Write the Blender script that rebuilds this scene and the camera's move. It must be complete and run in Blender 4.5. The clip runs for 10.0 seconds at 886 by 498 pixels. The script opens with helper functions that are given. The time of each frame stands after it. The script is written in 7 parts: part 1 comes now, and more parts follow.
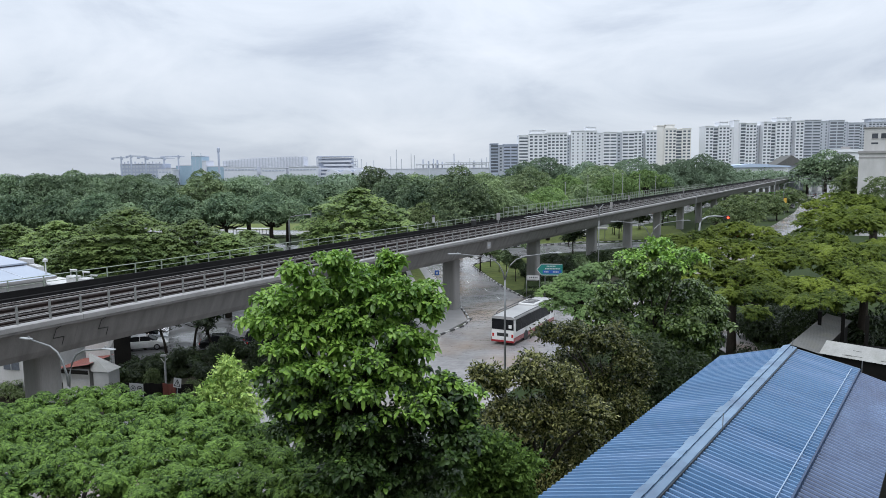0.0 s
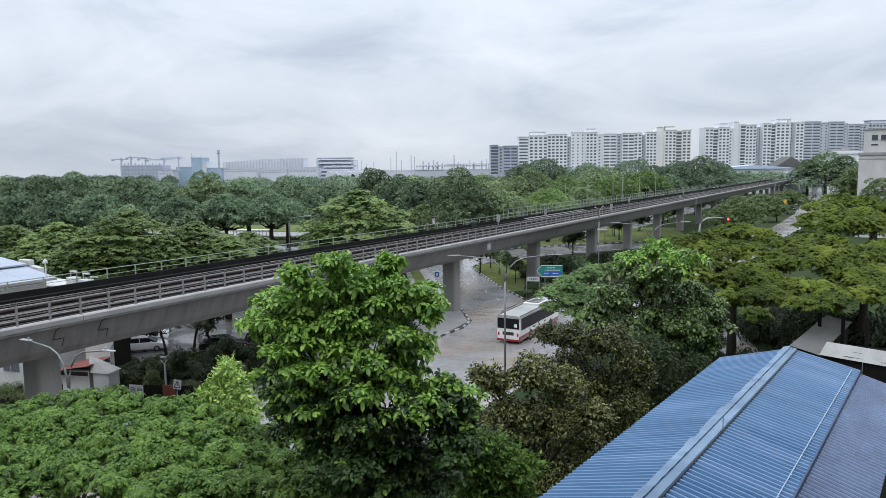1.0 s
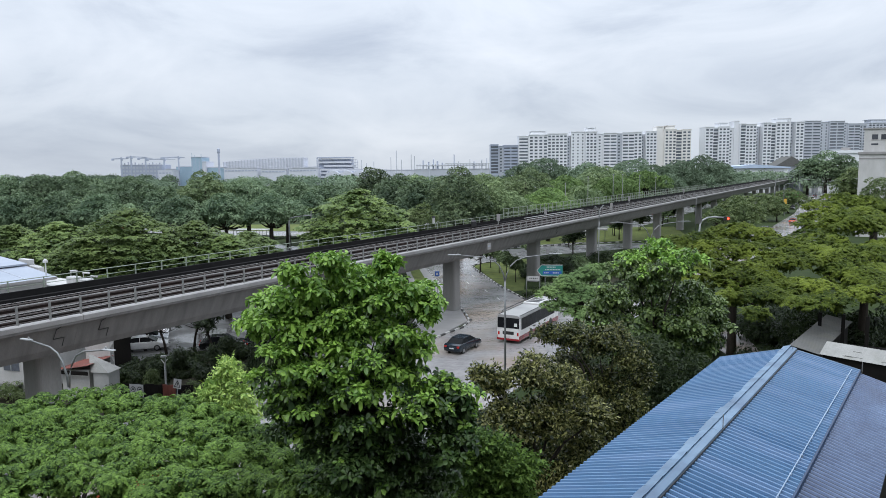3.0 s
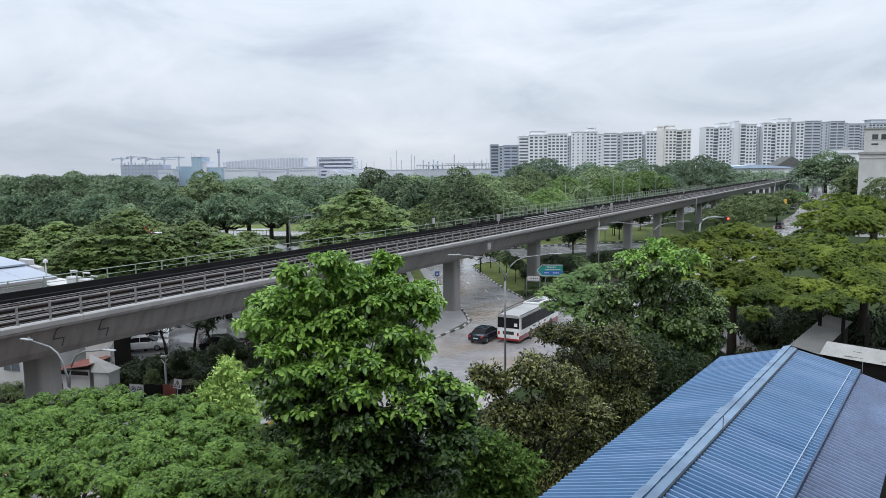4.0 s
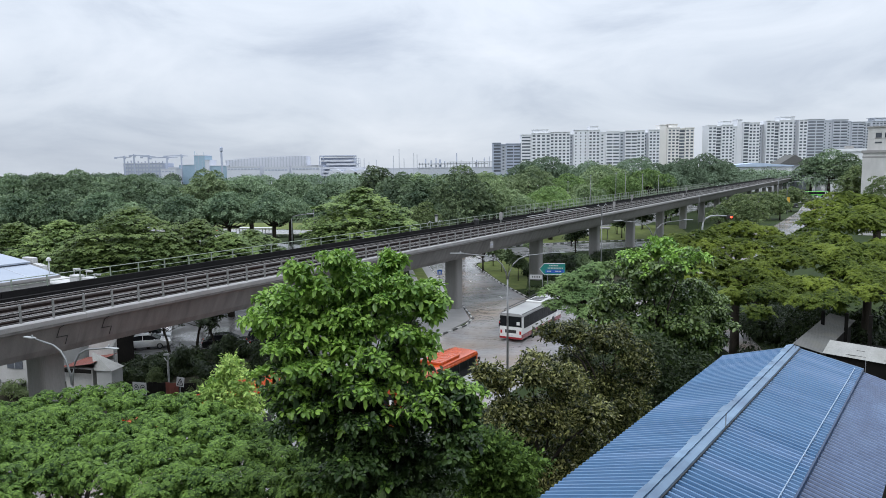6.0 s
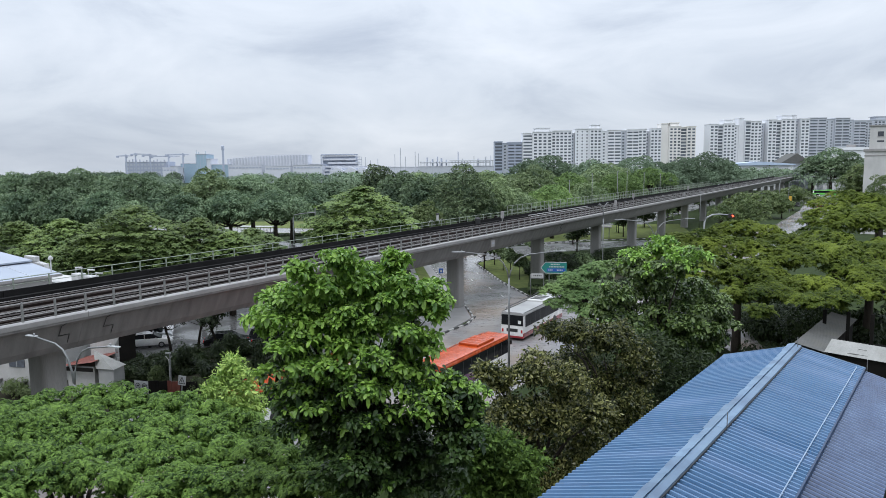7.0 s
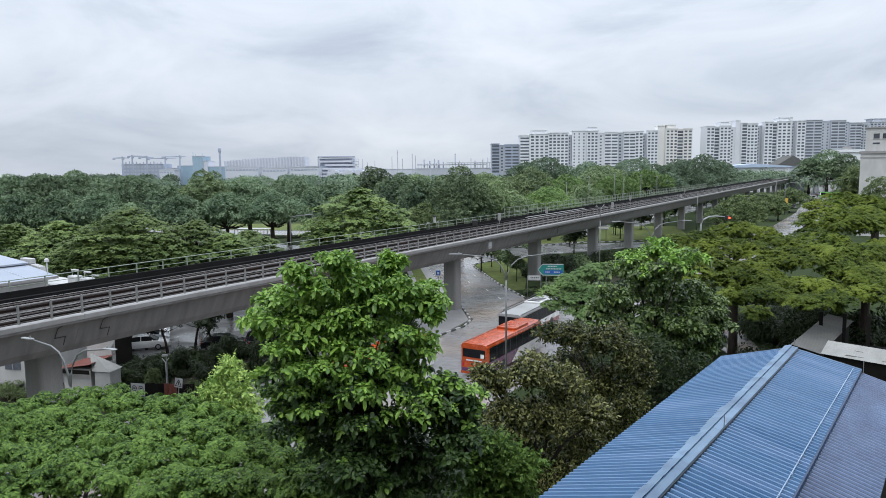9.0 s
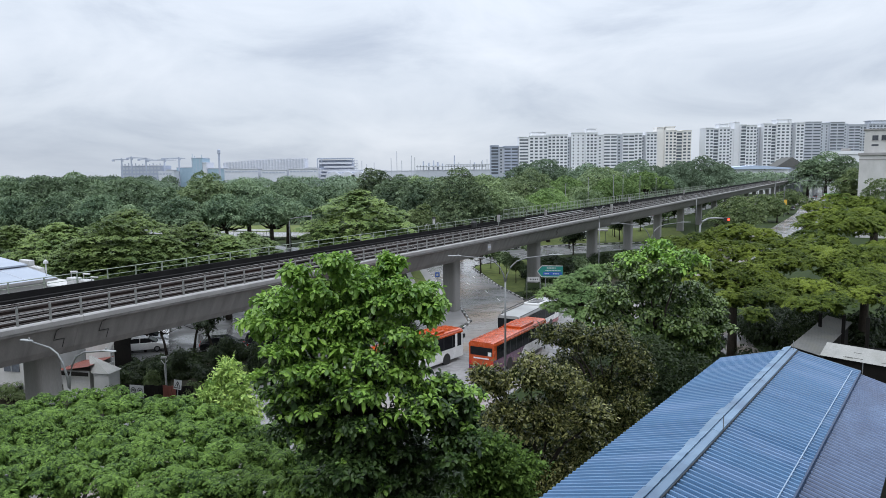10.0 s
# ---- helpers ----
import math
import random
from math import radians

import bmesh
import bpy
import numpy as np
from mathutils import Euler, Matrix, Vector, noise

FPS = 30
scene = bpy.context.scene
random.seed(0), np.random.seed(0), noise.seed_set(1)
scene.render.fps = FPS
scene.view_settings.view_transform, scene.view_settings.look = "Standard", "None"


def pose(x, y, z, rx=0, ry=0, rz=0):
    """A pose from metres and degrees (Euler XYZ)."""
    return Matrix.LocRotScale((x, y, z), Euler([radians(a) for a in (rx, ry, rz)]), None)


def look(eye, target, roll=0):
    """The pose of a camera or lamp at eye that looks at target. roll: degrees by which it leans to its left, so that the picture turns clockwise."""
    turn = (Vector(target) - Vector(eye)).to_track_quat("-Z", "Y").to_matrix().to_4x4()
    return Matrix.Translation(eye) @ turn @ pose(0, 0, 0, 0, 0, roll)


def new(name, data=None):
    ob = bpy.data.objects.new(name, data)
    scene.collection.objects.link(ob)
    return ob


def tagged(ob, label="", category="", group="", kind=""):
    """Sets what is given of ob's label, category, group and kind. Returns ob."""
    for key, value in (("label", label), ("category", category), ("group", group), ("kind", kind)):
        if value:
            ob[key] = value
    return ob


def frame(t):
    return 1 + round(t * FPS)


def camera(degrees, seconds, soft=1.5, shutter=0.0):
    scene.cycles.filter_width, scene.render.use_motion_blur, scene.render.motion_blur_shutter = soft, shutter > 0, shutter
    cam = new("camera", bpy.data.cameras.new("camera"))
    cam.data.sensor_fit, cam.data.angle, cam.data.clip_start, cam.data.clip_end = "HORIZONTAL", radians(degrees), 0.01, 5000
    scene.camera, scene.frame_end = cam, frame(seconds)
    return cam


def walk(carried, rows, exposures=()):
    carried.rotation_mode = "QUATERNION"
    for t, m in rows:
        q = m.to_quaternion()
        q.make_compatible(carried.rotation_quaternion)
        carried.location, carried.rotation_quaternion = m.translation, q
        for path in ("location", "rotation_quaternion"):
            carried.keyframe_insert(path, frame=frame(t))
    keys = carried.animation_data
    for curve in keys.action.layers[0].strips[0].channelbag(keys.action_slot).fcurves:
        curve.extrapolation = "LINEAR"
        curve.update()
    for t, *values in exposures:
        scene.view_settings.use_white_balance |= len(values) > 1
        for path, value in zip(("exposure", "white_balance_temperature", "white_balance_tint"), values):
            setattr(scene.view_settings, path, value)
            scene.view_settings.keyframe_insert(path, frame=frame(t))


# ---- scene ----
# The camera stands at a high window, 18 m over the road, and sways a little.
EYE = (0.0, 0.0, 18.0)
FOCAL = 1260.0
cam = camera(2 * math.degrees(math.atan(784 / FOCAL)), 10.0, soft=0.5)


def aim(dx, dy):
    """A pose that looks at the viaduct; dx and dy are small sways, in units of the focal length."""
    yaw, tilt = -dx / FOCAL, -radians(6.41) + dy / FOCAL
    way = Vector((math.sin(yaw) * math.cos(tilt), math.cos(yaw) * math.cos(tilt), math.sin(tilt)))
    return look(EYE, Vector(EYE) + way * 50, -0.56)


walk(cam, [(0.0, aim(0, -1.6)), (0.5, aim(0, 0.8)), (1.0, aim(0, 1.0)), (1.5, aim(0, 2.1)), (2.0, aim(-1.3, 1.1)), (2.5, aim(0, 0)),
           (4.0, aim(0.3, 0)), (4.5, aim(1.2, -1.4)), (5.0, aim(3.2, -1.4)), (5.5, aim(3.5, -1.6)), (7.0, aim(7.2, -5.0)), (7.5, aim(6.9, -3.4)),
           (8.0, aim(4.7, -4.4)), (8.5, aim(4.9, -2.8)), (9.0, aim(2.0, -1.4)), (9.5, aim(2.0, -0.6)), (10.0, aim(0.6, 1.6))],
     exposures=[(0.0, -0.04, 6420, 10), (10.0, -0.04, 6420, 10)])

# ---- light: a bright overcast sky ----
SUN_HEIGHT, SUN_TURN = radians(58), radians(200)
world = bpy.data.worlds.new("sky")
scene.world = world
world.use_nodes = True
wn, wl = world.node_tree.nodes, world.node_tree.links
wn.clear()


def wnode(kind, **values):
    n = wn.new(kind)
    for key, value in values.items():
        n.inputs[key].default_value = value
    return n


sky = wn.new("ShaderNodeTexSky")
sky.sky_type, sky.sun_disc, sky.sun_elevation, sky.sun_rotation = "NISHITA", False, SUN_HEIGHT, SUN_TURN
coord = wn.new("ShaderNodeTexCoord")
mapping = wn.new("ShaderNodeMapping")
mapping.inputs["Scale"].default_value = (1.7, 1.7, 4.6)
mapping.inputs["Location"].default_value = (3.1, 0.6, 0.2)
wl.new(coord.outputs["Generated"], mapping.inputs["Vector"])
big = wnode("ShaderNodeTexNoise", Scale=2.0, Detail=9.0, Roughness=0.55, Distortion=0.5)
wl.new(mapping.outputs["Vector"], big.inputs["Vector"])
cloud = wn.new("ShaderNodeValToRGB")
ramp = cloud.color_ramp
ramp.elements[0].position, ramp.elements[0].color = 0.28, (0.49, 0.555, 0.67, 1)
ramp.elements[1].position, ramp.elements[1].color = 0.70, (0.865, 0.92, 1.005, 1)
mid = ramp.elements.new(0.5)
mid.color = (0.725, 0.79, 0.885, 1)
wl.new(big.outputs["Fac"], cloud.inputs["Fac"])
scaled = wn.new("ShaderNodeVectorMath")
scaled.operation = "SCALE"
scaled.inputs["Scale"].default_value = 0.10
wl.new(sky.outputs["Color"], scaled.inputs[0])
# the zenith of the cloud deck is brighter than its rim
apart = wn.new("ShaderNodeSeparateXYZ")
wl.new(coord.outputs["Generated"], apart.inputs["Vector"])
rise = wn.new("ShaderNodeMapRange")
rise.inputs["From Min"].default_value, rise.inputs["From Max"].default_value = 0.0, 1.0
rise.inputs["To Min"].default_value, rise.inputs["To Max"].default_value = 0.90, 2.1
wl.new(apart.outputs["Z"], rise.inputs["Value"])
lit = wn.new("ShaderNodeVectorMath")
lit.operation = "SCALE"
wl.new(cloud.outputs["Color"], lit.inputs[0])
crest = wn.new("ShaderNodeMapRange")
crest.inputs["From Min"].default_value, crest.inputs["From Max"].default_value = 0.27, 1.0
crest.inputs["To Min"].default_value, crest.inputs["To Max"].default_value = 0.0, 1.5
wl.new(apart.outputs["Z"], crest.inputs["Value"])
height = wn.new("ShaderNodeMath")
wl.new(rise.outputs["Result"], height.inputs[0])
wl.new(crest.outputs["Result"], height.inputs[1])
blend = wn.new("ShaderNodeMix")
blend.data_type = "RGBA"
blend.inputs["Factor"].default_value = 0.93
wl.new(scaled.outputs["Vector"], blend.inputs["A"])
wl.new(lit.outputs["Vector"], blend.inputs["B"])
wl.new(height.outputs[0], lit.inputs["Scale"])
back = wnode("ShaderNodeBackground", Strength=1.0)
wl.new(blend.outputs["Result"], back.inputs["Color"])
wout = wn.new("ShaderNodeOutputWorld")
wl.new(back.outputs["Background"], wout.inputs["Surface"])

sun = new("sun", bpy.data.lights.new("sun", "SUN"))
sun.data.energy, sun.data.angle, sun.data.color = 0.8, radians(25), (1.0, 0.97, 0.92)
sun.rotation_euler = (radians(90) - SUN_HEIGHT, 0, math.pi - SUN_TURN)


# ---- materials ----
def surface(name, dark, light, rough=0.7, metal=0.0, scale=3.0, fine=40.0, bump=0.2, stains=0.0, stain_colour=(0.05, 0.045, 0.04), stain_scale=0.4,
            stretch=(1, 1, 1), per_object=0.0, rough_spread=0.1, distance=0.01, wet=0.0):
    """A surface with colour that varies at two scales, fine relief and, where asked, stains."""
    m = bpy.data.materials.new(name)
    m.use_nodes = True
    n, l = m.node_tree.nodes, m.node_tree.links
    bsdf = n["Principled BSDF"]
    tc = n.new("ShaderNodeTexCoord")
    mp = n.new("ShaderNodeMapping")
    mp.inputs["Scale"].default_value = stretch
    l.new(tc.outputs["Object"], mp.inputs["Vector"])
    a, b = n.new("ShaderNodeTexNoise"), n.new("ShaderNodeTexNoise")
    for tex, sc, de in ((a, scale, 5.0), (b, fine, 3.0)):
        tex.inputs["Scale"].default_value, tex.inputs["Detail"].default_value = sc, de
        l.new(mp.outputs["Vector"], tex.inputs["Vector"])
    mixv = n.new("ShaderNodeMath")
    mixv.operation = "MULTIPLY_ADD"
    mixv.inputs[1].default_value = 0.35
    l.new(b.outputs["Fac"], mixv.inputs[0])
    half = n.new("ShaderNodeMath")
    half.operation = "MULTIPLY"
    half.inputs[1].default_value = 0.65
    l.new(a.outputs["Fac"], half.inputs[0])
    l.new(half.outputs[0], mixv.inputs[2])
    spread = n.new("ShaderNodeMapRange")
    spread.inputs["From Min"].default_value, spread.inputs["From Max"].default_value = 0.32, 0.68
    l.new(mixv.outputs[0], spread.inputs["Value"])
    col = n.new("ShaderNodeMix")
    col.data_type = "RGBA"
    col.inputs["A"].default_value, col.inputs["B"].default_value = (*dark, 1), (*light, 1)
    l.new(spread.outputs["Result"], col.inputs["Factor"])
    result = col.outputs["Result"]
    if per_object:
        info = n.new("ShaderNodeObjectInfo")
        rng = n.new("ShaderNodeMapRange")
        rng.inputs["To Min"].default_value, rng.inputs["To Max"].default_value = 1 - per_object, 1 + per_object
        l.new(info.outputs["Random"], rng.inputs["Value"])
        sc = n.new("ShaderNodeVectorMath")
        sc.operation = "SCALE"
        l.new(result, sc.inputs[0])
        l.new(rng.outputs["Result"], sc.inputs["Scale"])
        result = sc.outputs["Vector"]
    if stains:
        st = n.new("ShaderNodeTexNoise")
        st.inputs["Scale"].default_value, st.inputs["Detail"].default_value = stain_scale, 6.0
        l.new(mp.outputs["Vector"], st.inputs["Vector"])
        cut = n.new("ShaderNodeMapRange")
        cut.inputs["From Min"].default_value, cut.inputs["From Max"].default_value = 0.48, 0.68
        cut.inputs["To Max"].default_value = stains
        l.new(st.outputs["Fac"], cut.inputs["Value"])
        over = n.new("ShaderNodeMix")
        over.data_type = "RGBA"
        over.inputs["B"].default_value = (*stain_colour, 1)
        l.new(cut.outputs["Result"], over.inputs["Factor"])
        l.new(result, over.inputs["A"])
        result = over.outputs["Result"]
    l.new(result, bsdf.inputs["Base Color"])
    rr = n.new("ShaderNodeMapRange")
    rr.inputs["To Min"].default_value, rr.inputs["To Max"].default_value = max(0.02, rough - rough_spread), min(1, rough + rough_spread)
    l.new(spread.outputs["Result"], rr.inputs["Value"])
    rough_out = rr.outputs["Result"]
    bump_in = mixv.outputs[0]
    if wet:
        pool = n.new("ShaderNodeTexNoise")
        pool.inputs["Scale"].default_value, pool.inputs["Detail"].default_value = 0.16, 5.0
        l.new(mp.outputs["Vector"], pool.inputs["Vector"])
        film = n.new("ShaderNodeMapRange")
        film.inputs["From Min"].default_value, film.inputs["From Max"].default_value = 0.36, 0.56
        film.inputs["To Min"].default_value, film.inputs["To Max"].default_value = rough, wet
        l.new(pool.outputs["Fac"], film.inputs["Value"])
        rough_out = film.outputs["Result"]
    l.new(rough_out, bsdf.inputs["Roughness"])
    bsdf.inputs["Metallic"].default_value = metal
    if bump:
        bp = n.new("ShaderNodeBump")
        bp.inputs["Strength"].default_value, bp.inputs["Distance"].default_value = bump, distance
        l.new(bump_in, bp.inputs["Height"])
        l.new(bp.outputs["Normal"], bsdf.inputs["Normal"])
    return m


def leafage(name, dark, light, gloss=0.45, through_light=0.2, shine=0.18, tone_scale=0.35, speck=0.8, lo=0.5, hi=1.4):
    """Leaves: each one its own tone, patches of lighter growth, and some light through the blade."""
    m = bpy.data.materials.new(name)
    m.use_nodes = True
    n, l = m.node_tree.nodes, m.node_tree.links
    bsdf, out = n["Principled BSDF"], n["Material Output"]
    geo, tc, tex = n.new("ShaderNodeNewGeometry"), n.new("ShaderNodeTexCoord"), n.new("ShaderNodeTexNoise")
    tex.inputs["Scale"].default_value, tex.inputs["Detail"].default_value = tone_scale, 3.0
    l.new(tc.outputs["Object"], tex.inputs["Vector"])
    mul = n.new("ShaderNodeMath")
    mul.operation = "MULTIPLY"
    mul.inputs[1].default_value = speck
    l.new(geo.outputs["Random Per Island"], mul.inputs[0])
    add = n.new("ShaderNodeMath")
    add.operation = "MULTIPLY_ADD"
    add.inputs[1].default_value = 1.1
    l.new(tex.outputs["Fac"], add.inputs[0])
    l.new(mul.outputs[0], add.inputs[2])
    rng = n.new("ShaderNodeMapRange")
    rng.inputs["From Min"].default_value, rng.inputs["From Max"].default_value = lo, hi
    l.new(add.outputs[0], rng.inputs["Value"])
    col = n.new("ShaderNodeMix")
    col.data_type = "RGBA"
    col.inputs["A"].default_value, col.inputs["B"].default_value = (*dark, 1), (*light, 1)
    l.new(rng.outputs["Result"], col.inputs["Factor"])
    info, own = n.new("ShaderNodeObjectInfo"), n.new("ShaderNodeMapRange")
    own.inputs["To Min"].default_value, own.inputs["To Max"].default_value = 0.72, 1.28
    l.new(info.outputs["Random"], own.inputs["Value"])
    hue = n.new("ShaderNodeHueSaturation")
    l.new(own.outputs["Result"], hue.inputs["Value"])
    l.new(col.outputs["Result"], hue.inputs["Color"])
    col = hue
    l.new(col.outputs[0], bsdf.inputs["Base Color"])
    bsdf.inputs["Roughness"].default_value = gloss
    bsdf.inputs["Specular IOR Level"].default_value = shine
    tl = n.new("ShaderNodeBsdfTranslucent")
    warm = n.new("ShaderNodeMix")
    warm.data_type = "RGBA"
    warm.inputs["Factor"].default_value = 0.35
    warm.inputs["B"].default_value = (0.14, 0.26, 0.045, 1)
    l.new(col.outputs[0], warm.inputs["A"])
    l.new(warm.outputs["Result"], tl.inputs["Color"])
    mx = n.new("ShaderNodeMixShader")
    mx.inputs["Fac"].default_value = through_light
    l.new(bsdf.outputs["BSDF"], mx.inputs[1])
    l.new(tl.outputs["BSDF"], mx.inputs[2])
    l.new(mx.outputs["Shader"], out.inputs["Surface"])
    return m


def paint(name, colour, rough=0.25, coat=0.6, dirt=0.12):
    """Vehicle paint with a clear coat and thin road film."""
    d = tuple(c * (1 - dirt) for c in colour)
    m = surface(name, d, colour, rough=rough, scale=1.2, fine=20, bump=0.0, rough_spread=0.08)
    m.node_tree.nodes["Principled BSDF"].inputs["Coat Weight"].default_value = coat
    return m


def glow(name, colour, strength):
    m = bpy.data.materials.new(name)
    m.use_nodes = True
    b = m.node_tree.nodes["Principled BSDF"]
    b.inputs["Base Color"].default_value = (*colour, 1)
    b.inputs["Emission Color"].default_value = (*colour, 1)
    b.inputs["Emission Strength"].default_value = strength
    return m


CONCRETE = surface("viaduct_concrete", (0.125, 0.12, 0.115), (0.215, 0.205, 0.195), rough=0.8, scale=0.8, fine=14, bump=0.25, stains=0.45,
                   stain_colour=(0.075, 0.07, 0.066), stain_scale=0.5, stretch=(1, 2.2, 0.3))
COPING = surface("coping_concrete", (0.22, 0.21, 0.205), (0.33, 0.32, 0.31), rough=0.7, scale=0.9, fine=20, bump=0.2, stains=0.35,
                 stain_colour=(0.2, 0.19, 0.18), stain_scale=0.8)
PIER = surface("pier_concrete", (0.19, 0.185, 0.175), (0.31, 0.30, 0.285), rough=0.8, scale=0.7, fine=18, bump=0.2, stains=0.4,
               stain_colour=(0.12, 0.11, 0.10), stain_scale=0.7, stretch=(1.6, 1.6, 0.25))
DECK = surface("track_deck", (0.006, 0.005, 0.0045), (0.024, 0.018, 0.016), rough=0.85, scale=1.4, fine=18, bump=0.4, stains=0.5, stain_colour=(0.035, 0.018, 0.014))
DARKWALL = surface("near_black_coat", (0.007, 0.007, 0.007), (0.018, 0.017, 0.017), rough=0.85, scale=1.0, fine=16, bump=0.2)
STEEL = surface("galvanised_steel", (0.20, 0.20, 0.195), (0.33, 0.325, 0.31), rough=0.5, metal=0.5, scale=4, fine=60, bump=0.1)
RAIL = surface("worn_rail", (0.30, 0.27, 0.25), (0.5, 0.48, 0.46), rough=0.3, metal=0.8, scale=2, fine=40, bump=0.05)
RAILSIDE = surface("third_rail_cover", (0.07, 0.06, 0.055), (0.14, 0.12, 0.11), rough=0.6, scale=2, fine=30, bump=0.1)
GREENRAIL = surface("weathered_green_rail", (0.20, 0.24, 0.19), (0.34, 0.37, 0.30), rough=0.6, metal=0.2, scale=4, fine=50, bump=0.1)
WETROAD = surface("wet_asphalt", (0.20, 0.195, 0.195), (0.32, 0.31, 0.305), rough=0.26, scale=0.35, fine=1.7, bump=0.75, stains=0.85,
                  stain_colour=(0.27, 0.20, 0.145), stain_scale=0.09, distance=0.24, wet=0.10)
FARROAD = surface("wet_far_asphalt", (0.13, 0.13, 0.13), (0.21, 0.205, 0.205), rough=0.4, scale=0.3, fine=20, bump=0.1, wet=0.2)
LOT = surface("parking_asphalt", (0.055, 0.055, 0.055), (0.12, 0.118, 0.115), rough=0.7, scale=0.6, fine=6, bump=0.4, wet=0.1, stains=0.6, stain_colour=(0.04, 0.038, 0.035), stain_scale=0.35, distance=0.05)
GRASS = surface("grass", (0.014, 0.025, 0.008), (0.042, 0.06, 0.018), rough=0.9, scale=0.25, fine=9, bump=0.6, distance=0.06)
LAWN = surface("mown_lawn", (0.06, 0.082, 0.024), (0.15, 0.175, 0.055), rough=0.9, scale=0.7, fine=9, bump=0.5, distance=0.04)
SOIL = surface("damp_soil", (0.018, 0.017, 0.012), (0.05, 0.048, 0.03), rough=0.9, scale=0.6, fine=10, bump=0.5, distance=0.04)
PAVING = surface("pavement_concrete", (0.20, 0.195, 0.19), (0.31, 0.30, 0.29), rough=0.6, scale=0.7, fine=20, bump=0.15, stains=0.4, stain_colour=(0.2, 0.19, 0.175))
WHITEPAINT = surface("white_road_paint", (0.32, 0.315, 0.305), (0.5, 0.49, 0.475), rough=0.6, scale=3, fine=30, bump=0.1)
BLACKPAINT = surface("black_kerb_paint", (0.025, 0.025, 0.025), (0.06, 0.058, 0.055), rough=0.6, scale=3, fine=30, bump=0.1)
BLUEROOF = surface("blue_roof_sheet", (0.036, 0.112, 0.235), (0.075, 0.175, 0.315), rough=0.38, metal=0.0, scale=0.5, fine=6, bump=0.05, stains=0.5,
                   stain_colour=(0.15, 0.24, 0.40), stain_scale=0.7, stretch=(0.35, 2.2, 1))
# darker sheet colours for the roof troughs and the strip between the roofs
ROOFDARK = surface("darker_blue_sheet", (0.010, 0.028, 0.072), (0.024, 0.055, 0.12), rough=0.5, scale=0.5, fine=6, bump=0.05, stretch=(1, 0.4, 1))
OLDDARK = surface("darker_faded_sheet", (0.010, 0.015, 0.030), (0.030, 0.038, 0.062), rough=0.6, scale=0.5, fine=6, bump=0.05, stretch=(1, 0.4, 1))
OLDBLUE = surface("weathered_blue_sheet", (0.05, 0.085, 0.175), (0.145, 0.205, 0.325), rough=0.55, scale=1.4, fine=16, bump=0.05, stains=0.3,
                  stain_colour=(0.055, 0.06, 0.10), stain_scale=0.9, stretch=(1, 0.5, 1))
PALEBLUE = surface("pale_blue_strip", (0.22, 0.31, 0.43), (0.32, 0.41, 0.52), rough=0.45, scale=2, fine=12, bump=0.05)
RIDGECAP = surface("blue_ridge_cap", (0.09, 0.16, 0.25), (0.16, 0.24, 0.33), per_object=0.14, rough=0.45, scale=1.6, fine=9, bump=0.1, stains=0.6, stain_colour=(0.05, 0.085, 0.15), stain_scale=1.3)
WHITEWALL = surface("white_render_wall", (0.40, 0.395, 0.38), (0.54, 0.53, 0.515), rough=0.8, scale=0.6, fine=12, bump=0.1, stains=0.35,
                    stain_colour=(0.32, 0.31, 0.29), stain_scale=0.5, stretch=(1, 1, 0.4))
OLDROOF = surface("old_pale_sheet", (0.22, 0.22, 0.205), (0.34, 0.335, 0.315), rough=0.7, scale=0.8, fine=10, bump=0.1, stains=0.6, stain_colour=(0.17, 0.17, 0.14), stain_scale=0.7)
GREYROOF = surface("grey_roof_sheet", (0.06, 0.06, 0.056), (0.115, 0.114, 0.107), rough=0.8, scale=1.6, fine=10, bump=0.1, stains=0.8, stain_colour=(0.09, 0.088, 0.075), stain_scale=0.8)
REDROOF = surface("red_roof_sheet", (0.13, 0.035, 0.025), (0.22, 0.065, 0.045), rough=0.6, scale=1, fine=12, bump=0.1)
# boards darker than stained wood: the shade around them is put into the colour
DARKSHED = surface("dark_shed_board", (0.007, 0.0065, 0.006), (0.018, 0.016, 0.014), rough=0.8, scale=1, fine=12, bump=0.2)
BARK = surface("bark", (0.022, 0.018, 0.014), (0.062, 0.052, 0.043), rough=0.9, scale=3, fine=22, bump=0.7, stretch=(1, 1, 0.3), distance=0.03)
POLE = surface("lamp_pole_steel", (0.14, 0.145, 0.145), (0.22, 0.225, 0.225), rough=0.45, metal=0.4, scale=3, fine=40, bump=0.05)
SHADE = surface("lamp_head", (0.22, 0.23, 0.23), (0.32, 0.33, 0.33), rough=0.4, scale=5, fine=40, bump=0.05)
GLASS_DARK = surface("dark_vehicle_glass", (0.008, 0.009, 0.010), (0.018, 0.019, 0.021), rough=0.08, scale=1, fine=10, bump=0.0, rough_spread=0.03)
WINDOW = surface("window_glass", (0.045, 0.05, 0.06), (0.12, 0.13, 0.15), rough=0.15, scale=0.2, fine=3, bump=0.0, per_object=0.5)
RUBBER = surface("tyre_rubber", (0.015, 0.015, 0.015), (0.03, 0.03, 0.03), rough=0.8, scale=6, fine=50, bump=0.2)
ALLOY = surface("wheel_rim", (0.25, 0.25, 0.26), (0.42, 0.42, 0.43), rough=0.4, metal=0.7, scale=8, fine=40, bump=0.0)
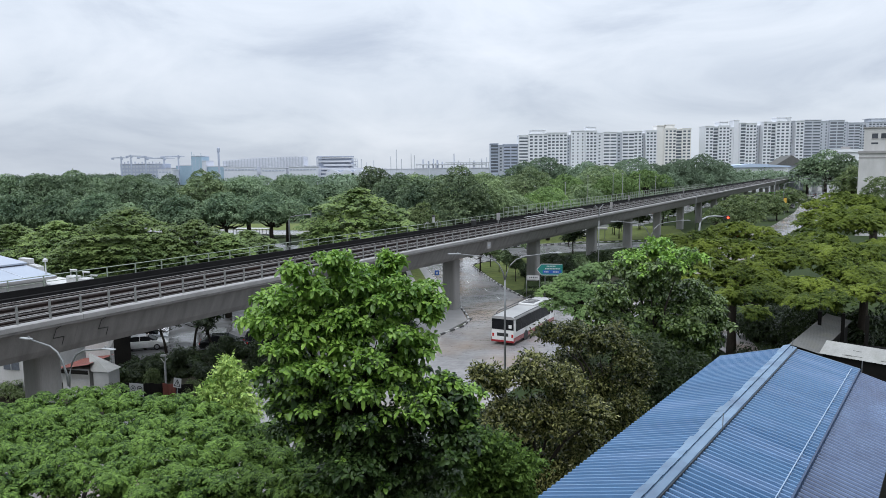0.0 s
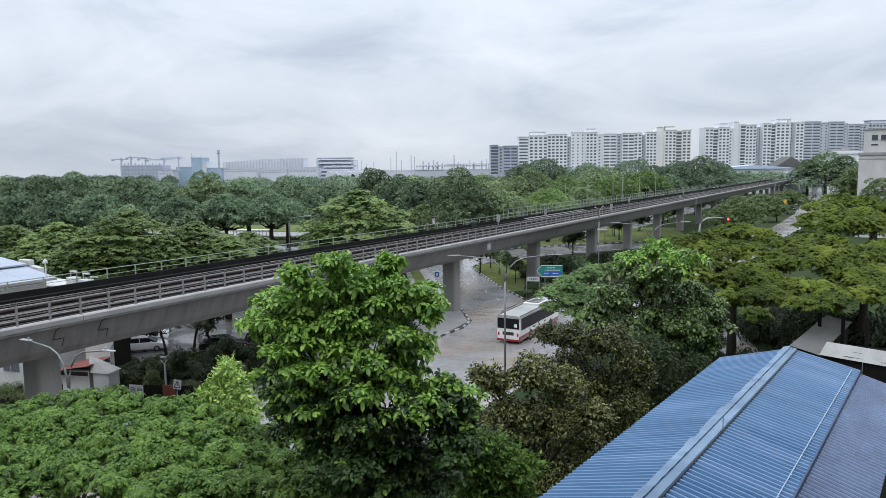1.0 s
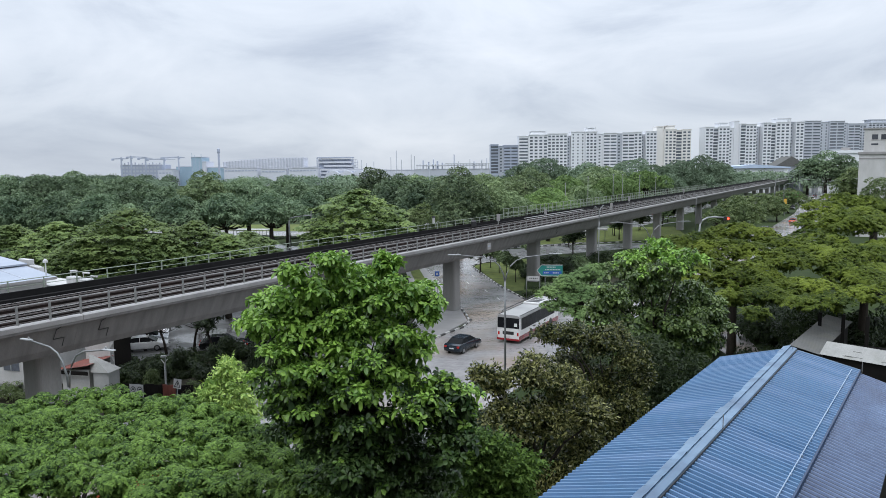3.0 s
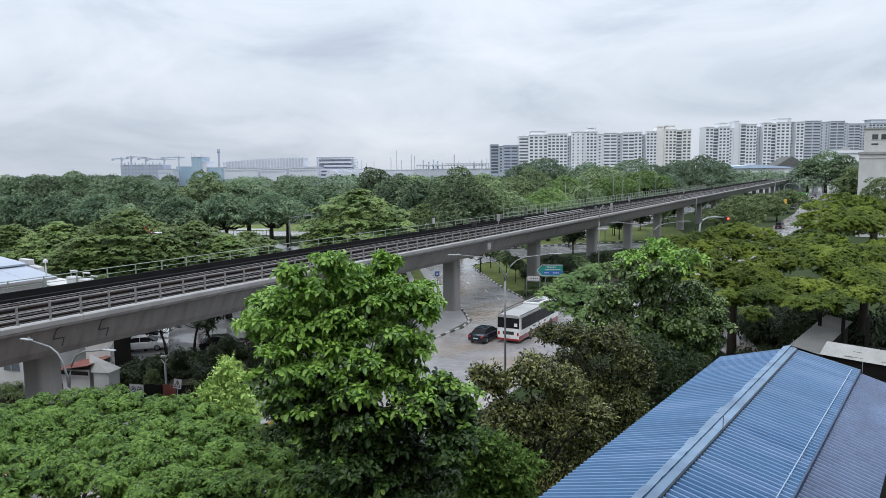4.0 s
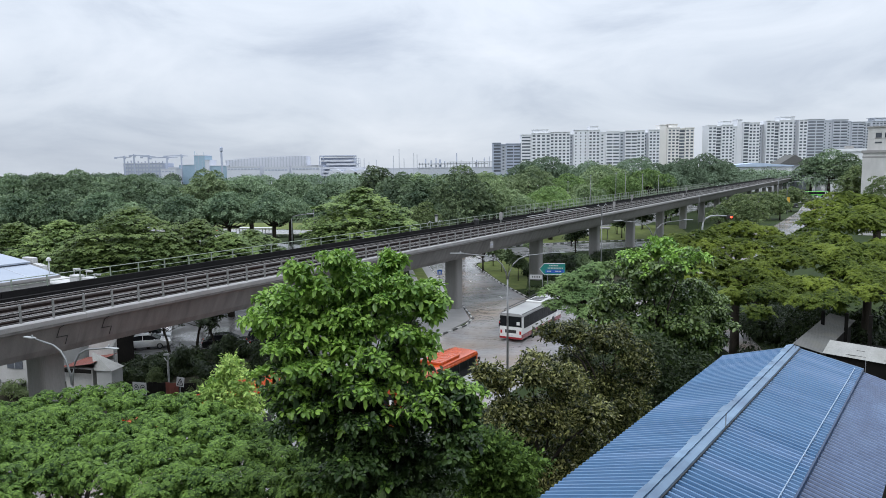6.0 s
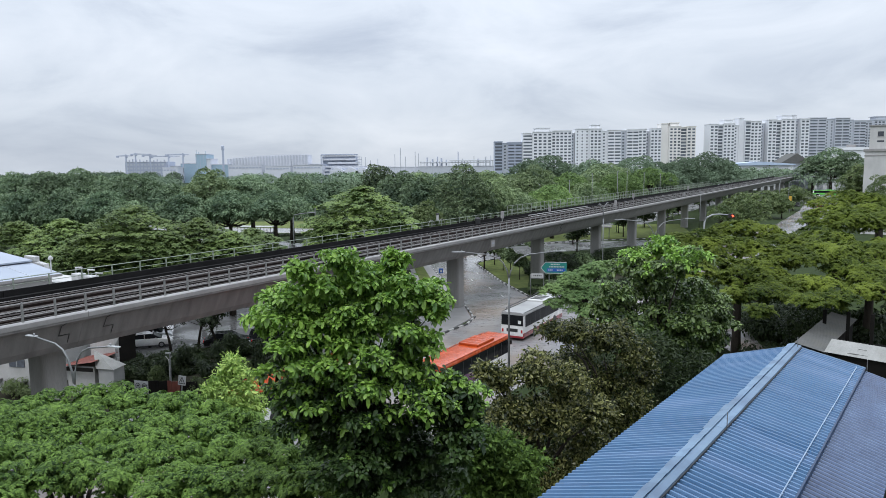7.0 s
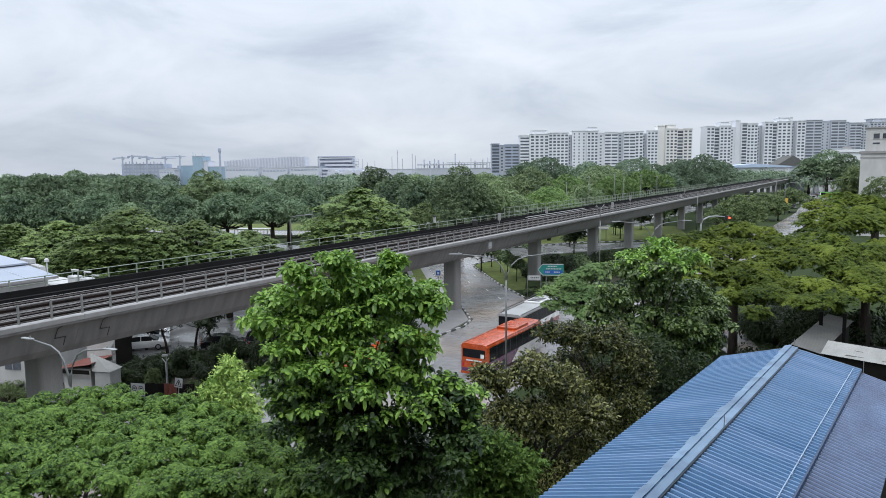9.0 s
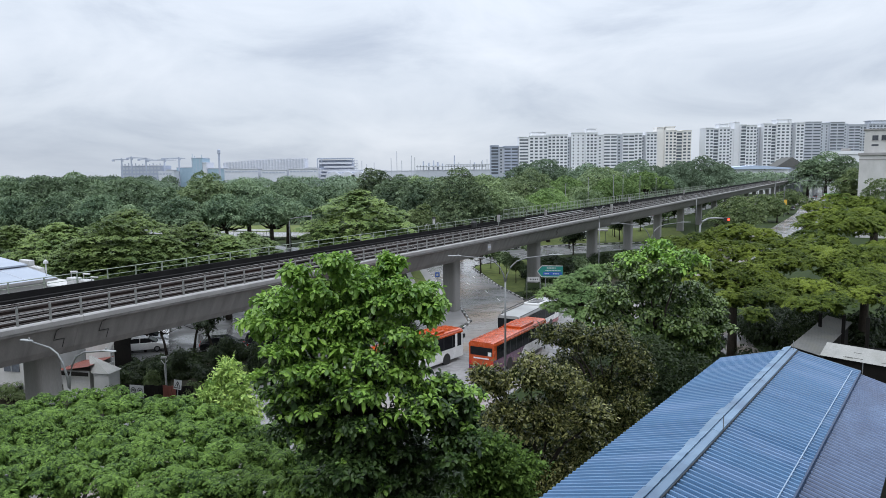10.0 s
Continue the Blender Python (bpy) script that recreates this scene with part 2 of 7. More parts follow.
BLACKTRIM = surface("black_trim", (0.012, 0.012, 0.012), (0.03, 0.03, 0.03), rough=0.5, scale=4, fine=40, bump=0.05)
REDLENS = surface("red_lens", (0.35, 0.01, 0.01), (0.5, 0.03, 0.02), rough=0.2, scale=6, fine=40, bump=0.0)
PALELENS = surface("clear_lens", (0.5, 0.5, 0.5), (0.7, 0.7, 0.7), rough=0.15, scale=6, fine=40, bump=0.0)
for rough_stuff in (DECK, DARKWALL, GRASS, LAWN, SOIL, DARKSHED, BARK):
    rough_stuff.node_tree.nodes["Principled BSDF"].inputs["Specular IOR Level"].default_value = 0.12
GLASS_DARK.node_tree.nodes["Principled BSDF"].inputs["Specular IOR Level"].default_value = 0.05
BUSWHITE = paint("bus_white_paint", (0.74, 0.73, 0.71))
BUSRED = paint("bus_red_paint", (0.27, 0.012, 0.018))
BUSORANGE = paint("bus_orange_paint", (0.50, 0.070, 0.009), coat=0.25, dirt=0.3)
BUSROOF = surface("dusty_bus_roof", (0.24, 0.24, 0.235), (0.38, 0.375, 0.365), rough=0.5, scale=0.8, fine=8, bump=0.05, stains=0.5, stain_colour=(0.16, 0.155, 0.15))
BUSPURPLE = paint("bus_purple_paint", (0.11, 0.03, 0.09))


# ---- small builders ----
def part(name, bm, material, parent=None, label="", smooth=False):
    """Links a bmesh as one mesh object under a thing or a part."""
    me = bpy.data.meshes.new(name)
    bm.to_mesh(me)
    bm.free()
    for m in (material if isinstance(material, (list, tuple)) else (material,)):
        me.materials.append(m)
    if smooth:
        me.polygons.foreach_set("use_smooth", [True] * len(me.polygons))
    ob = new(name, me)
    if parent:
        ob.parent = parent
    if label:
        tagged(ob, label)
    return ob


def share(name, mesh, parent, m):
    """One more object on a mesh that alike pieces share."""
    ob = new(name, mesh)
    ob.parent = parent
    ob.matrix_basis = m
    return ob


def data(name, bm, *materials):
    me = bpy.data.meshes.new(name)
    bm.to_mesh(me)
    bm.free()
    for m in materials:
        me.materials.append(m)
    return me


def thing(name, m, label, category, group="", kind=""):
    ob = new(name)
    ob.matrix_basis = m
    return tagged(ob, label, category, group, kind)


def box(x0, x1, y0, y1, z0, z1, bm=None, bevel=0.0):
    """A cuboid, with its edges rounded off where a bevel is given."""
    b = bmesh.new()
    vs = [b.verts.new((x, y, z)) for z in (z0, z1) for y in (y0, y1) for x in (x0, x1)]
    for f in ((0, 2, 3, 1), (4, 5, 7, 6), (0, 1, 5, 4), (2, 6, 7, 3), (0, 4, 6, 2), (1, 3, 7, 5)):
        b.faces.new([vs[i] for i in f])
    if bevel:
        bmesh.ops.bevel(b, geom=list(b.edges), offset=bevel, segments=2, profile=0.6, affect="EDGES")
    return join(bm, b)


def join(bm, b):
    if bm is None:
        return b
    me = bpy.data.meshes.new("tmp")
    b.to_mesh(me)
    b.free()
    bm.from_mesh(me)
    bpy.data.meshes.remove(me)
    return bm


def tube(points, radii, sides=8, bm=None, caps=True):
    """A round bar through points, with its radius at each of them."""
    bm = bm or bmesh.new()
    pts = [Vector(p) for p in points]
    rings = []
    for i, p in enumerate(pts):
        way = (pts[min(i + 1, len(pts) - 1)] - pts[max(i - 1, 0)]).normalized()
        side = way.cross(Vector((0, 0, 1)) if abs(way.z) < 0.9 else Vector((1, 0, 0))).normalized()
        up = side.cross(way)
        r = radii[i] if isinstance(radii, (list, tuple)) else radii
        rings.append([bm.verts.new(p + side * (r * math.cos(2 * math.pi * k / sides)) + up * (r * math.sin(2 * math.pi * k / sides))) for k in range(sides)])
    for a, b in zip(rings, rings[1:]):
        for k in range(sides):
            bm.faces.new((a[k], a[(k + 1) % sides], b[(k + 1) % sides], b[k]))
    if caps:
        bm.faces.new(rings[0][::-1])
        bm.faces.new(rings[-1])
    return bm


def prism(profile, y0, y1, bm=None, steps=1):
    """An outline in x and z carried along y."""
    bm = bm or bmesh.new()
    rings = [[bm.verts.new((x, y0 + (y1 - y0) * i / steps, z)) for x, z in profile] for i in range(steps + 1)]
    n = len(profile)
    for a, b in zip(rings, rings[1:]):
        for k in range(n):
            bm.faces.new((a[k], b[k], b[(k + 1) % n], a[(k + 1) % n]))
    bm.faces.new(rings[0])
    bm.faces.new(rings[-1][::-1])
    bmesh.ops.recalc_face_normals(bm, faces=list(bm.faces))
    return bm


def plate(points, z0, z1, bm=None):
    """A flat slab over an outline in x and y."""
    bm = bm or bmesh.new()
    low = [bm.verts.new((x, y, z0)) for x, y in points]
    top = [bm.verts.new((x, y, z1)) for x, y in points]
    bm.faces.new(top)
    bm.faces.new(low[::-1])
    for k in range(len(points)):
        j = (k + 1) % len(points)
        bm.faces.new((low[k], low[j], top[j], top[k]))
    bmesh.ops.recalc_face_normals(bm, faces=list(bm.faces))
    return bm


# The viaduct and the main road run 30.5 degrees to the right of straight ahead.
TURN = 30.52
ALONG = Vector((math.sin(radians(TURN)), math.cos(radians(TURN)), 0))
ACROSS = Vector((math.cos(radians(TURN)), -math.sin(radians(TURN)), 0))


def on_line(s, l, z=0.0):
    """s metres along the viaduct's line and l metres across it, towards the camera's side."""
    return ALONG * s + ACROSS * l + Vector((0, 0, z))


def line_pose(s, l, z=0.0, turn=0.0):
    p = on_line(s, l, z)
    return pose(p.x, p.y, p.z, 0, 0, -TURN + turn)


# ---- ground and roads ----
ground = part("ground", plate([(-1500, -400), (2600, -400), (2600, 3200), (-1500, 3200)], -0.6, 0.0), GRASS)
tagged(ground, "flat damp ground with grass and leaf litter", "ground", kind="structure")


def strip(name, left, right, z, material, label, category, kind="structure"):
    """A paved strip between two edges, each a line of (s, l)."""
    bm = bmesh.new()
    a = [bm.verts.new(on_line(s, l, z)) for s, l in left]
    b = [bm.verts.new(on_line(s, l, z)) for s, l in right]
    for i in range(len(a) - 1):
        bm.faces.new((a[i], b[i], b[i + 1], a[i + 1]))
    for f in list(bm.faces):
        if f.normal.z < 0:
            f.normal_flip()
    ext = bmesh.ops.extrude_face_region(bm, geom=list(bm.faces))
    bmesh.ops.translate(bm, vec=(0, 0, -0.3), verts=[v for v in ext["geom"] if isinstance(v, bmesh.types.BMVert)])
    bmesh.ops.recalc_face_normals(bm, faces=list(bm.faces))
    return tagged(part(name, bm, material), label, category, kind=kind)


main_road = strip("road", [(-60, -50), (20, -43.4), (40, -41.2), (62, -38.5), (70, -38.6), (95, -38.6), (110, -36.5), (140, -32), (216, -23), (300, -22), (460, -28), (700, -40)],
                  [(-60, -30), (20, -25.5), (40, -24), (62, -23.5), (70, -23.5), (95, -22.5), (110, -21.5), (140, -19), (216, -12.8), (300, -11), (460, -13), (700, -16)],
                  0.02, WETROAD, "wide wet asphalt road with muddy flood water", "road")


def slab(name, points, z, material, label, category, kind="structure"):
    return tagged(part(name, plate(points, z - 0.3, z), material), label, category, kind=kind)


side_road = slab("road_side", [(1.0, 75), (2.6, 82.5), (1.6, 92.5), (-2.4, 122), (-4.4, 140), (-6, 152), (14, 158), (8.0, 147), (6.8, 139), (7.7, 126), (11.3, 97), (13.1, 94.0), (17, 91.8),
                               (24, 92), (12, 72)], 0.028, WETROAD, "wet asphalt side road joining under the viaduct", "road")
cross_road = slab("road_cross", [(-75, 196), (-40, 172), (-6, 149), (12, 157), (34, 167), (90, 176), (90, 169), (40, 157), (24, 147.6), (13.3, 139.5), (6, 131.8), (-5, 131), (-44, 163), (-80, 188)],
                  0.014, FARROAD, "wet grey road crossing behind the viaduct", "road")
far_road = slab("road_far", [(-95, 214), (-62, 200), (-30, 194), (-8, 196), (-8, 205), (-33, 208), (-60, 214), (-95, 230)], 0.02, WETROAD, "pale wet road behind the tree belt", "road")
far_lawn = slab("lawn_far", [(-78, 224), (-58, 215), (-33, 209), (-20, 209), (-24, 236), (-70, 240)], 0.03, LAWN, "bright lawn behind the far road", "lawn")
lawn = slab("lawn", [(-1, 158), (14, 163), (34, 172), (62, 177), (70, 215), (20, 210)], 0.03, LAWN, "bright mown lawn behind the viaduct", "lawn")
island = slab("verge", [(5.6, 129.5), (8.5, 110), (11.3, 97.3), (17, 92), (34, 101), (46, 128), (40, 156), (24, 147), (13.4, 139), (7.6, 134.2), (5.9, 131.6)], 0.10, GRASS, "raised grass verge beside the side road", "verge")
soil_bed = slab("planting_bed", [(12.5, 97.5), (17.5, 93), (33, 102), (40, 122), (20, 122)], 0.16, SOIL, "dark damp planting bed under shrubs", "planting bed")
driveway = slab("driveway", [(27.0, 78), (27.2, 65), (30.2, 65), (32.5, 76), (31, 80)], 0.04, WETROAD, "wet driveway under the rain trees", "driveway")
corner_grass = slab("corner_grass", [(-2.4, 86), (-0.6, 86), (-0.5, 96), (-2.6, 112), (-4.8, 131), (-6.6, 131), (-4.4, 112), (-2.3, 96)], 0.19, LAWN, "narrow grass strip along the pavement", "verge")
grass_edge = slab("verge_grass", [(5.8, 129.6), (8.6, 110), (10.0, 103), (11.8, 103.5), (13.0, 112), (14.0, 124), (17.0, 140), (13.4, 138.6), (7.7, 133.9), (6.1, 131.4)], 0.13, LAWN, "worn grass edge beside the kerb", "verge")
pavement = slab("pavement", [(-27.3, 39.4), (-15.2, 55.7), (-1.8, 73.7), (0.2, 76.8), (2.8, 82.6), (2.0, 91.5), (-2.2, 121), (-4.0, 134), (-7.5, 134), (-5.4, 112), (-3.6, 96), (-3.4, 84), (-4.2, 77.5), (-17.2, 57.2), (-29.3, 40.9)],
                0.15, PAVING, "pale concrete pavement round the junction corner", "pavement")
lot = slab("parking_lot", [(-90, 62), (-58, 58), (-30, 66), (-14, 78), (-12, 92), (-40, 108), (-95, 100)], 0.05, LOT, "wet grey car park under the viaduct", "car park")
shade_bed = slab("soil_bed", [(-31, 42.5), (-17.4, 57.3), (-4.4, 77.5), (-3.6, 84), (-4, 92), (-13, 78), (-29, 65.5), (-46, 58), (-44, 47)], 0.07, SOIL, "dark damp soil under the viaduct", "soil bed")
grass_strip = slab("grass_strip", [(-8.6, 133), (-6.2, 112), (-4.8, 96), (-9, 92), (-14, 104), (-14, 128)], 0.09, LAWN, "grass strip beside the pavement", "verge")


for x, y, turn in ((3.9, 111.5, 8.0), (5.1, 118.6, 8.0), (7.6, 97.5, 8.0), (6.3, 104.0, 8.0)):
    dash = part("lane_mark", box(-0.06, 0.06, -0.9, 0.9, 0.0, 0.005), WHITEPAINT, side_road, "worn white lane dash")
    dash.matrix_basis = pose(x, y, 0.029, 0, 0, turn)


def kerb(points, step=1.0, height=0.17, width=0.2):
    """A kerb of black and white blocks along a line."""
    root = thing("kerb", Matrix(), "kerb of blocks painted black and white by turns", "kerb", kind="structure")
    pts = [Vector((x, y, 0)) for x, y in points]
    walkway, i, carry = [], 0, 0.0
    for a, b in zip(pts, pts[1:]):
        d = (b - a).length
        while carry < d:
            walkway.append((a + (b - a) * (carry / d), math.atan2(b.y - a.y, b.x - a.x)))
            carry += step
        carry -= d
    for i, (p, ang) in enumerate(walkway):
        share("kerb_block", KERB[i % 2], root, Matrix.Translation((p.x, p.y, 0)) @ Matrix.Rotation(ang, 4, "Z"))
    return root


STEM = data("stem", tube([(0, 0, 0), (0, 0, 1)], [0.04, 0.015], 5), BARK)


def shrub(x, y, radius, height, seed, material, label, size=0.22, clusters=160, name="shrub", z=0.0, group="shrubs"):
    """A low bush: leaves down to the ground, over a few stems."""
    rng = np.random.default_rng(seed)
    root = thing(name, pose(x, y, z), label, "shrub", group)
    for k in range(3):
        a = k * 2.1 + seed
        tip = Vector((radius * 0.3 * math.cos(a), radius * 0.3 * math.sin(a), height * 0.45 + 0.05))
        share("stem", STEM, root, Matrix.LocRotScale(Vector((0, 0, -0.05)), tip.to_track_quat("Z", "Y"), Vector((1, 1, tip.length))))
    rows = [(0, 0, height * 0.45, radius * 0.8, radius * 0.8, height * 0.5)]
    for k in range(7):
        a, q = k * 2.4, rng.uniform(0.3, 0.8)
        rows.append((q * radius * math.cos(a), q * radius * math.sin(a), height * rng.uniform(0.3, 0.75), radius * 0.4, radius * 0.4, height * 0.28))
    v, f = leaf_cloud(rng, np.array(rows), clusters // 2, 10, size * 1.25, size * 1.5, 0.5, 0.6, low=-0.6, small=True)
    crown = new("leaves", raw_mesh("leaves", v, f, material))
    crown.parent = root
    tagged(crown, kind="stuff")
    return root


KERB = [data("kerb_block", box(0.006, 0.994, -0.11, 0.11, -0.1, 0.2, bevel=0.02), m) for m in (WHITEPAINT, BLACKPAINT)]
kerb([(-27.1, 39.2), (-15.0, 55.5), (-1.6, 73.5), (0.3, 76.6), (2.2, 79.6), (3.0, 82.6), (2.9, 85.5), (2.1, 91.4), (-2.1, 121), (-3.8, 134)])
kerb([(24, 147.3), (13.3, 139.3), (7.4, 134.4), (5.7, 131.8), (5.4, 129.4), (8.3, 110), (11.1, 97.2), (13.2, 94.0), (17, 91.8)])
kerb([(34, 169), (14, 159.5)])
kerb([(64, 175), (34, 169)])

# ---- viaduct ----
VIADUCT_L = -44.7
viaduct = thing("viaduct", line_pose(0, VIADUCT_L), "long grey concrete railway viaduct on square piers", "viaduct", kind="structure")
S0, S1 = -60.0, 590.0
girder = [(4.72, 9.22), (4.72, 9.08), (4.2, 8.86), (3.55, 7.55), (3.2, 7.12), (2.7, 7.02), (-2.7, 7.02), (-3.2, 7.12), (-3.55, 7.55), (-4.2, 8.86), (-4.72, 9.08), (-4.72, 9.22)]
SPAN, FIRST = 26.3, 25.2 - 3 * 26.3
for k in range(23):
    y0 = FIRST + SPAN * k
    part("girder", prism(girder, y0 + 0.004, y0 + SPAN - 0.004), CONCRETE, viaduct)
    part("coping", prism([(4.78, 9.23), (4.80, 9.5), (4.72, 9.56), (4.30, 9.56), (4.28, 9.23)], y0 + 0.015, y0 + SPAN - 0.015), COPING, viaduct, "pale concrete edge beam")
    part("far_parapet", prism([(-4.76, 9.23), (-4.76, 10.0), (-4.56, 10.0), (-4.54, 9.23)], y0 + 0.015, y0 + SPAN - 0.015), DARKWALL, viaduct, "near-black far parapet wall")
part("deck", box(-4.54, 4.28, S0, S1 - 30, 9.224, 9.27), DECK, viaduct, "stained brown track deck")
for x in (-2.25, 1.75):
    for dx in (-0.72, 0.72):
        part("plinth", box(x + dx - 0.3, x + dx + 0.3, S0, S1 - 30, 9.27, 9.42), DECK, viaduct)
        rail = part("rail", prism([(x + dx - 0.035, 9.52), (x + dx - 0.03, 9.56), (x + dx + 0.03, 9.56), (x + dx + 0.035, 9.52)], S0, S1 - 30), RAIL, viaduct, "worn steel rail")
        part("rail_web", prism([(x + dx - 0.05, 9.421), (x + dx - 0.012, 9.44), (x + dx - 0.012, 9.518), (x + dx + 0.012, 9.518), (x + dx + 0.012, 9.44), (x + dx + 0.05, 9.421)], S0, S1 - 30), DARKWALL, rail, "rust-dark rail web")
    part("third_rail", box(x + 1.28, x + 1.42, S0, S1 - 30, 9.55, 9.62, bevel=0.02), RAILSIDE, viaduct, "covered third rail beside the track")
for x in (-3.35, -0.55, 0.15, 2.95):
    part("cable", tube([(x, S0, 9.33), (x, S1 - 30, 9.33)], 0.035, 5), RAILSIDE, viaduct, "grey cable along the track")
for x in (-2.25, 1.75):
    for dx in (-0.42, 0.42):
        part("check_rail", prism([(x + dx - 0.03, 9.44), (x + dx - 0.025, 9.50), (x + dx + 0.025, 9.50), (x + dx + 0.03, 9.44)], S0, S1 - 30), RAILSIDE, viaduct, "dull steel check rail")
part("cable_trough", box(3.35, 3.95, S0, S1 - 30, 9.27, 9.36), DARKWALL, viaduct, "cable trough along the deck edge")
part("cable_trough", box(-4.4, -3.95, S0, S1 - 30, 9.27, 9.6), DARKWALL, viaduct, "dark cable trough along the deck edge")
post_near = data("post", box(-0.05, 0.05, -0.055, 0.055, 9.5, 10.68, bevel=0.012), STEEL)
post_far = data("post", box(-0.04, 0.04, -0.04, 0.04, 9.8, 10.78, bevel=0.012), GREENRAIL)
for k in range(150):
    y = 13.96 + k * 1.88 if k < 120 else 13.96 + 225.6 + (k - 120) * 4.0
    share("post", post_near, viaduct, Matrix.Translation((4.5, y, 0)))
for k in range(5):
    share("post", post_near, viaduct, Matrix.Translation((4.5, 12.08 - k * 1.88, 0)))
for k in range(110):
    share("post", post_far, viaduct, Matrix.Translation((-4.66, 3.9 + k * 2.45, 0)))
for z, r in ((10.64, 0.024), (10.25, 0.02), (9.86, 0.02)):
    part("guard_rail", tube([(4.5, -20, z), (4.5, S1 - 80, z)], r, 6), STEEL, viaduct, "galvanised steel guard rail")
for z, r in ((10.75, 0.035), (10.3, 0.025)):
    part("guard_rail", tube([(-4.66, -20, z), (-4.66, S1 - 80, z)], r, 6), GREENRAIL, viaduct, "weathered greenish guard rail")
def rounded(half_x, half_y, radius):
    """The outline of an oblong with round corners."""
    return [(cx * (half_x - radius) + radius * math.cos(a), cy * (half_y - radius) + radius * math.sin(a)) for cx, cy, q in ((1, 1, 0), (-1, 1, 1), (-1, -1, 2), (1, -1, 3)) for a in [(q + k / 5) * math.pi / 2 for k in range(6)]]


pier_bm = plate(rounded(0.92, 0.82, 0.34), 0.0, 6.78)
plate(rounded(1.1, 1.0, 0.3), 6.78, 7.03, pier_bm)
pier_mesh = data("pier", pier_bm, PIER)
for k in range(22):
    share("pier", pier_mesh, viaduct, Matrix.Translation((0, FIRST + SPAN * k + (2.0 if k == 7 else 0), -0.02)))


# the house with the window that the camera looks out of
# unseen wall, added to keep the low sky behind off the near trees
house_wall = part("building_wall", box(-34, 30, -1.6, -0.9, -0.1, 29, bevel=0.05), PAVING)
tagged(house_wall, "plain pale concrete wall of the house behind", "wall", kind="structure")


# ---- plants ----
def rand_dirs(rng, n):
    v = rng.normal(size=(n, 3))
    return v / np.linalg.norm(v, axis=1, keepdims=True)


def crown_lobes(rng, style, rx, zb, zt, count):
    """Ellipsoids that make up a crown: rows of centre and radii."""
    h, rows = zt - zb, []
    if style == "round":
        for i in range(count):
            d = rand_dirs(rng, 1)[0]
            d[2] = abs(d[2]) * 1.1 - 0.35
            q = rng.uniform(0.35, 0.66)
            r = rng.uniform(0.30, 0.46)
            rows.append((d[0] * q * rx, d[1] * q * rx, zb + h * (0.45 + 0.5 * q * d[2] * 1.25), r * rx, r * rx, r * h * 0.62))
        rows.append((0, 0, zb + 0.5 * h, 0.55 * rx, 0.55 * rx, 0.42 * h))
        rows.append((0, 0, zb + 0.72 * h, 0.4 * rx, 0.4 * rx, 0.28 * h))
    elif style == "layered":
        tiers = max(4, count // 4)
        for i in range(tiers):
            f = i / (tiers - 1)
            ring = rx * (1.0 - 0.93 * f ** 2.3) ** 0.62 * (0.86 + 0.14 * math.sin(3.1 * f + 0.4))
            turn = rng.uniform(0, 2 * math.pi)
            for k in range(6 if f < 0.85 else 3):
                ang = turn + k * 2 * math.pi / (6 if f < 0.85 else 3) + rng.uniform(-0.4, 0.4)
                q = rng.uniform(0.35, 0.75) * ring
                rows.append((q * math.cos(ang), q * math.sin(ang), zb + h * (0.06 + 0.88 * f) + rng.uniform(-0.03, 0.03) * h, 0.48 * ring + 0.08 * rx, 0.48 * ring + 0.08 * rx, h * rng.uniform(0.05, 0.09)))
    return np.array(rows)


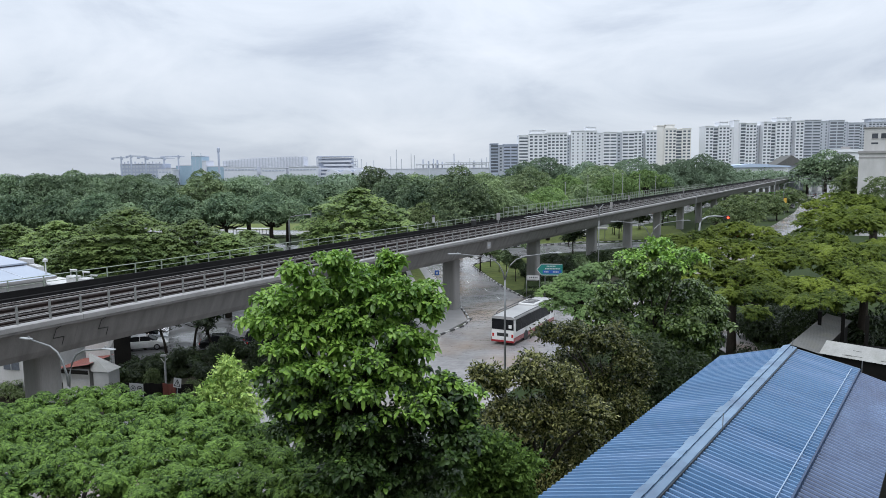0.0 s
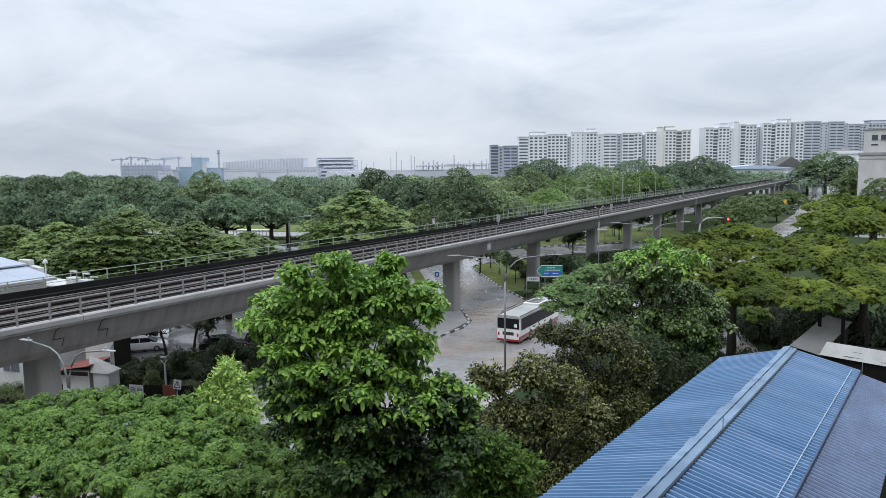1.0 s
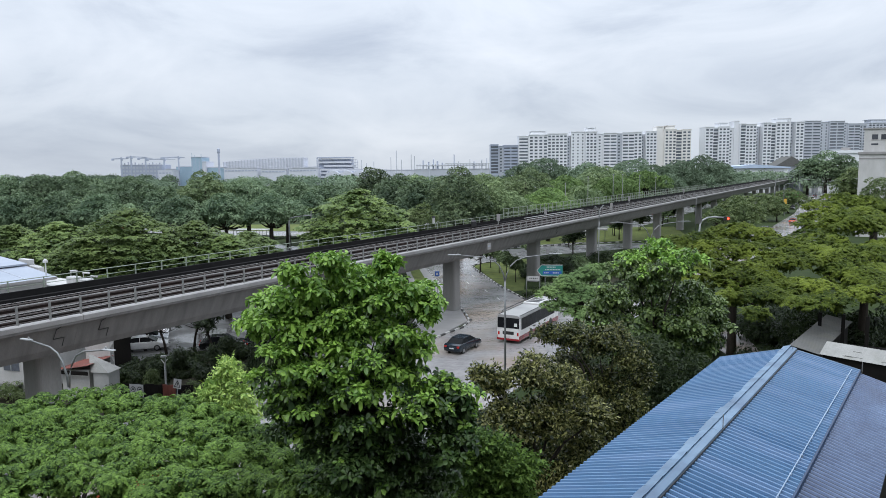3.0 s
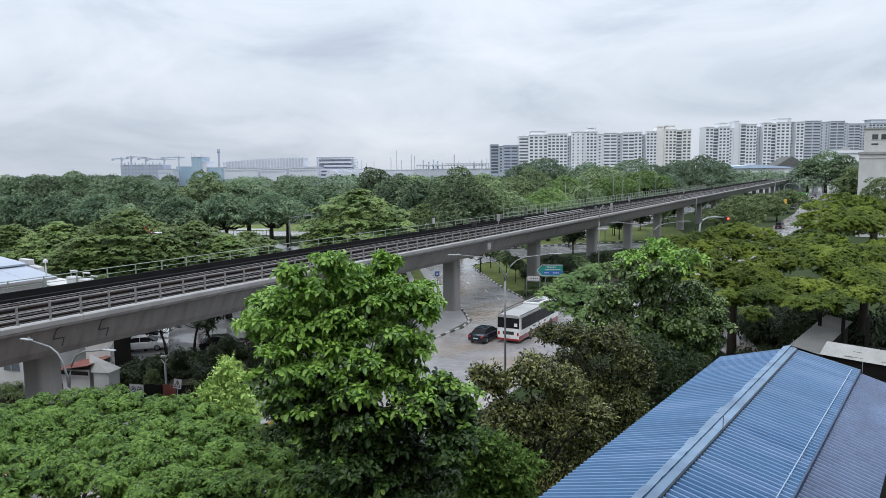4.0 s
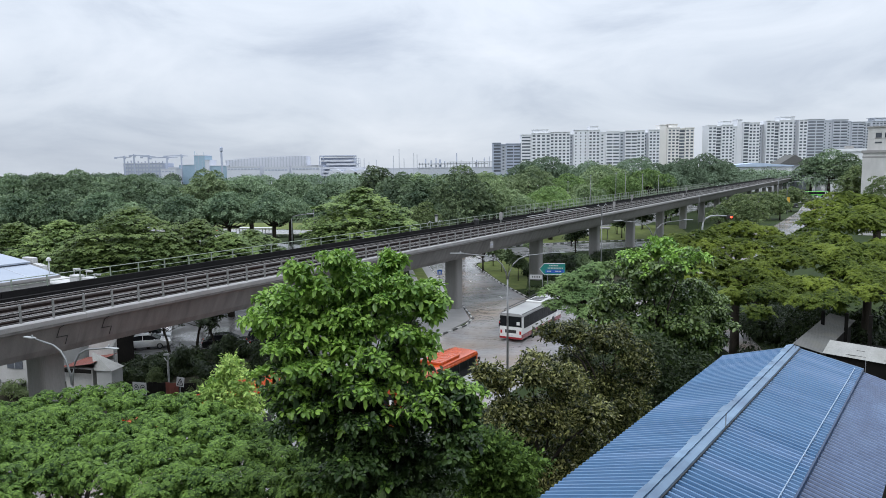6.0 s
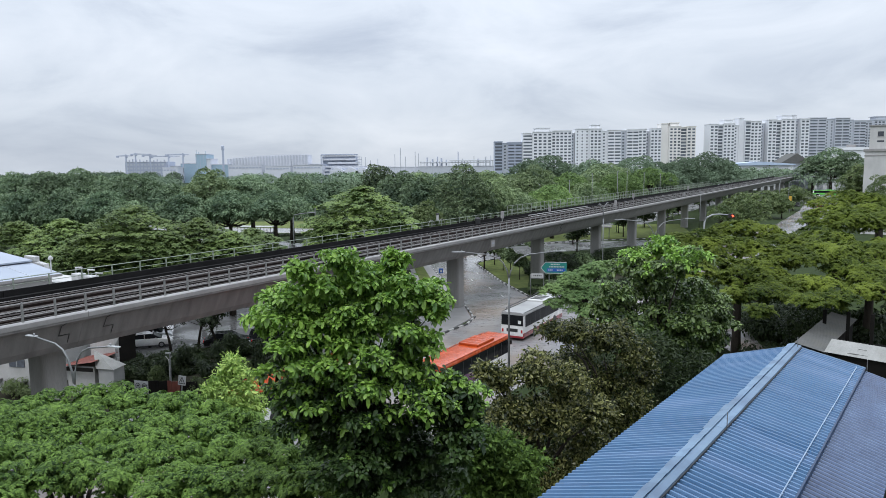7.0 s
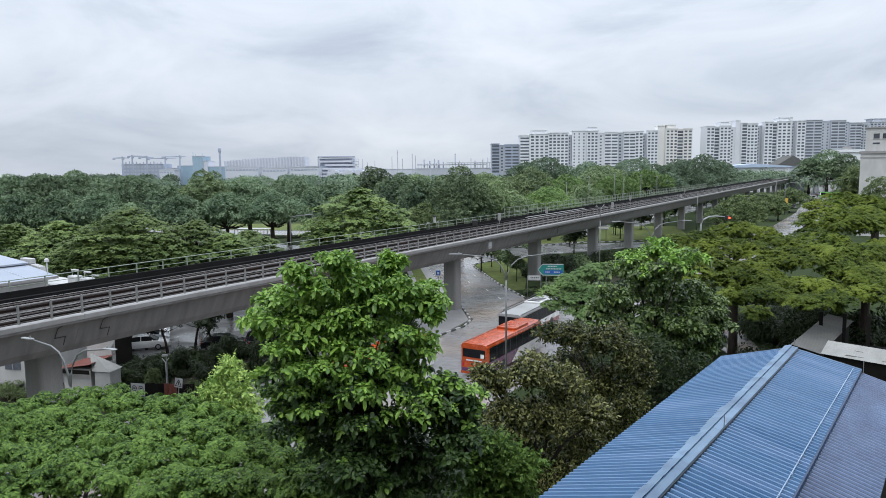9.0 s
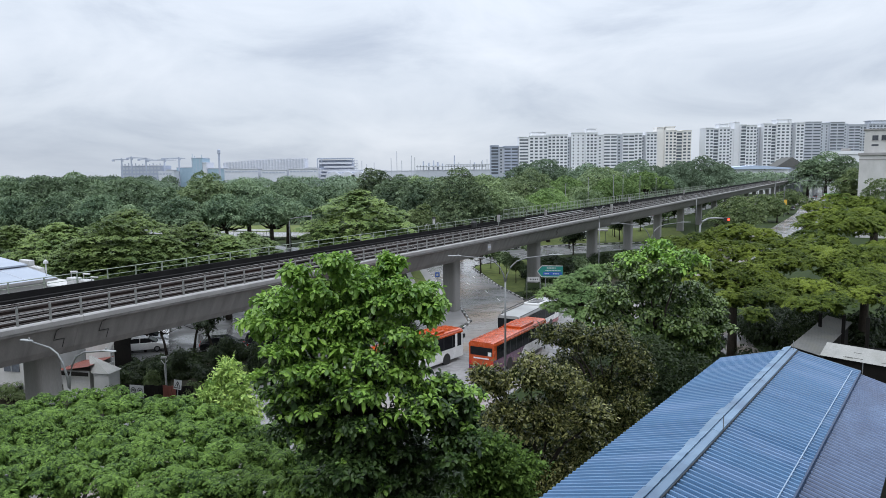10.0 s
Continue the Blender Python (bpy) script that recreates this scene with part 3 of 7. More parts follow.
def leaf_cloud(rng, lobes, clusters, each, size, spread, droop=0.25, width=0.5, shell=(0.80, 1.06), up=0.5, big=False, low=-0.45, small=False, loose=0.22):
    """Vertices and faces of many separate leaves: sprays that arch outwards from twig ends on the lobes."""
    area = lobes[:, 3] * lobes[:, 5] + lobes[:, 3] * lobes[:, 4]
    pick = rng.choice(len(lobes), size=clusters * 2, p=area / area.sum())
    d = rand_dirs(rng, clusters * 2)
    keep = d[:, 2] > low + rng.uniform(0, 0.3, size=len(d))
    d, pick = d[keep][:clusters], pick[keep][:clusters]
    clusters = len(d)
    lob = lobes[pick]
    centre = lob[:, :3] + d * lob[:, 3:] * rng.uniform(shell[0], shell[1], size=(clusters, 1))
    axis = d * np.array([1 - up, 1 - up, 0.3]) + np.array([0, 0, up]) + rng.normal(size=(clusters, 3)) * 0.14
    axis /= np.linalg.norm(axis, axis=1, keepdims=True)
    e1 = np.cross(axis, rand_dirs(rng, clusters))
    e1 /= np.linalg.norm(e1, axis=1, keepdims=True)
    e2 = np.cross(axis, e1)
    n = clusters * each
    c, ax, e1, e2 = (np.repeat(v, each, axis=0) for v in (centre, axis, e1, e2))
    grow = np.repeat(rng.uniform(0.7, 1.3, size=(clusters, 1)), each, axis=0)
    ang = (np.tile(np.arange(each), clusters) * 2.39996 + np.repeat(rng.uniform(0, 6.28, clusters), each))[:, None]
    f = np.sqrt(rng.uniform(0.02, 1.0, size=(n, 1)))
    radial = e1 * np.cos(ang) + e2 * np.sin(ang)
    base = c + radial * f * spread * grow - ax * (f ** 2) * spread * grow * droop + rng.normal(size=(n, 3)) * spread * 0.10
    way = radial - ax * (0.1 + 1.5 * droop * f) + rng.normal(size=(n, 3)) * loose
    way[:, 2] -= 0.35 * droop
    way /= np.linalg.norm(way, axis=1, keepdims=True)
    top = ax + radial * droop * f + rng.normal(size=(n, 3)) * loose
    side = np.cross(way, top)
    side /= np.linalg.norm(side, axis=1, keepdims=True) + 1e-9
    face = np.cross(side, way)
    ln = size * grow * rng.uniform(0.65, 1.25, size=(n, 1))
    w = ln * width * 0.5
    down = np.array([0, 0, 1.0]) * ln
    if big:
        v = np.stack([base, base + way * ln * 0.40 + side * w * 0.85 + face * w * 0.28, base + way * ln * 0.78 + side * w * 0.9 + face * w * 0.15 - down * 0.05,
                      base + way * ln - down * 0.16, base + way * ln * 0.78 - side * w * 0.9 + face * w * 0.15 - down * 0.05,
                      base + way * ln * 0.40 - side * w * 0.85 + face * w * 0.28], axis=1)
        idx = np.array([[0, 1, 2, 3], [0, 3, 4, 5]])
        per = 6
    elif small:
        v = np.stack([base - side * w * 0.8, base + side * w * 0.8 + way * ln * 0.3, base + way * ln - face * w * 0.3], axis=1)
        idx = np.array([[0, 1, 2]])
        per = 3
    else:
        v = np.stack([base, base + way * ln * 0.5 + side * w, base + way * ln - face * w * 0.4, base + way * ln * 0.5 - side * w], axis=1)
        idx = np.array([[0, 1, 2, 3]])
        per = 4
    faces = (idx[None, :, :] + (np.arange(n) * per)[:, None, None]).reshape(-1, idx.shape[1])
    return v.reshape(-1, 3), faces


def raw_mesh(name, verts, faces, material):
    me = bpy.data.meshes.new(name)
    me.vertices.add(len(verts))
    me.vertices.foreach_set("co", verts.astype(np.float32).ravel())
    k = faces.shape[1]
    me.loops.add(faces.size)
    me.loops.foreach_set("vertex_index", faces.astype(np.int32).ravel())
    me.polygons.add(len(faces))
    me.polygons.foreach_set("loop_start", np.arange(0, faces.size, k, dtype=np.int32))
    me.update(calc_edges=True)
    me.materials.append(material)
    return me


def one_leaf(size, width):
    """A single folded leaf along y."""
    w = size * width * 0.5
    v = np.array([(0, 0, 0), (w * 0.85, size * 0.4, w * 0.28), (w * 0.9, size * 0.78, w * 0.1), (0, size, -0.16 * size), (-w * 0.9, size * 0.78, w * 0.1), (-w * 0.85, size * 0.4, w * 0.28)])
    return v, np.array([[0, 1, 2, 3], [0, 3, 4, 5]])


def rosette_of_leaves(rng, count=8, width=0.46, droop=0.8, lift=0.35):
    """Large leaves round a twig's end: the inner ones stand, the outer ones hang. Unit length."""
    vs, fs = [], []
    for i in range(count):
        f = (i + 0.5) / count
        a = i * 2.39996 + rng.uniform(-0.3, 0.3)
        out = np.array([math.cos(a), math.sin(a), 0.0])
        side = np.array([-math.sin(a), math.cos(a), 0.0])
        ln = rng.uniform(0.7, 1.05) * (0.72 + 0.28 * f)
        rise = lift * (1 - f) * 1.6 - droop * f * 0.35 + rng.uniform(-0.15, 0.15)
        sag = droop * (0.35 + 0.65 * f)
        base = out * 0.10 + np.array([0, 0, rng.uniform(-0.28, 0.05) * (0.4 + f)])

        def spot(q):
            return base + out * ln * (q - 0.22 * sag * q * q) + np.array([0, 0, ln * (rise * q - 0.62 * sag * q * q)])
        w, fold = ln * width * 0.5, rng.uniform(0.1, 0.4)
        twist = np.array([0, 0, rng.uniform(-0.35, 0.35)])
        up = np.array([0, 0, 1.0])
        k = len(vs)
        vs += [spot(0), spot(0.4) + (side + twist) * w * 0.85 + up * w * fold, spot(0.76) + (side + twist) * w * 0.9 + up * w * fold * 0.6, spot(1.0),
               spot(0.76) - (side + twist) * w * 0.9 + up * w * fold * 0.6, spot(0.4) - (side + twist) * w * 0.85 + up * w * fold]
        fs += [(k, k + 1, k + 2, k + 3), (k, k + 3, k + 4, k + 5)]
    return np.array(vs), np.array(fs)


def rosette_of_fronds(rng, count=9, pairs=4, width=0.30, droop=0.55):
    """Feathery fronds round a twig's end, each of paired leaflets on an arching rib. Unit length."""
    vs, fs = [], []
    for i in range(count):
        a = 2 * math.pi * (i + rng.uniform(-0.3, 0.3)) / count
        out, side = np.array([math.cos(a), math.sin(a), 0.0]), np.array([-math.sin(a), math.cos(a), 0.0])
        ln, rise, sag = rng.uniform(0.7, 1.12), rng.uniform(0.05, 0.6), droop * rng.uniform(0.6, 1.4)
        tilt = rng.uniform(-0.25, 0.25)
        for j in range(pairs):
            q = 0.12 + 0.88 * (j + 0.5) / pairs
            p = out * ln * (q - 0.15 * sag * q * q) + np.array([0, 0, ln * (rise * q - sag * q * q)])
            reach = width * ln * math.sin(math.pi * (0.2 + 0.68 * q)) ** 0.7
            step = (out + np.array([0, 0, rise - 2 * sag * q])) * ln * 0.42 / pairs
            for sgn in (-1, 1):
                tip = p + side * sgn * reach + step * 0.8 + np.array([0, 0, (-0.35 + tilt * sgn) * reach])
                k = len(vs)
                quad = [p - step, p + step, tip + step * 0.55, tip - step * 0.55]
                vs += quad if sgn > 0 else quad[::-1]
                fs.append((k, k + 1, k + 2, k + 3))
    return np.array(vs), np.array(fs)


def rosette_of_twigs(rng, count=6, each=6, width=0.34, droop=0.5):
    """Thin twigs that carry narrow hanging leaves. Unit length."""
    vs, fs = [], []
    for i in range(count):
        a = 2 * math.pi * i / count + rng.uniform(-0.4, 0.4)
        out, rise = np.array([math.cos(a), math.sin(a), 0.0]), rng.uniform(0.1, 1.1)
        for j in range(each):
            q = (j + 1) / each
            p = out * q * 0.8 + np.array([0, 0, rise * q * 0.8 - 0.35 * droop * q * q])
            way = out * 0.7 + rng.normal(size=3) * 0.55 + np.array([0, 0, -droop])
            way /= np.linalg.norm(way)
            side = np.cross(way, rng.normal(size=3) * 0.6 + np.array([0, 0, 1.0]))
            side /= np.linalg.norm(side)
            ln = rng.uniform(0.34, 0.58)
            k = len(vs)
            vs += [p, p + way * ln * 0.5 + side * ln * width * 0.5, p + way * ln, p + way * ln * 0.5 - side * ln * width * 0.5]
            fs.append((k, k + 1, k + 2, k + 3))
    return np.array(vs), np.array(fs)


def rosette_of_tufts(rng, count=11, width=0.75):
    """A tuft of short leaves that stands out all round, as far crowns show it. Unit length."""
    vs, fs = [], []
    for i in range(count):
        z = 1 - 1.15 * (i + 0.5) / count
        a = i * 2.39996 + rng.uniform(-0.4, 0.4)
        way = np.array([math.cos(a) * math.sqrt(max(0.05, 1 - z * z)), math.sin(a) * math.sqrt(max(0.05, 1 - z * z)), z * 0.6])
        side = np.cross(way, np.array([0, 0, 1.0]) + rng.normal(size=3) * 0.5)
        side /= np.linalg.norm(side)
        p, ln = way * rng.uniform(0.1, 0.5), rng.uniform(0.5, 0.85)
        k = len(vs)
        vs += [p - side * ln * width * 0.5, p + side * ln * width * 0.5, p + way * ln + np.array([0, 0, -0.2 * ln])]
        fs.append((k, k + 1, k + 2))
    return np.array(vs), np.array(fs)


def dome_points(rng, lobes, gap, low, bury=0.9, thin=0.0):
    """Evenly strewn points on the outside of the lobes, with their outward ways; those inside another lobe are left out."""
    places, ways = [], []
    for i, (x, y, z, rx, ry, rz) in enumerate(lobes):
        n = max(4, int(4 * math.pi * ((rx * ry) ** 1.6 / 3 + 2 * (rx * rz) ** 1.6 / 3) ** (1 / 1.6) / (gap * gap)))
        k = np.arange(n) + 0.5
        h = 1 - 2 * k / n
        a = k * 2.39996 + rng.uniform(0, 6.28)
        d = np.stack([np.sqrt(1 - h * h) * np.cos(a), np.sqrt(1 - h * h) * np.sin(a), h], axis=1) + rng.normal(size=(n, 3)) * 0.45 / math.sqrt(n)
        d /= np.linalg.norm(d, axis=1, keepdims=True)
        d = d[(d[:, 2] > low) & (rng.uniform(size=n) >= thin)]
        p = np.array([x, y, z]) + d * np.array([rx, ry, rz])
        other = np.delete(lobes, i, axis=0)
        if len(other) and len(p):
            inside = ((((p[:, None, :] - other[None, :, :3]) / (other[None, :, 3:] * bury)) ** 2).sum(axis=2) < 1).any(axis=1)
            d, p = d[~inside], p[~inside]
        w = d / np.array([rx, ry, rz])
        places.append(p)
        ways.append(w / (np.linalg.norm(w, axis=1, keepdims=True) + 1e-9))
    return np.concatenate(places), np.concatenate(ways)


def sub_lobes(rng, lobes, size, flat, gap, low, least=0.0):
    """Smaller bosses over the outside of each lobe."""
    rows = []
    for i, lobe in enumerate(lobes):
        r = max(least, size * (lobe[3] * lobe[4]) ** 0.5)
        p, w = dome_points(rng, lobe[None, :] * np.array([1, 1, 1, 0.82, 0.82, 0.82]), gap * r, low)
        s = r * rng.uniform(0.5, 1.4, size=(len(p), 1))
        rows.append(np.concatenate([p, s, s, s * flat], axis=1))
    return np.concatenate(rows)


def bouquets(rng, p, way, up, scale, spread, stock):
    """Sets a rosette from the stock at each place, its axis between the outward way and straight up."""
    axis = way * (1 - up) + np.array([0, 0, up]) + rng.normal(size=way.shape) * spread
    axis /= np.linalg.norm(axis, axis=1, keepdims=True) + 1e-9
    e1 = np.cross(axis, rand_dirs(rng, len(p)))
    e1 /= np.linalg.norm(e1, axis=1, keepdims=True) + 1e-9
    e2 = np.cross(axis, e1)
    size = scale * rng.uniform(0.7, 1.3, size=(len(p), 1, 1))
    pick = rng.integers(len(stock), size=len(p))
    verts, faces, offset = [], [], 0
    for i, (v, f) in enumerate(stock):
        m = pick == i
        if not m.any():
            continue
        world_v = p[m][:, None, :] + size[m] * (v[None, :, :1] * e1[m][:, None, :] + v[None, :, 1:2] * e2[m][:, None, :] + v[None, :, 2:] * axis[m][:, None, :])
        faces.append((f[None, :, :] + (np.arange(m.sum()) * len(v))[:, None, None]).reshape(-1, f.shape[1]) + offset)
        verts.append(world_v.reshape(-1, 3))
        offset += world_v.shape[0] * world_v.shape[1]
    return np.concatenate(verts), np.concatenate(faces)


# how each kind of crown is leafed: the bosses on its lobes, and the rosettes on the bosses
stock_rng = np.random.default_rng(77)
BIG_STOCK = [rosette_of_leaves(stock_rng, 9, 0.58, 1.1, 0.4) for _ in range(5)]
FROND_STOCK = [rosette_of_fronds(stock_rng, 8, 4, 0.30, 0.85) for _ in range(5)]
PLUME_STOCK = [rosette_of_fronds(stock_rng, 6, 3, 0.36, 0.5) for _ in range(5)]
TWIG_STOCK = [rosette_of_twigs(stock_rng, 5, 6, 0.42, 0.45) for _ in range(5)]
SPRIG_STOCK = [rosette_of_fronds(stock_rng, 5, 2, 0.42, 0.45) for _ in range(5)]
TUFT_STOCK = [rosette_of_tufts(stock_rng, 9) for _ in range(5)]


def tree(x, y, zb, zt, rx, seed, style, material, label, stock, boss=0.4, boss_flat=0.7, boss_gap=1.5, boss_low=-0.3, leaf=0.3, gap=0.3, low=-0.2, up=0.5, wild=0.2, inner=60,
         lobes=16, trunk=0.0, group="", name="tree", limbs=True, lean=0.0, category="tree", mature_shade=None, singles=0, least=0.0, thin=0.0):
    """A tapered trunk with limbs, and a crown of bosses that carry rosettes of leaves, with gaps between them."""
    rng = np.random.default_rng(seed)
    root = thing(name, pose(x, y, 0), label, category, group)
    lb = crown_lobes(rng, style, rx, zb, zt, lobes) if isinstance(style, str) else style
    r0 = trunk or max(0.12, 0.035 * zt)
    fork = max(0.6, zb + (zt - zb) * 0.25)
    bm = tube([(0, 0, -0.1), (lean * 0.4, 0.05, fork * 0.5), (lean, 0, fork), (lean * 0.8, 0, zb + (zt - zb) * (0.8 if isinstance(style, str) else 0.45))], [r0 * 1.25, r0 * 0.9, r0 * 0.7, r0 * 0.15], 8)
    part("trunk", bm, BARK, root, smooth=True)
    if limbs:
        for c in lb[:14]:
            bend = Vector((c[0] * 0.45 + lean, c[1] * 0.45, fork + (c[2] - c[5] - fork) * 0.7))
            part("limb", tube([(lean, 0, fork * 0.92), bend, (c[0] * 0.9, c[1] * 0.9, c[2] - 0.6 * c[5])], [r0 * 0.5, r0 * 0.3, r0 * 0.08], 6), BARK, root, smooth=True)
    bosses = sub_lobes(rng, lb, boss, boss_flat, boss_gap, boss_low, least)
    p, way = dome_points(rng, bosses, gap, low, 0.85, thin)
    # the shaded leaves within
    inside = lb[rng.integers(len(lb), size=inner * len(lb))] if inner else lb[:0]
    q = inside[:, :3] + rand_dirs(rng, len(inside)) * inside[:, 3:] * (rng.uniform(0.0, 1.0, size=(len(inside), 1)) ** 0.5 * 0.6)
    p, way = np.concatenate([p, q]), np.concatenate([way, rand_dirs(rng, len(q))])
    v, f = bouquets(rng, p, way, up, leaf, wild, stock)
    me = raw_mesh("crown", v, f, material)
    # leaves below a height go darker: older leaf and crown shade, both in colour
    if mature_shade:
        me.materials.append(mature_shade[0])
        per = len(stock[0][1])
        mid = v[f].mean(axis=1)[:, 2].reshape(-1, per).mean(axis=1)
        is_low = mid < mature_shade[1] + rng.normal(size=len(mid)) * mature_shade[2]
        me.polygons.foreach_set("material_index", np.repeat(is_low, per).astype(np.int32))
    crown = new("crown", me)
    crown.parent = root
    tagged(crown, kind="stuff")
    if singles:
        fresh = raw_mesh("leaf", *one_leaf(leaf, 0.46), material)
        low_leaf = raw_mesh("leaf", *one_leaf(leaf, 0.46), mature_shade[0]) if mature_shade else fresh
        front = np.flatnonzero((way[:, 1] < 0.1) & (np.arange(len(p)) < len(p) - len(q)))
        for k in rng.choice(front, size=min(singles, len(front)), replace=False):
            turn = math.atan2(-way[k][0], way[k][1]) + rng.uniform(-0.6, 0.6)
            share("leaf", low_leaf if mature_shade and p[k][2] < mature_shade[1] else fresh, root, Matrix.LocRotScale(p[k] + way[k] * 0.05, Euler((rng.uniform(-1.0, -0.2), rng.uniform(-0.4, 0.4), turn)), Vector((1, 1, 1)) * rng.uniform(0.55, 0.9)))
    return root


# places and sizes of the trees: x, y, foot and top of the crown, its radius
FAR_ROUND = [(-99.9, 165, 0.6, 17.7, 6.7), (-84.3, 150, 2.1, 17.8, 8.3), (-81.7, 160, 1.0, 18.2, 10.4), (-68.7, 155, 1.4, 17.4, 10.3), (-58.0, 148, 2.1, 14.9, 6.9), (-49.8, 150, 1.8, 18.4, 7.8), (-42.6, 156, 5.6, 16.0, 9.0), (-37.5, 172, 3.0, 16.6, 9.5), (-28.4, 185, 2.5, 14.2, 9.9), (-21.0, 215, 1.1, 18.9, 8.4), (-12.5, 190, 0.5, 17.0, 8.6), (3.4, 148, 1.5, 18.5, 8.2), (-33.8, 140, 5.6, 13.4, 7.6), (-42.7, 140, 5.4, 13.5, 7.3), (-74.9, 140, 4.2, 14.2, 7.9), (-67.1, 140, 4.2, 13.6, 7.9), (-82.7, 140, 4.3, 13.7, 6.8), (-50.8, 138, 4.2, 13.3, 7.8), (-5.2, 172, 1.0, 16.0, 7.0), (-29.7, 160, 4.0, 13.0, 6.5), (-3.6, 136, 0.8, 11.6, 4.6)]
LAYERED = [(-50.6, 94, 5.0, 11.3, 5.3), (-59.7, 98, 4.9, 10.9, 4.8), (-38.2, 86, 5.3, 13.5, 6.2), (-30.8, 88, 5.7, 11.8, 5.0), (-25.8, 94, 5.1, 9.9, 4.2), (-14.4, 118, 4.5, 14.7, 8.2), (-26.4, 86, 5.9, 10.2, 3.5), (-42.6, 84, 5.7, 10.2, 4.1), (-33.2, 84, 5.6, 10.5, 4.1), (-19.8, 122, 4.1, 9.2, 3.6), (-9.3, 125, 5.2, 10.1, 4.0)]
BELT = [(22.1, 190, 2.7, 17.9, 10.8), (14.2, 160, 3.9, 13.0, 6.7), (40.6, 290, 6.1, 21.6, 12.2), (38.7, 220, 1.9, 14.9, 11.4), (55.9, 255, 4.3, 17.8, 13.2), (73.5, 280, 3.9, 19.9, 14.5), (92.4, 310, 4.8, 18.4, 13.6), (108.8, 330, 5.1, 20.4, 14.4), (137.2, 380, 4.5, 23.0, 15.4), (163.3, 420, 4.7, 18.7, 14.3), (10.5, 152, 5.8, 15.7, 5.4), (39.1, 200, 3.3, 13.3, 8.7), (25.9, 175, 4.5, 12.7, 7.7), (7.9, 150, 5.8, 12.5, 4.9)]
BELT_BACK = [(-7.8, 230, 3.5, 16.3, 9.3), (55.9, 230, 4.7, 14.6, 10.1), (22.2, 240, 6.3, 14.8, 9.7), (51.5, 300, 5.6, 17.9, 11.2), (67.1, 330, 5.5, 19.8, 12.3), (15.8, 260, 7.5, 15.8, 8.4), (38.4, 330, 9.7, 20.1, 10.7), (76.3, 270, 5.4, 16.6, 10.1), (88.0, 280, 6.0, 14.9, 9.1), (-0.5, 180, 4.4, 14.2, 6.4), (117.5, 340, 4.7, 15.9, 12.1), (143.3, 380, 6.0, 16.4, 13.5)]
ROADSIDE = [(75.2, 178, 1.4, 9.0, 5.5), (104.8, 235, 0.5, 8.5, 7.6), (131.1, 270, 0.5, 8.6, 8.3), (67.7, 175, 2.9, 7.8, 4.0), (224.9, 440, 5.9, 21.6, 10.7), (230.6, 430, 5.4, 25.5, 14.6), (235.9, 420, 5.6, 23.3, 12.2), (114.8, 200, 6.1, 17.0, 5.8), (73.1, 120, 5.8, 16.0, 4.3), (108.1, 230, 0.5, 6.8, 4.5), (88.2, 215, 0.5, 9.1, 5.2), (66.6, 110, 6.8, 12.6, 4.5)]
# clumps of the near crowns, from the trunk's foot: x, y, z, radius
LOBES_CENTRAL = [(-0.93, -0.66, 14.35, 0.6), (0.38, 0.63, 14.2, 0.88), (1.34, 0.47, 15.0, 0.5), (-1.87, -0.44, 13.75, 0.89), (-0.46, -0.01, 13.44, 1.15), (1.0, -0.09, 13.26, 1.18), (2.3, 0.27, 13.82, 0.78), (-2.88, 0.52, 13.07, 0.71), (-1.6, -0.73, 12.19, 1.05), (0.14, -0.85, 11.86, 1.34), (1.51, 0.6, 11.8, 1.04), (2.63, -0.12, 13.6, 0.5), (-1.19, 0.47, 9.87, 1.43), (1.15, -0.9, 10.26, 1.51), (2.88, -0.1, 10.78, 0.87), (3.7, 0.4, 10.04, 0.6), (0.01, -0.49, 8.28, 1.71)]
LOBES_CENTRAL_LOW = [(2.1, 0.8, 7.87, 1.41), (-1.42, -0.84, 14.95, 0.42), (3.22, -0.85, 9.32, 0.84), (-2.13, 0.07, 10.83, 0.7), (3.03, -0.21, 11.24, 0.52), (-0.24, -0.51, 15.12, 0.6), (-0.21, -0.14, 14.14, 0.83), (2.5, -0.85, 10.73, 0.87), (3.09, -0.5, 9.82, 0.82), (1.37, -0.11, 14.12, 0.76), (0.68, -0.01, 14.25, 0.6), (2.1, -0.48, 11.19, 0.85), (-0.24, -0.48, 12.65, 1.02), (-1.26, -0.51, 13.2, 0.75), (2.08, -0.07, 12.45, 0.66), (3.63, -0.38, 10.74, 0.65), (-0.74, -0.86, 11.07, 1.11), (0.47, 0.61, 10.19, 1.26), (-0.23, 0.1, 9.25, 1.33), (1.4, 0.26, 9.07, 1.24), (-1.78, -0.57, 10.86, 0.71), (-1.64, 0.89, 10.79, 0.84)]
LOBES_RIGHT = [(0.23, 1.37, 12.27, 1.18), (-1.41, 1.34, 10.85, 1.64), (0.94, -1.33, 11.44, 1.63), (-3.3, -1.25, 9.34, 1.19), (-0.19, 1.01, 8.62, 2.02), (3.06, 0.71, 8.64, 1.78), (4.33, 0.51, 7.07, 1.08), (-2.33, -0.58, 6.87, 1.58), (0.85, 0.32, 6.15, 1.99), (3.6, 0.32, 5.65, 1.38), (-3.98, 0.24, 8.13, 0.92), (1.73, -1.02, 7.25, 1.68), (-0.58, -0.21, 10.21, 1.52), (-1.26, -0.32, 4.75, 1.7), (1.81, 0.67, 3.83, 1.62), (-2.03, 1.48, 8.02, 1.26), (3.01, 1.35, 4.86, 1.41)]
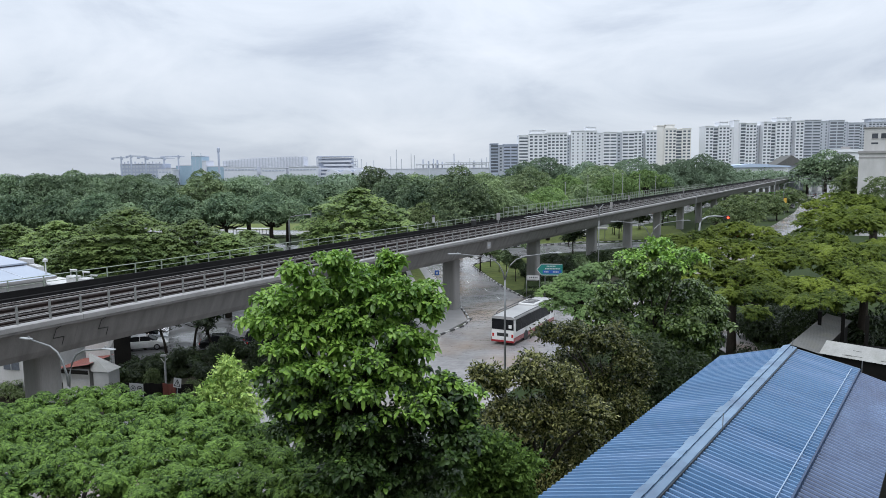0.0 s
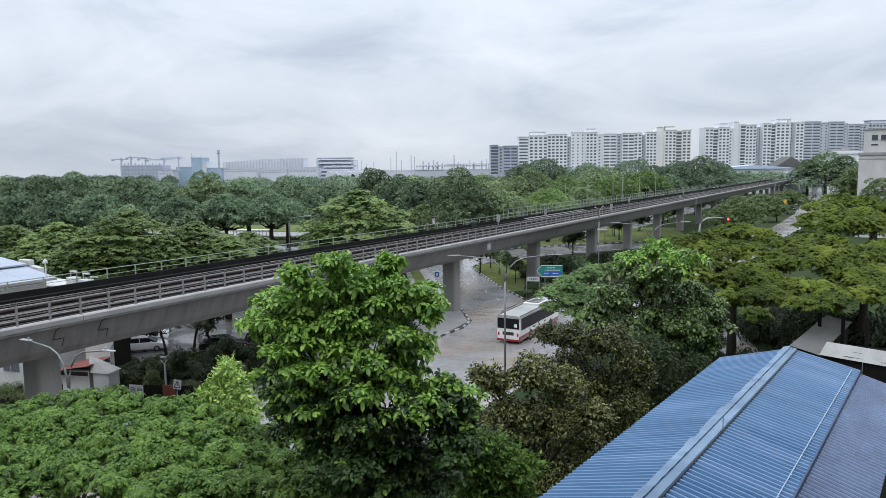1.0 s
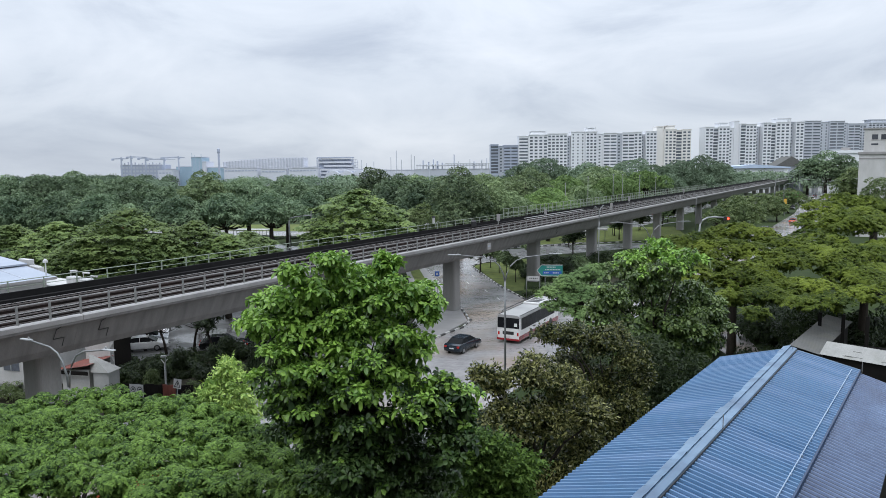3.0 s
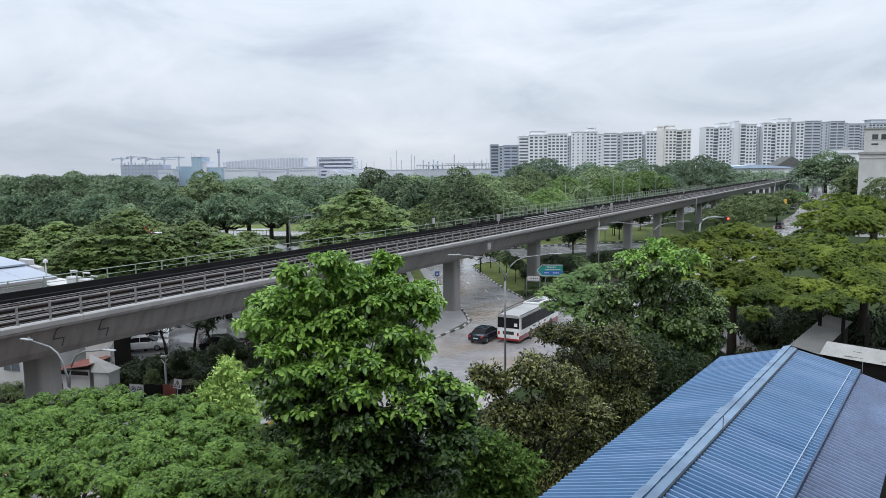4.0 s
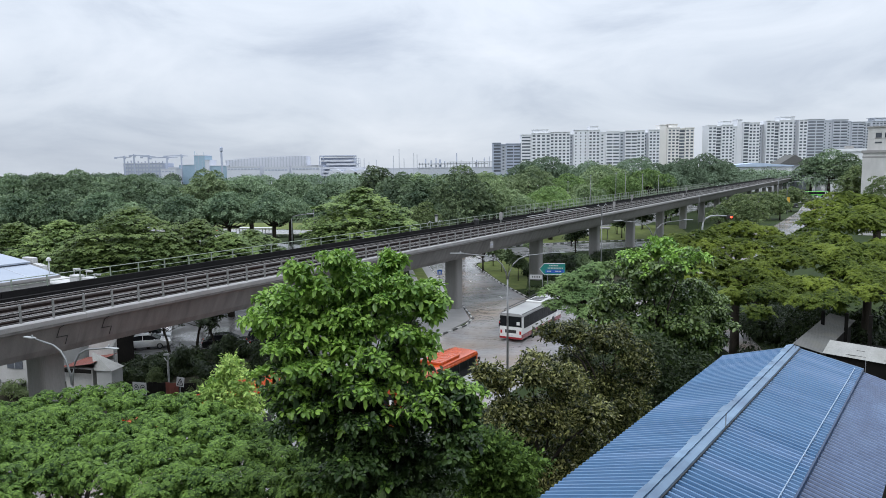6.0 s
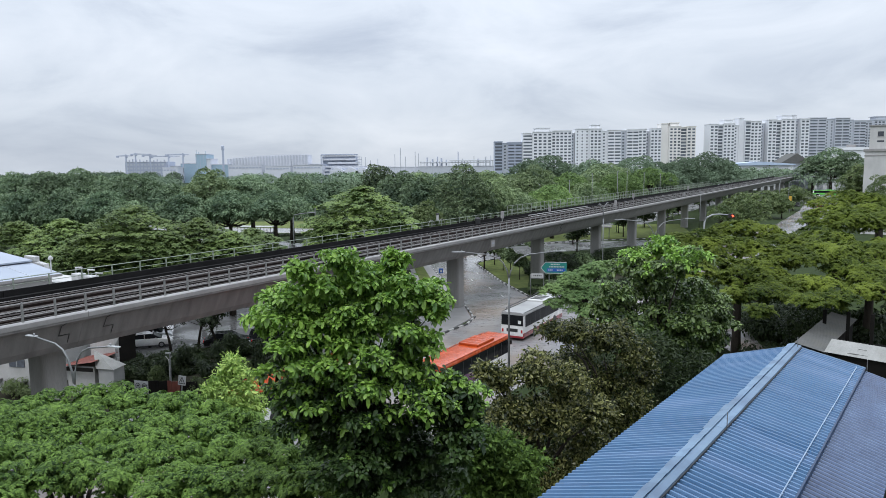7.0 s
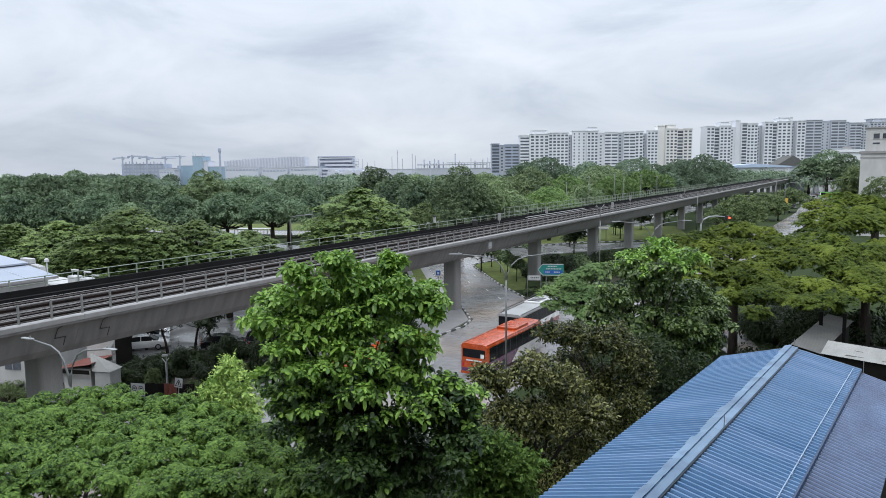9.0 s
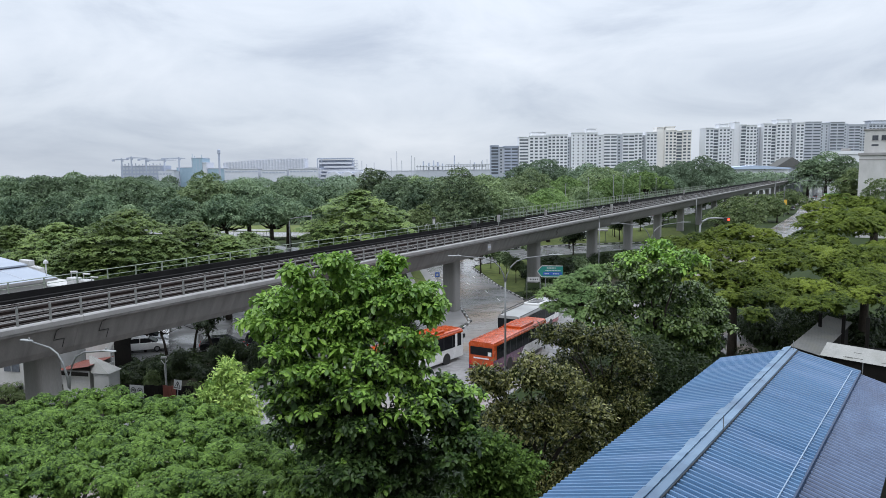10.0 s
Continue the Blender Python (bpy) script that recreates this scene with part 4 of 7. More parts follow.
LOBES_OLIVE = [(-2.14, -0.52, 8.86, 1.07), (-0.42, 0.09, 8.32, 1.33), (1.29, -0.26, 7.36, 1.38), (1.95, 0.21, 6.2, 0.8), (-0.04, 0.25, 5.79, 1.52), (1.0, -0.87, 5.12, 1.2), (-3.43, -0.97, 9.23, 0.59), (-1.85, 0.67, 6.8, 1.29), (0.76, -0.48, 3.63, 1.37), (-0.96, -0.53, 4.14, 1.49), (0.72, 0.99, 8.47, 0.93)]
LOBES_BRONZE = [(-1.89, -0.42, 8.49, 0.83), (-0.34, -0.63, 8.9, 1.11), (1.28, -0.17, 8.22, 1.03), (2.37, -0.55, 6.94, 0.82), (-1.29, -0.69, 7.08, 1.11), (0.48, -0.16, 6.56, 1.47), (2.23, 0.67, 5.34, 0.9), (-0.66, 0.48, 4.72, 1.3), (1.16, 0.42, 4.1, 1.3), (-2.46, -0.44, 8.86, 0.49), (-1.73, 0.06, 3.76, 1.13), (0.27, -0.36, 3.13, 1.46), (2.78, -0.52, 6.93, 0.48)]
LOBES_LOW = [(-0.26, 0.12, 6.69, 0.83), (0.88, 0.24, 6.08, 0.87), (0.22, 0.3, 5.56, 0.96), (-0.76, 0.44, 7.37, 0.71), (1.35, 0.24, 5.39, 0.83), (0.72, 0.42, 6.91, 0.75), (1.6, -0.47, 6.72, 0.73), (0.04, -0.03, 7.44, 0.62)]
LOBES_FERN_A = [(-7.29, 9.16, 7.08, 1.09), (-6.34, 10.39, 6.97, 1.14), (-5.02, 11.16, 7.07, 1.09), (-4.17, 11.62, 7.02, 0.95), (-4.55, 8.71, 6.96, 1.08), (-5.49, 6.95, 7.04, 1.17), (-4.0, 6.76, 6.85, 1.12), (-5.75, 5.83, 6.89, 1.08), (-3.23, 3.8, 7.05, 1.1), (-7.79, 7.59, 6.93, 1.39), (-4.61, 2.72, 7.12, 1.35), (-2.9, 1.86, 7.09, 1.11), (-1.48, 2.49, 7.2, 1.05), (-2.87, 7.8, 6.9, 1.05)]
LOBES_FERN_B = [(-4.73, 4.02, 7.08, 0.91), (-3.49, 3.53, 6.97, 1.05), (-2.37, 3.66, 6.99, 0.95), (-1.11, 2.99, 6.9, 1.03), (-1.63, 3.77, 7.0, 0.81), (-3.58, 1.65, 6.75, 1.08), (-1.76, 0.75, 6.98, 1.05), (-0.11, 0.76, 6.84, 1.05), (1.05, 0.84, 7.04, 0.96), (-3.55, -0.96, 6.97, 1.03), (-1.64, -1.8, 6.96, 1.04), (0.15, -2.54, 7.04, 1.01), (1.29, -1.48, 6.79, 1.01), (-1.5, -4.43, 7.16, 1.03), (0.45, -4.92, 7.07, 1.01), (1.84, -4.5, 6.96, 0.97)]
LOBES_FERN_C = [(-2.17, 4.0, 6.85, 0.83), (-1.0, 3.59, 6.88, 0.82), (0.32, 2.84, 6.8, 0.84), (-1.28, 1.09, 6.96, 0.91), (0.03, 1.0, 6.76, 0.91), (1.33, 1.59, 6.72, 0.76), (-0.81, -1.45, 7.02, 0.9), (0.78, -2.42, 7.26, 0.86), (2.14, -1.55, 7.04, 0.82), (2.27, 0.32, 6.93, 0.6), (0.7, 4.3, 6.95, 0.8), (1.8, 3.7, 6.95, 0.8), (2.6, 2.5, 6.9, 0.8), (3.0, 0.8, 6.95, 0.75), (3.2, -1.0, 7.1, 0.75), (-0.4, 4.9, 7.0, 0.85), (0.3, 5.5, 7.0, 0.8)]
LOBES_RAIN_A = [(-2.14, 8.12, 9.95, 2.18), (0.79, 9.2, 10.32, 2.04), (3.77, 9.89, 10.98, 2.2), (6.38, 9.59, 10.59, 2.07), (-4.33, 4.28, 9.54, 1.94), (-0.69, 5.08, 9.29, 2.71), (2.57, 5.79, 9.44, 2.7), (6.57, 6.37, 9.55, 2.67), (-1.45, -0.66, 7.88, 1.9), (1.42, -0.72, 8.21, 2.3), (5.2, 1.26, 9.14, 2.48), (-2.42, -6.04, 7.46, 1.39), (-0.11, -6.02, 7.28, 2.07), (-2.8, -10.75, 7.21, 0.91), (2.58, -4.49, 7.68, 1.81), (8.38, 5.17, 9.44, 2.13), (-3.8, -0.58, 8.33, 1.6), (-0.46, 1.53, 8.74, 1.52), (-1.81, 3.17, 8.91, 1.42)]
LOBES_RAIN_B = [(1.87, 11.88, 10.02, 2.58), (6.03, 14.02, 11.2, 2.86), (10.06, 15.76, 11.25, 2.62), (-1.29, 4.72, 9.08, 2.69), (2.99, 6.55, 9.16, 2.72), (7.99, 9.05, 9.46, 2.39), (-5.89, -2.34, 7.88, 1.69), (-1.35, -0.37, 7.94, 2.61), (1.75, 0.47, 7.94, 2.51), (-6.69, -7.06, 7.6, 1.3), (-3.05, -5.59, 7.8, 1.5), (-0.39, -4.8, 8.0, 1.9), (-9.34, -7.94, 7.7, 1.1), (-1.67, 1.19, 8.63, 1.81)]
LOBES_RAIN_C = [(-3.66, -4.0, 11.76, 2.22), (2.85, 2.0, 12.53, 2.69), (3.87, -2.0, 12.05, 2.43), (-4.21, -8.0, 11.0, 2.29), (-0.76, -8.0, 10.73, 2.59), (3.49, -6.0, 11.18, 2.64), (-5.83, -6.0, 10.64, 1.87), (-9.79, -12.0, 10.08, 1.61)]
LOBES_RAIN_D = [(-2.7, -0.4, 6.26, 1.26), (-0.94, 0.6, 6.89, 1.49), (1.14, 1.6, 7.53, 1.51), (-1.02, -1.4, 5.63, 1.44), (1.02, -0.4, 5.96, 1.68), (-2.58, -1.4, 5.11, 1.03), (-0.15, -2.4, 4.76, 1.32), (2.44, 2.6, 8.04, 1.2), (1.4, -2.4, 4.48, 1.42), (2.22, -4.4, 3.97, 1.28), (-0.33, -3.4, 3.67, 1.1)]
LOBES_PALE = [(-0.09, -0.22, 8.67, 0.42), (-0.41, 0.37, 7.81, 0.69), (0.51, -0.3, 7.73, 0.62), (-0.6, 0.16, 6.98, 0.79), (0.35, -0.33, 6.92, 0.78), (0.83, -0.2, 6.45, 0.57), (-0.31, 0.4, 5.97, 0.95), (-0.95, -0.23, 7.31, 0.47)]
LOBES_FILL = [(-3.17, 0.42, 2.87, 1.66), (-1.04, 0.6, 0.99, 1.67), (0.82, 1.18, 2.55, 1.69), (2.83, 0.45, 4.21, 1.53), (4.7, 0.51, 5.31, 1.2), (-4.49, 0.64, -1.17, 2.01), (-2.87, 0.0, -0.36, 1.65), (1.94, 0.52, 6.31, 1.33), (-1.41, 0.71, 4.17, 1.68)]


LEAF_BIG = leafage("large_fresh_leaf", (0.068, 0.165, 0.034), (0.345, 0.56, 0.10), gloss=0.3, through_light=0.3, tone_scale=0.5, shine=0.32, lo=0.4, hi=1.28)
# older lower leaves, darkened further for the shade low in the crown
LEAF_MATURE_SHADE = leafage("mature_shaded_leaf", (0.014, 0.036, 0.011), (0.074, 0.126, 0.035), gloss=0.32, through_light=0.12, tone_scale=0.8, shine=0.2)
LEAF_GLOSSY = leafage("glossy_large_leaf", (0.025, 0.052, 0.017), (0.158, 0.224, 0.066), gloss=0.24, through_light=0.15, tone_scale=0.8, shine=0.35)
LEAF_FERN = leafage("feathery_leaf", (0.018, 0.042, 0.012), (0.158, 0.258, 0.053), gloss=0.5, shine=0.09, tone_scale=0.9)
# few pale leaves among dark ones: leaf glints put into the colour
LEAF_DARK = leafage("dark_glossy_leaf", (0.011, 0.019, 0.006), (0.170, 0.174, 0.058), gloss=0.25, through_light=0.1, shine=0.25, tone_scale=1.5, speck=1.0, lo=0.75, hi=1.6)
LEAF_BROWN = leafage("bronze_leaf", (0.016, 0.024, 0.008), (0.31, 0.31, 0.11), gloss=0.22, through_light=0.12, tone_scale=1.6, shine=0.25, speck=1.0, lo=0.75, hi=1.6)
LEAF_OLIVE = leafage("olive_canopy_leaf", (0.022, 0.040, 0.007), (0.168, 0.212, 0.030), gloss=0.6, shine=0.07, tone_scale=0.3, speck=0.25, lo=0.40, hi=0.95, through_light=0.16)
# distance haze is mixed into the next two leaf colours, lighter and bluer
LEAF_MID = leafage("mid_green_leaf", (0.084, 0.13, 0.068), (0.25, 0.32, 0.145), gloss=0.55, tone_scale=0.15, speck=0.25, lo=0.40, hi=0.95, through_light=0.12)
LEAF_FAR = leafage("blue_green_leaf", (0.046, 0.080, 0.048), (0.225, 0.30, 0.165), gloss=0.6, tone_scale=0.12, speck=0.25, lo=0.40, hi=0.95, through_light=0.12)
LEAF_LAYER = leafage("yellow_green_leaf", (0.036, 0.068, 0.021), (0.168, 0.228, 0.062), gloss=0.55, tone_scale=0.2, speck=0.25, lo=0.40, hi=0.95, through_light=0.12)
LEAF_BELT = leafage("fresh_belt_leaf", (0.064, 0.112, 0.042), (0.215, 0.31, 0.105), gloss=0.6, shine=0.08, tone_scale=0.2, speck=0.3, lo=0.40, hi=1.0, through_light=0.15)
LEAF_DEEP = leafage("deep_green_leaf", (0.024, 0.044, 0.024), (0.175, 0.225, 0.115), gloss=0.55, tone_scale=0.2, speck=0.5, lo=0.55, hi=1.15, through_light=0.12)
# paler still: more distance haze put into the leaf colour
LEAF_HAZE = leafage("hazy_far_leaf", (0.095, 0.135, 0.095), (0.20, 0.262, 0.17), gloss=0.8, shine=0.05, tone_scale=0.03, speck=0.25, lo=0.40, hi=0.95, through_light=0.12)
LEAF_DULL = leafage("dull_olive_leaf", (0.058, 0.088, 0.035), (0.185, 0.228, 0.092), gloss=0.55, tone_scale=0.2, speck=0.25, lo=0.40, hi=0.95, through_light=0.2)
# the shade under viaduct and canopies is put into this near-black leaf colour
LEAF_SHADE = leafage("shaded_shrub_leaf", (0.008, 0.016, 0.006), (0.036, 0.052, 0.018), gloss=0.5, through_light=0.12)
LEAF_LIGHT = leafage("pale_green_leaf", (0.11, 0.20, 0.045), (0.38, 0.49, 0.13), gloss=0.45)

# dark round trees behind the viaduct
for i, (x, y, zb, zt, r) in enumerate(FAR_ROUND):
    tree(x, y, zb, zt, r, 100 + i, "round", {5: LEAF_MID, 11: LEAF_DEEP, 9: LEAF_DEEP, 20: LEAF_DULL}.get(i, LEAF_FAR), "broad dark green tree in the belt behind the viaduct", TUFT_STOCK, boss=0.36, boss_flat=0.72, boss_gap=1.75, boss_low=-0.2, leaf=0.0042 * y, gap=0.0046 * y,
         low=-0.05, up=0.4, wild=0.3, inner=18, lobes=17, group="tree belt behind the viaduct")
for i, (x, y, zb, zt, r) in enumerate(LAYERED):
    tree(x, y, zb, zt, r, 200 + i, "layered", LEAF_LAYER, "yellow-green tree with tiered feathery branches behind the viaduct", SPRIG_STOCK, boss=0.5, boss_flat=0.25, boss_gap=1.1, boss_low=-0.1, leaf=0.0066 * y, gap=0.0106 * y,
         low=0.1, up=0.8, wild=0.12, inner=3, lobes=52, group="tiered trees behind the viaduct")
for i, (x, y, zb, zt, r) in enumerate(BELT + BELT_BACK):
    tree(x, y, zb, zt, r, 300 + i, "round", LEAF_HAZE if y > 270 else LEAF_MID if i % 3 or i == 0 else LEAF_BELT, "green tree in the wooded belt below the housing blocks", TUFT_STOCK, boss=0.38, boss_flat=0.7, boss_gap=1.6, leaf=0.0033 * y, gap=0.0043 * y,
         low=-0.15, up=0.35, wild=0.3, inner=10, lobes=16, group="wooded belt")
for i, (x, y, zb, zt, r) in enumerate(ROADSIDE):
    tree(x, y, zb, zt, r, 400 + i, "round", LEAF_FAR if 3 < i < 7 else LEAF_DULL, "dense green tree on the verge of the road", TUFT_STOCK, boss=0.42, boss_flat=0.75, boss_gap=1.35, leaf=0.0038 * y, gap=0.0047 * y, low=0.0, up=0.5, inner=10, lobes=15, group="roadside trees")


def near_tree(x, y, clumps, flat, seed, material, label, stock, full=1.0, **more):
    """A tree whose crown is made of the clumps given, each at its full radius or a share of it."""
    lobes = np.array([(cx, cy, cz, r * full, r * full, r * full * flat) for cx, cy, cz, r in clumps])
    return tree(x, y, float((lobes[:, 2] - lobes[:, 5]).min()), float((lobes[:, 2] + lobes[:, 5]).max()), 1.0, seed, lobes, material, label, stock, **more)


for i, (x, y, clumps) in enumerate([(25.6, 62.0, LOBES_RAIN_A), (36.0, 60.0, LOBES_RAIN_B), (57.0, 104.0, LOBES_RAIN_C), (12.8, 66.4, LOBES_RAIN_D)]):
    near_tree(x, y, clumps, 0.5, 500 + i, LEAF_BELT if i == 3 else LEAF_OLIVE, "spreading olive-green rain tree with a flat layered canopy", PLUME_STOCK, boss=0.40, boss_flat=0.5, boss_gap=1.2, boss_low=-0.15, leaf=0.34 if i == 3 else 0.46, gap=0.39 if i == 3 else 0.52,
              low=-0.0, up=0.6, wild=0.18, inner=16, group="rain trees beside the road", trunk=0.42)

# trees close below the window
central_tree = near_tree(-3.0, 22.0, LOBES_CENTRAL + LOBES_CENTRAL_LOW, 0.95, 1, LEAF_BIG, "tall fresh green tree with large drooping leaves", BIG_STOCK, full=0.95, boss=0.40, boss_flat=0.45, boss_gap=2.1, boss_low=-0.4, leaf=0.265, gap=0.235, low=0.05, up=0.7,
                         wild=0.25, inner=48, trunk=0.2, mature_shade=(LEAF_MATURE_SHADE, 11.1, 1.1), singles=280)
near_tree(14.6, 48.0, LOBES_RIGHT, 0.95, 2, LEAF_BIG, "tall dark green tree with large leaves", BIG_STOCK, full=0.9, boss=0.40, boss_flat=0.45, boss_gap=1.8, boss_low=-0.4, leaf=0.37, gap=0.34, low=0.05, up=0.65, wild=0.25, inner=40, trunk=0.22, mature_shade=(LEAF_GLOSSY, 11.7, 0.8))
near_tree(8.9, 38.0, LOBES_OLIVE, 0.95, 3, LEAF_DARK, "dense tree with small dark glossy leaves", TWIG_STOCK, full=0.76, boss=0.36, boss_flat=0.8, boss_gap=1.75, boss_low=-0.5, leaf=0.38, gap=0.34, low=-0.1, up=0.45, wild=0.4, inner=60, trunk=0.2)
near_tree(4.1, 31.0, LOBES_BRONZE, 0.9, 4, LEAF_BROWN, "tree with narrow bronze and olive leaves", TWIG_STOCK, full=0.85, boss=0.36, boss_flat=0.8, boss_gap=1.75, boss_low=-0.5, leaf=0.38, gap=0.33, low=-0.1, up=0.5, wild=0.35, inner=50, trunk=0.18)
near_tree(1.3, 26.0, LOBES_LOW, 0.9, 5, LEAF_FERN, "low mid-green tree with narrow hanging leaves", TWIG_STOCK, boss=0.45, boss_flat=0.5, boss_gap=1.6, leaf=0.42, gap=0.36, up=0.6, inner=40, trunk=0.12)
for i, (x, y, clumps) in enumerate([(-12.0, 21.5, LOBES_FERN_A), (-10.0, 28.0, LOBES_FERN_B), (-6.0, 25.0, LOBES_FERN_C)]):
    near_tree(x, y, clumps, 0.75, 6 + i, LEAF_FERN, "wide feathery green tree with a flat spreading canopy", FROND_STOCK, boss=0.46, boss_flat=0.55, boss_gap=1.72, boss_low=-0.3, leaf=0.305, gap=0.345, low=0.1, up=0.62, wild=0.22, inner=55, trunk=0.2,
              group="feathery trees below the window")
near_tree(-10.16, 33.0, LOBES_PALE, 1.1, 9, LEAF_LIGHT, "slender pale green young tree", TWIG_STOCK, boss=0.5, boss_flat=0.7, boss_gap=1.7, leaf=0.42, gap=0.4, inner=14, trunk=0.09)
# added filler tree; its leaf colour carries the deep shade beside the shed
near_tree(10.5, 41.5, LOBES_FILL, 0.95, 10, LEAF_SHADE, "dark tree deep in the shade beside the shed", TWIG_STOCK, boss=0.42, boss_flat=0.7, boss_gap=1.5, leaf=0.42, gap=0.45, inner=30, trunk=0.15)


# ---- the blue-roofed shed close by ----
SHED = 36.33
shed = thing("shed", pose(0, 0, 0, 0, 0, -SHED), "long shed with a corrugated blue metal roof", "shed")


def corrugated(x0, z0, x1, z1, y0, y1, pitch=0.2, depth=0.035, bm=None):
    """A ribbed sheet between two level edges; its ribs run down the slope."""
    bm = bm or bmesh.new()
    n = int((y1 - y0) / pitch)
    low, top = [], []
    for i in range(n + 1):
        for dy, dz in ((0.0, 0.0), (0.46, 0.0), (0.60, depth), (0.86, depth)):
            y = y0 + (i + dy) * pitch
            low.append(bm.verts.new((x0, y, z0 + dz)))
            top.append(bm.verts.new((x1, y, z1 + dz)))
    for i in range(len(low) - 1):
        fc = bm.faces.new((low[i], low[i + 1], top[i + 1], top[i]))
        # flat trough faces between the ribs take the second material
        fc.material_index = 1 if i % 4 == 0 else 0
    bmesh.ops.recalc_face_normals(bm, faces=list(bm.faces))
    for f in bm.faces:
        if f.normal.z < 0:
            f.normal_flip()
    return bm


part("roof_sheet", corrugated(-5.73, 12.25, -3.78, 12.80, 4, 21.75, 0.165, 0.042), (BLUEROOF, ROOFDARK), shed, "blue corrugated roof slope")
part("roof_sheet", corrugated(-2.05, 12.44, -3.78, 12.80, 4, 21.75, 0.165, 0.042), (BLUEROOF, ROOFDARK), shed, "blue corrugated roof slope")
part("lean_to_sheet", corrugated(-0.95, 12.06, -2.05, 12.37, 4, 21.75, 0.165, 0.03), (OLDBLUE, OLDDARK), shed, "faded purple-blue corrugated lean-to roof")
for k in range(9):
    y0 = 4 + k * 2.0
    part("ridge_cap", prism([(-3.84, 12.815 + 0.004 * (k % 2)), (-3.80, 12.875), (-3.76, 12.885 + 0.004 * (k % 2)), (-3.63, 12.86), (-3.62, 12.80), (-3.78, 12.865)], y0, min(21.8, y0 + 2.06)), RIDGECAP, shed, "pale blue lapped ridge cap")
flash_rng = random.Random(12)
for k in range(42):
    y0, w = 4.05 + k * 0.423, flash_rng.uniform(0.15, 0.215)
    flash = bmesh.new()
    fold, lip = flash_rng.uniform(0.0, 0.02), flash_rng.uniform(0.0, 0.018)
    rows = [[flash.verts.new((-3.79 - w * q, y0 + 0.43 * r + flash_rng.uniform(-0.02, 0.02), 12.868 - 0.282 * w * q + 0.036 + (fold if r == 1 else 0) + (lip if q == 1 and r != 1 else 0))) for r in (0, 0.5, 1)] for q in (0, 0.5, 1)]
    for a, b in zip(rows, rows[1:]):
        for r in range(2):
            flash.faces.new((a[r], a[r + 1], b[r + 1], b[r]))
    ext = bmesh.ops.extrude_face_region(flash, geom=list(flash.faces))
    bmesh.ops.translate(flash, vec=(0, 0, -0.012), verts=[v for v in ext["geom"] if isinstance(v, bmesh.types.BMVert)])
    bmesh.ops.recalc_face_normals(flash, faces=list(flash.faces))
    part("flashing", flash, RIDGECAP, shed, "dented blue flashing strip" if k == 0 else "")
part("gutter", box(-2.066, -2.03, 4, 21.74, 12.37, 12.492, bevel=0.005), ROOFDARK, shed, "dark blue strip between the roofs")
# solid black strip draws in the shadow along the edge of the ridge cap
part("ridge_shadow", box(-3.622, -3.605, 4, 21.75, 12.80, 12.835), BLACKTRIM, shed, "black strip for the shadow under the ridge cap")
bar = tube([(-2.23, 4, 12.535), (-2.25, 12, 12.54), (-2.24, 17, 12.545), (-2.22, 21.5, 12.55)], 0.012, 6)
for k in range(16):
    box(-2.26, -2.22, 5 + k * 1.05, 5.02 + k * 1.05, 12.47, 12.555, bar)
part("conductor", bar, PALEBLUE, shed, "pale lightning conductor strip on clips")
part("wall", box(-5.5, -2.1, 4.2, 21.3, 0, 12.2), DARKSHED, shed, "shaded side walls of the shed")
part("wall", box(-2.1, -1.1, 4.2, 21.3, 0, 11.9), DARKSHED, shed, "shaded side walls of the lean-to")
part("gable", prism([(-5.5, 12.2), (-3.78, 12.7), (-2.1, 12.35)], 21.2, 21.3), WHITEWALL, shed, "far gable panel")
part("barge_board", tube([(-5.73, 21.8, 12.27), (-3.78, 21.8, 12.83), (-2.05, 21.8, 12.47)], 0.03, 5), RIDGECAP, shed, "pale blue edge trim")
for y, x, z in ((21.6, -3.7, 12.8), (14.2, -3.62, 12.8), (21.7, -2.0, 12.4)):
    part("finial", tube([(x, y, z), (x, y, z + 0.34)], 0.010, 5), STEEL, shed, "thin lightning rod")

# ---- lamp posts ----
def street_lamp(x, y, height, arm, turn, label):
    root = thing("street_lamp", pose(x, y, 0, 0, 0, turn), label, "street lamp", "street lamps")
    part("pole", tube([(0, 0, 0), (0, 0, height * 0.5), (0, 0, height - 2.15)], [0.10, 0.08, 0.07], 10), POLE, root, smooth=True)
    for side in (-1, 1):
        pts = [(0, 0, height - 2.3), (side * arm * 0.03, 0, height - 1.6), (side * arm * 0.10, 0, height - 0.95), (side * arm * 0.20, 0, height - 0.52), (side * arm * 0.36, 0, height - 0.26), (side * arm * 0.8, 0, height - 0.05)]
        bar = part("arm", tube(pts, [0.06, 0.055, 0.05, 0.048, 0.045, 0.04], 8), POLE, root, smooth=True)
        head = box(-0.13, 0.13, -0.11, 0.11, -0.03, 0.035, bevel=0.03)
        bmesh.ops.scale(head, vec=(arm * 0.9, 1, 1), verts=head.verts)
        bmesh.ops.translate(head, vec=(side * arm * 0.88, 0, height - 0.03), verts=head.verts)
        part("lamp_head", head, SHADE, root, "flat pale grey lamp head")
        part("photocell", tube([(side * arm * 0.82, 0, height - 0.02), (side * arm * 0.82, 0, height + 0.11)], 0.045, 8), SHADE, root, "small round photocell")
    return root


street_lamp(4.95, 56.5, 11.2, 4.6, 0, "tall grey street lamp with two curved arms")
street_lamp(-18.35, 33.85, 9.74, 3.25, -24, "grey street lamp with two curved arms")


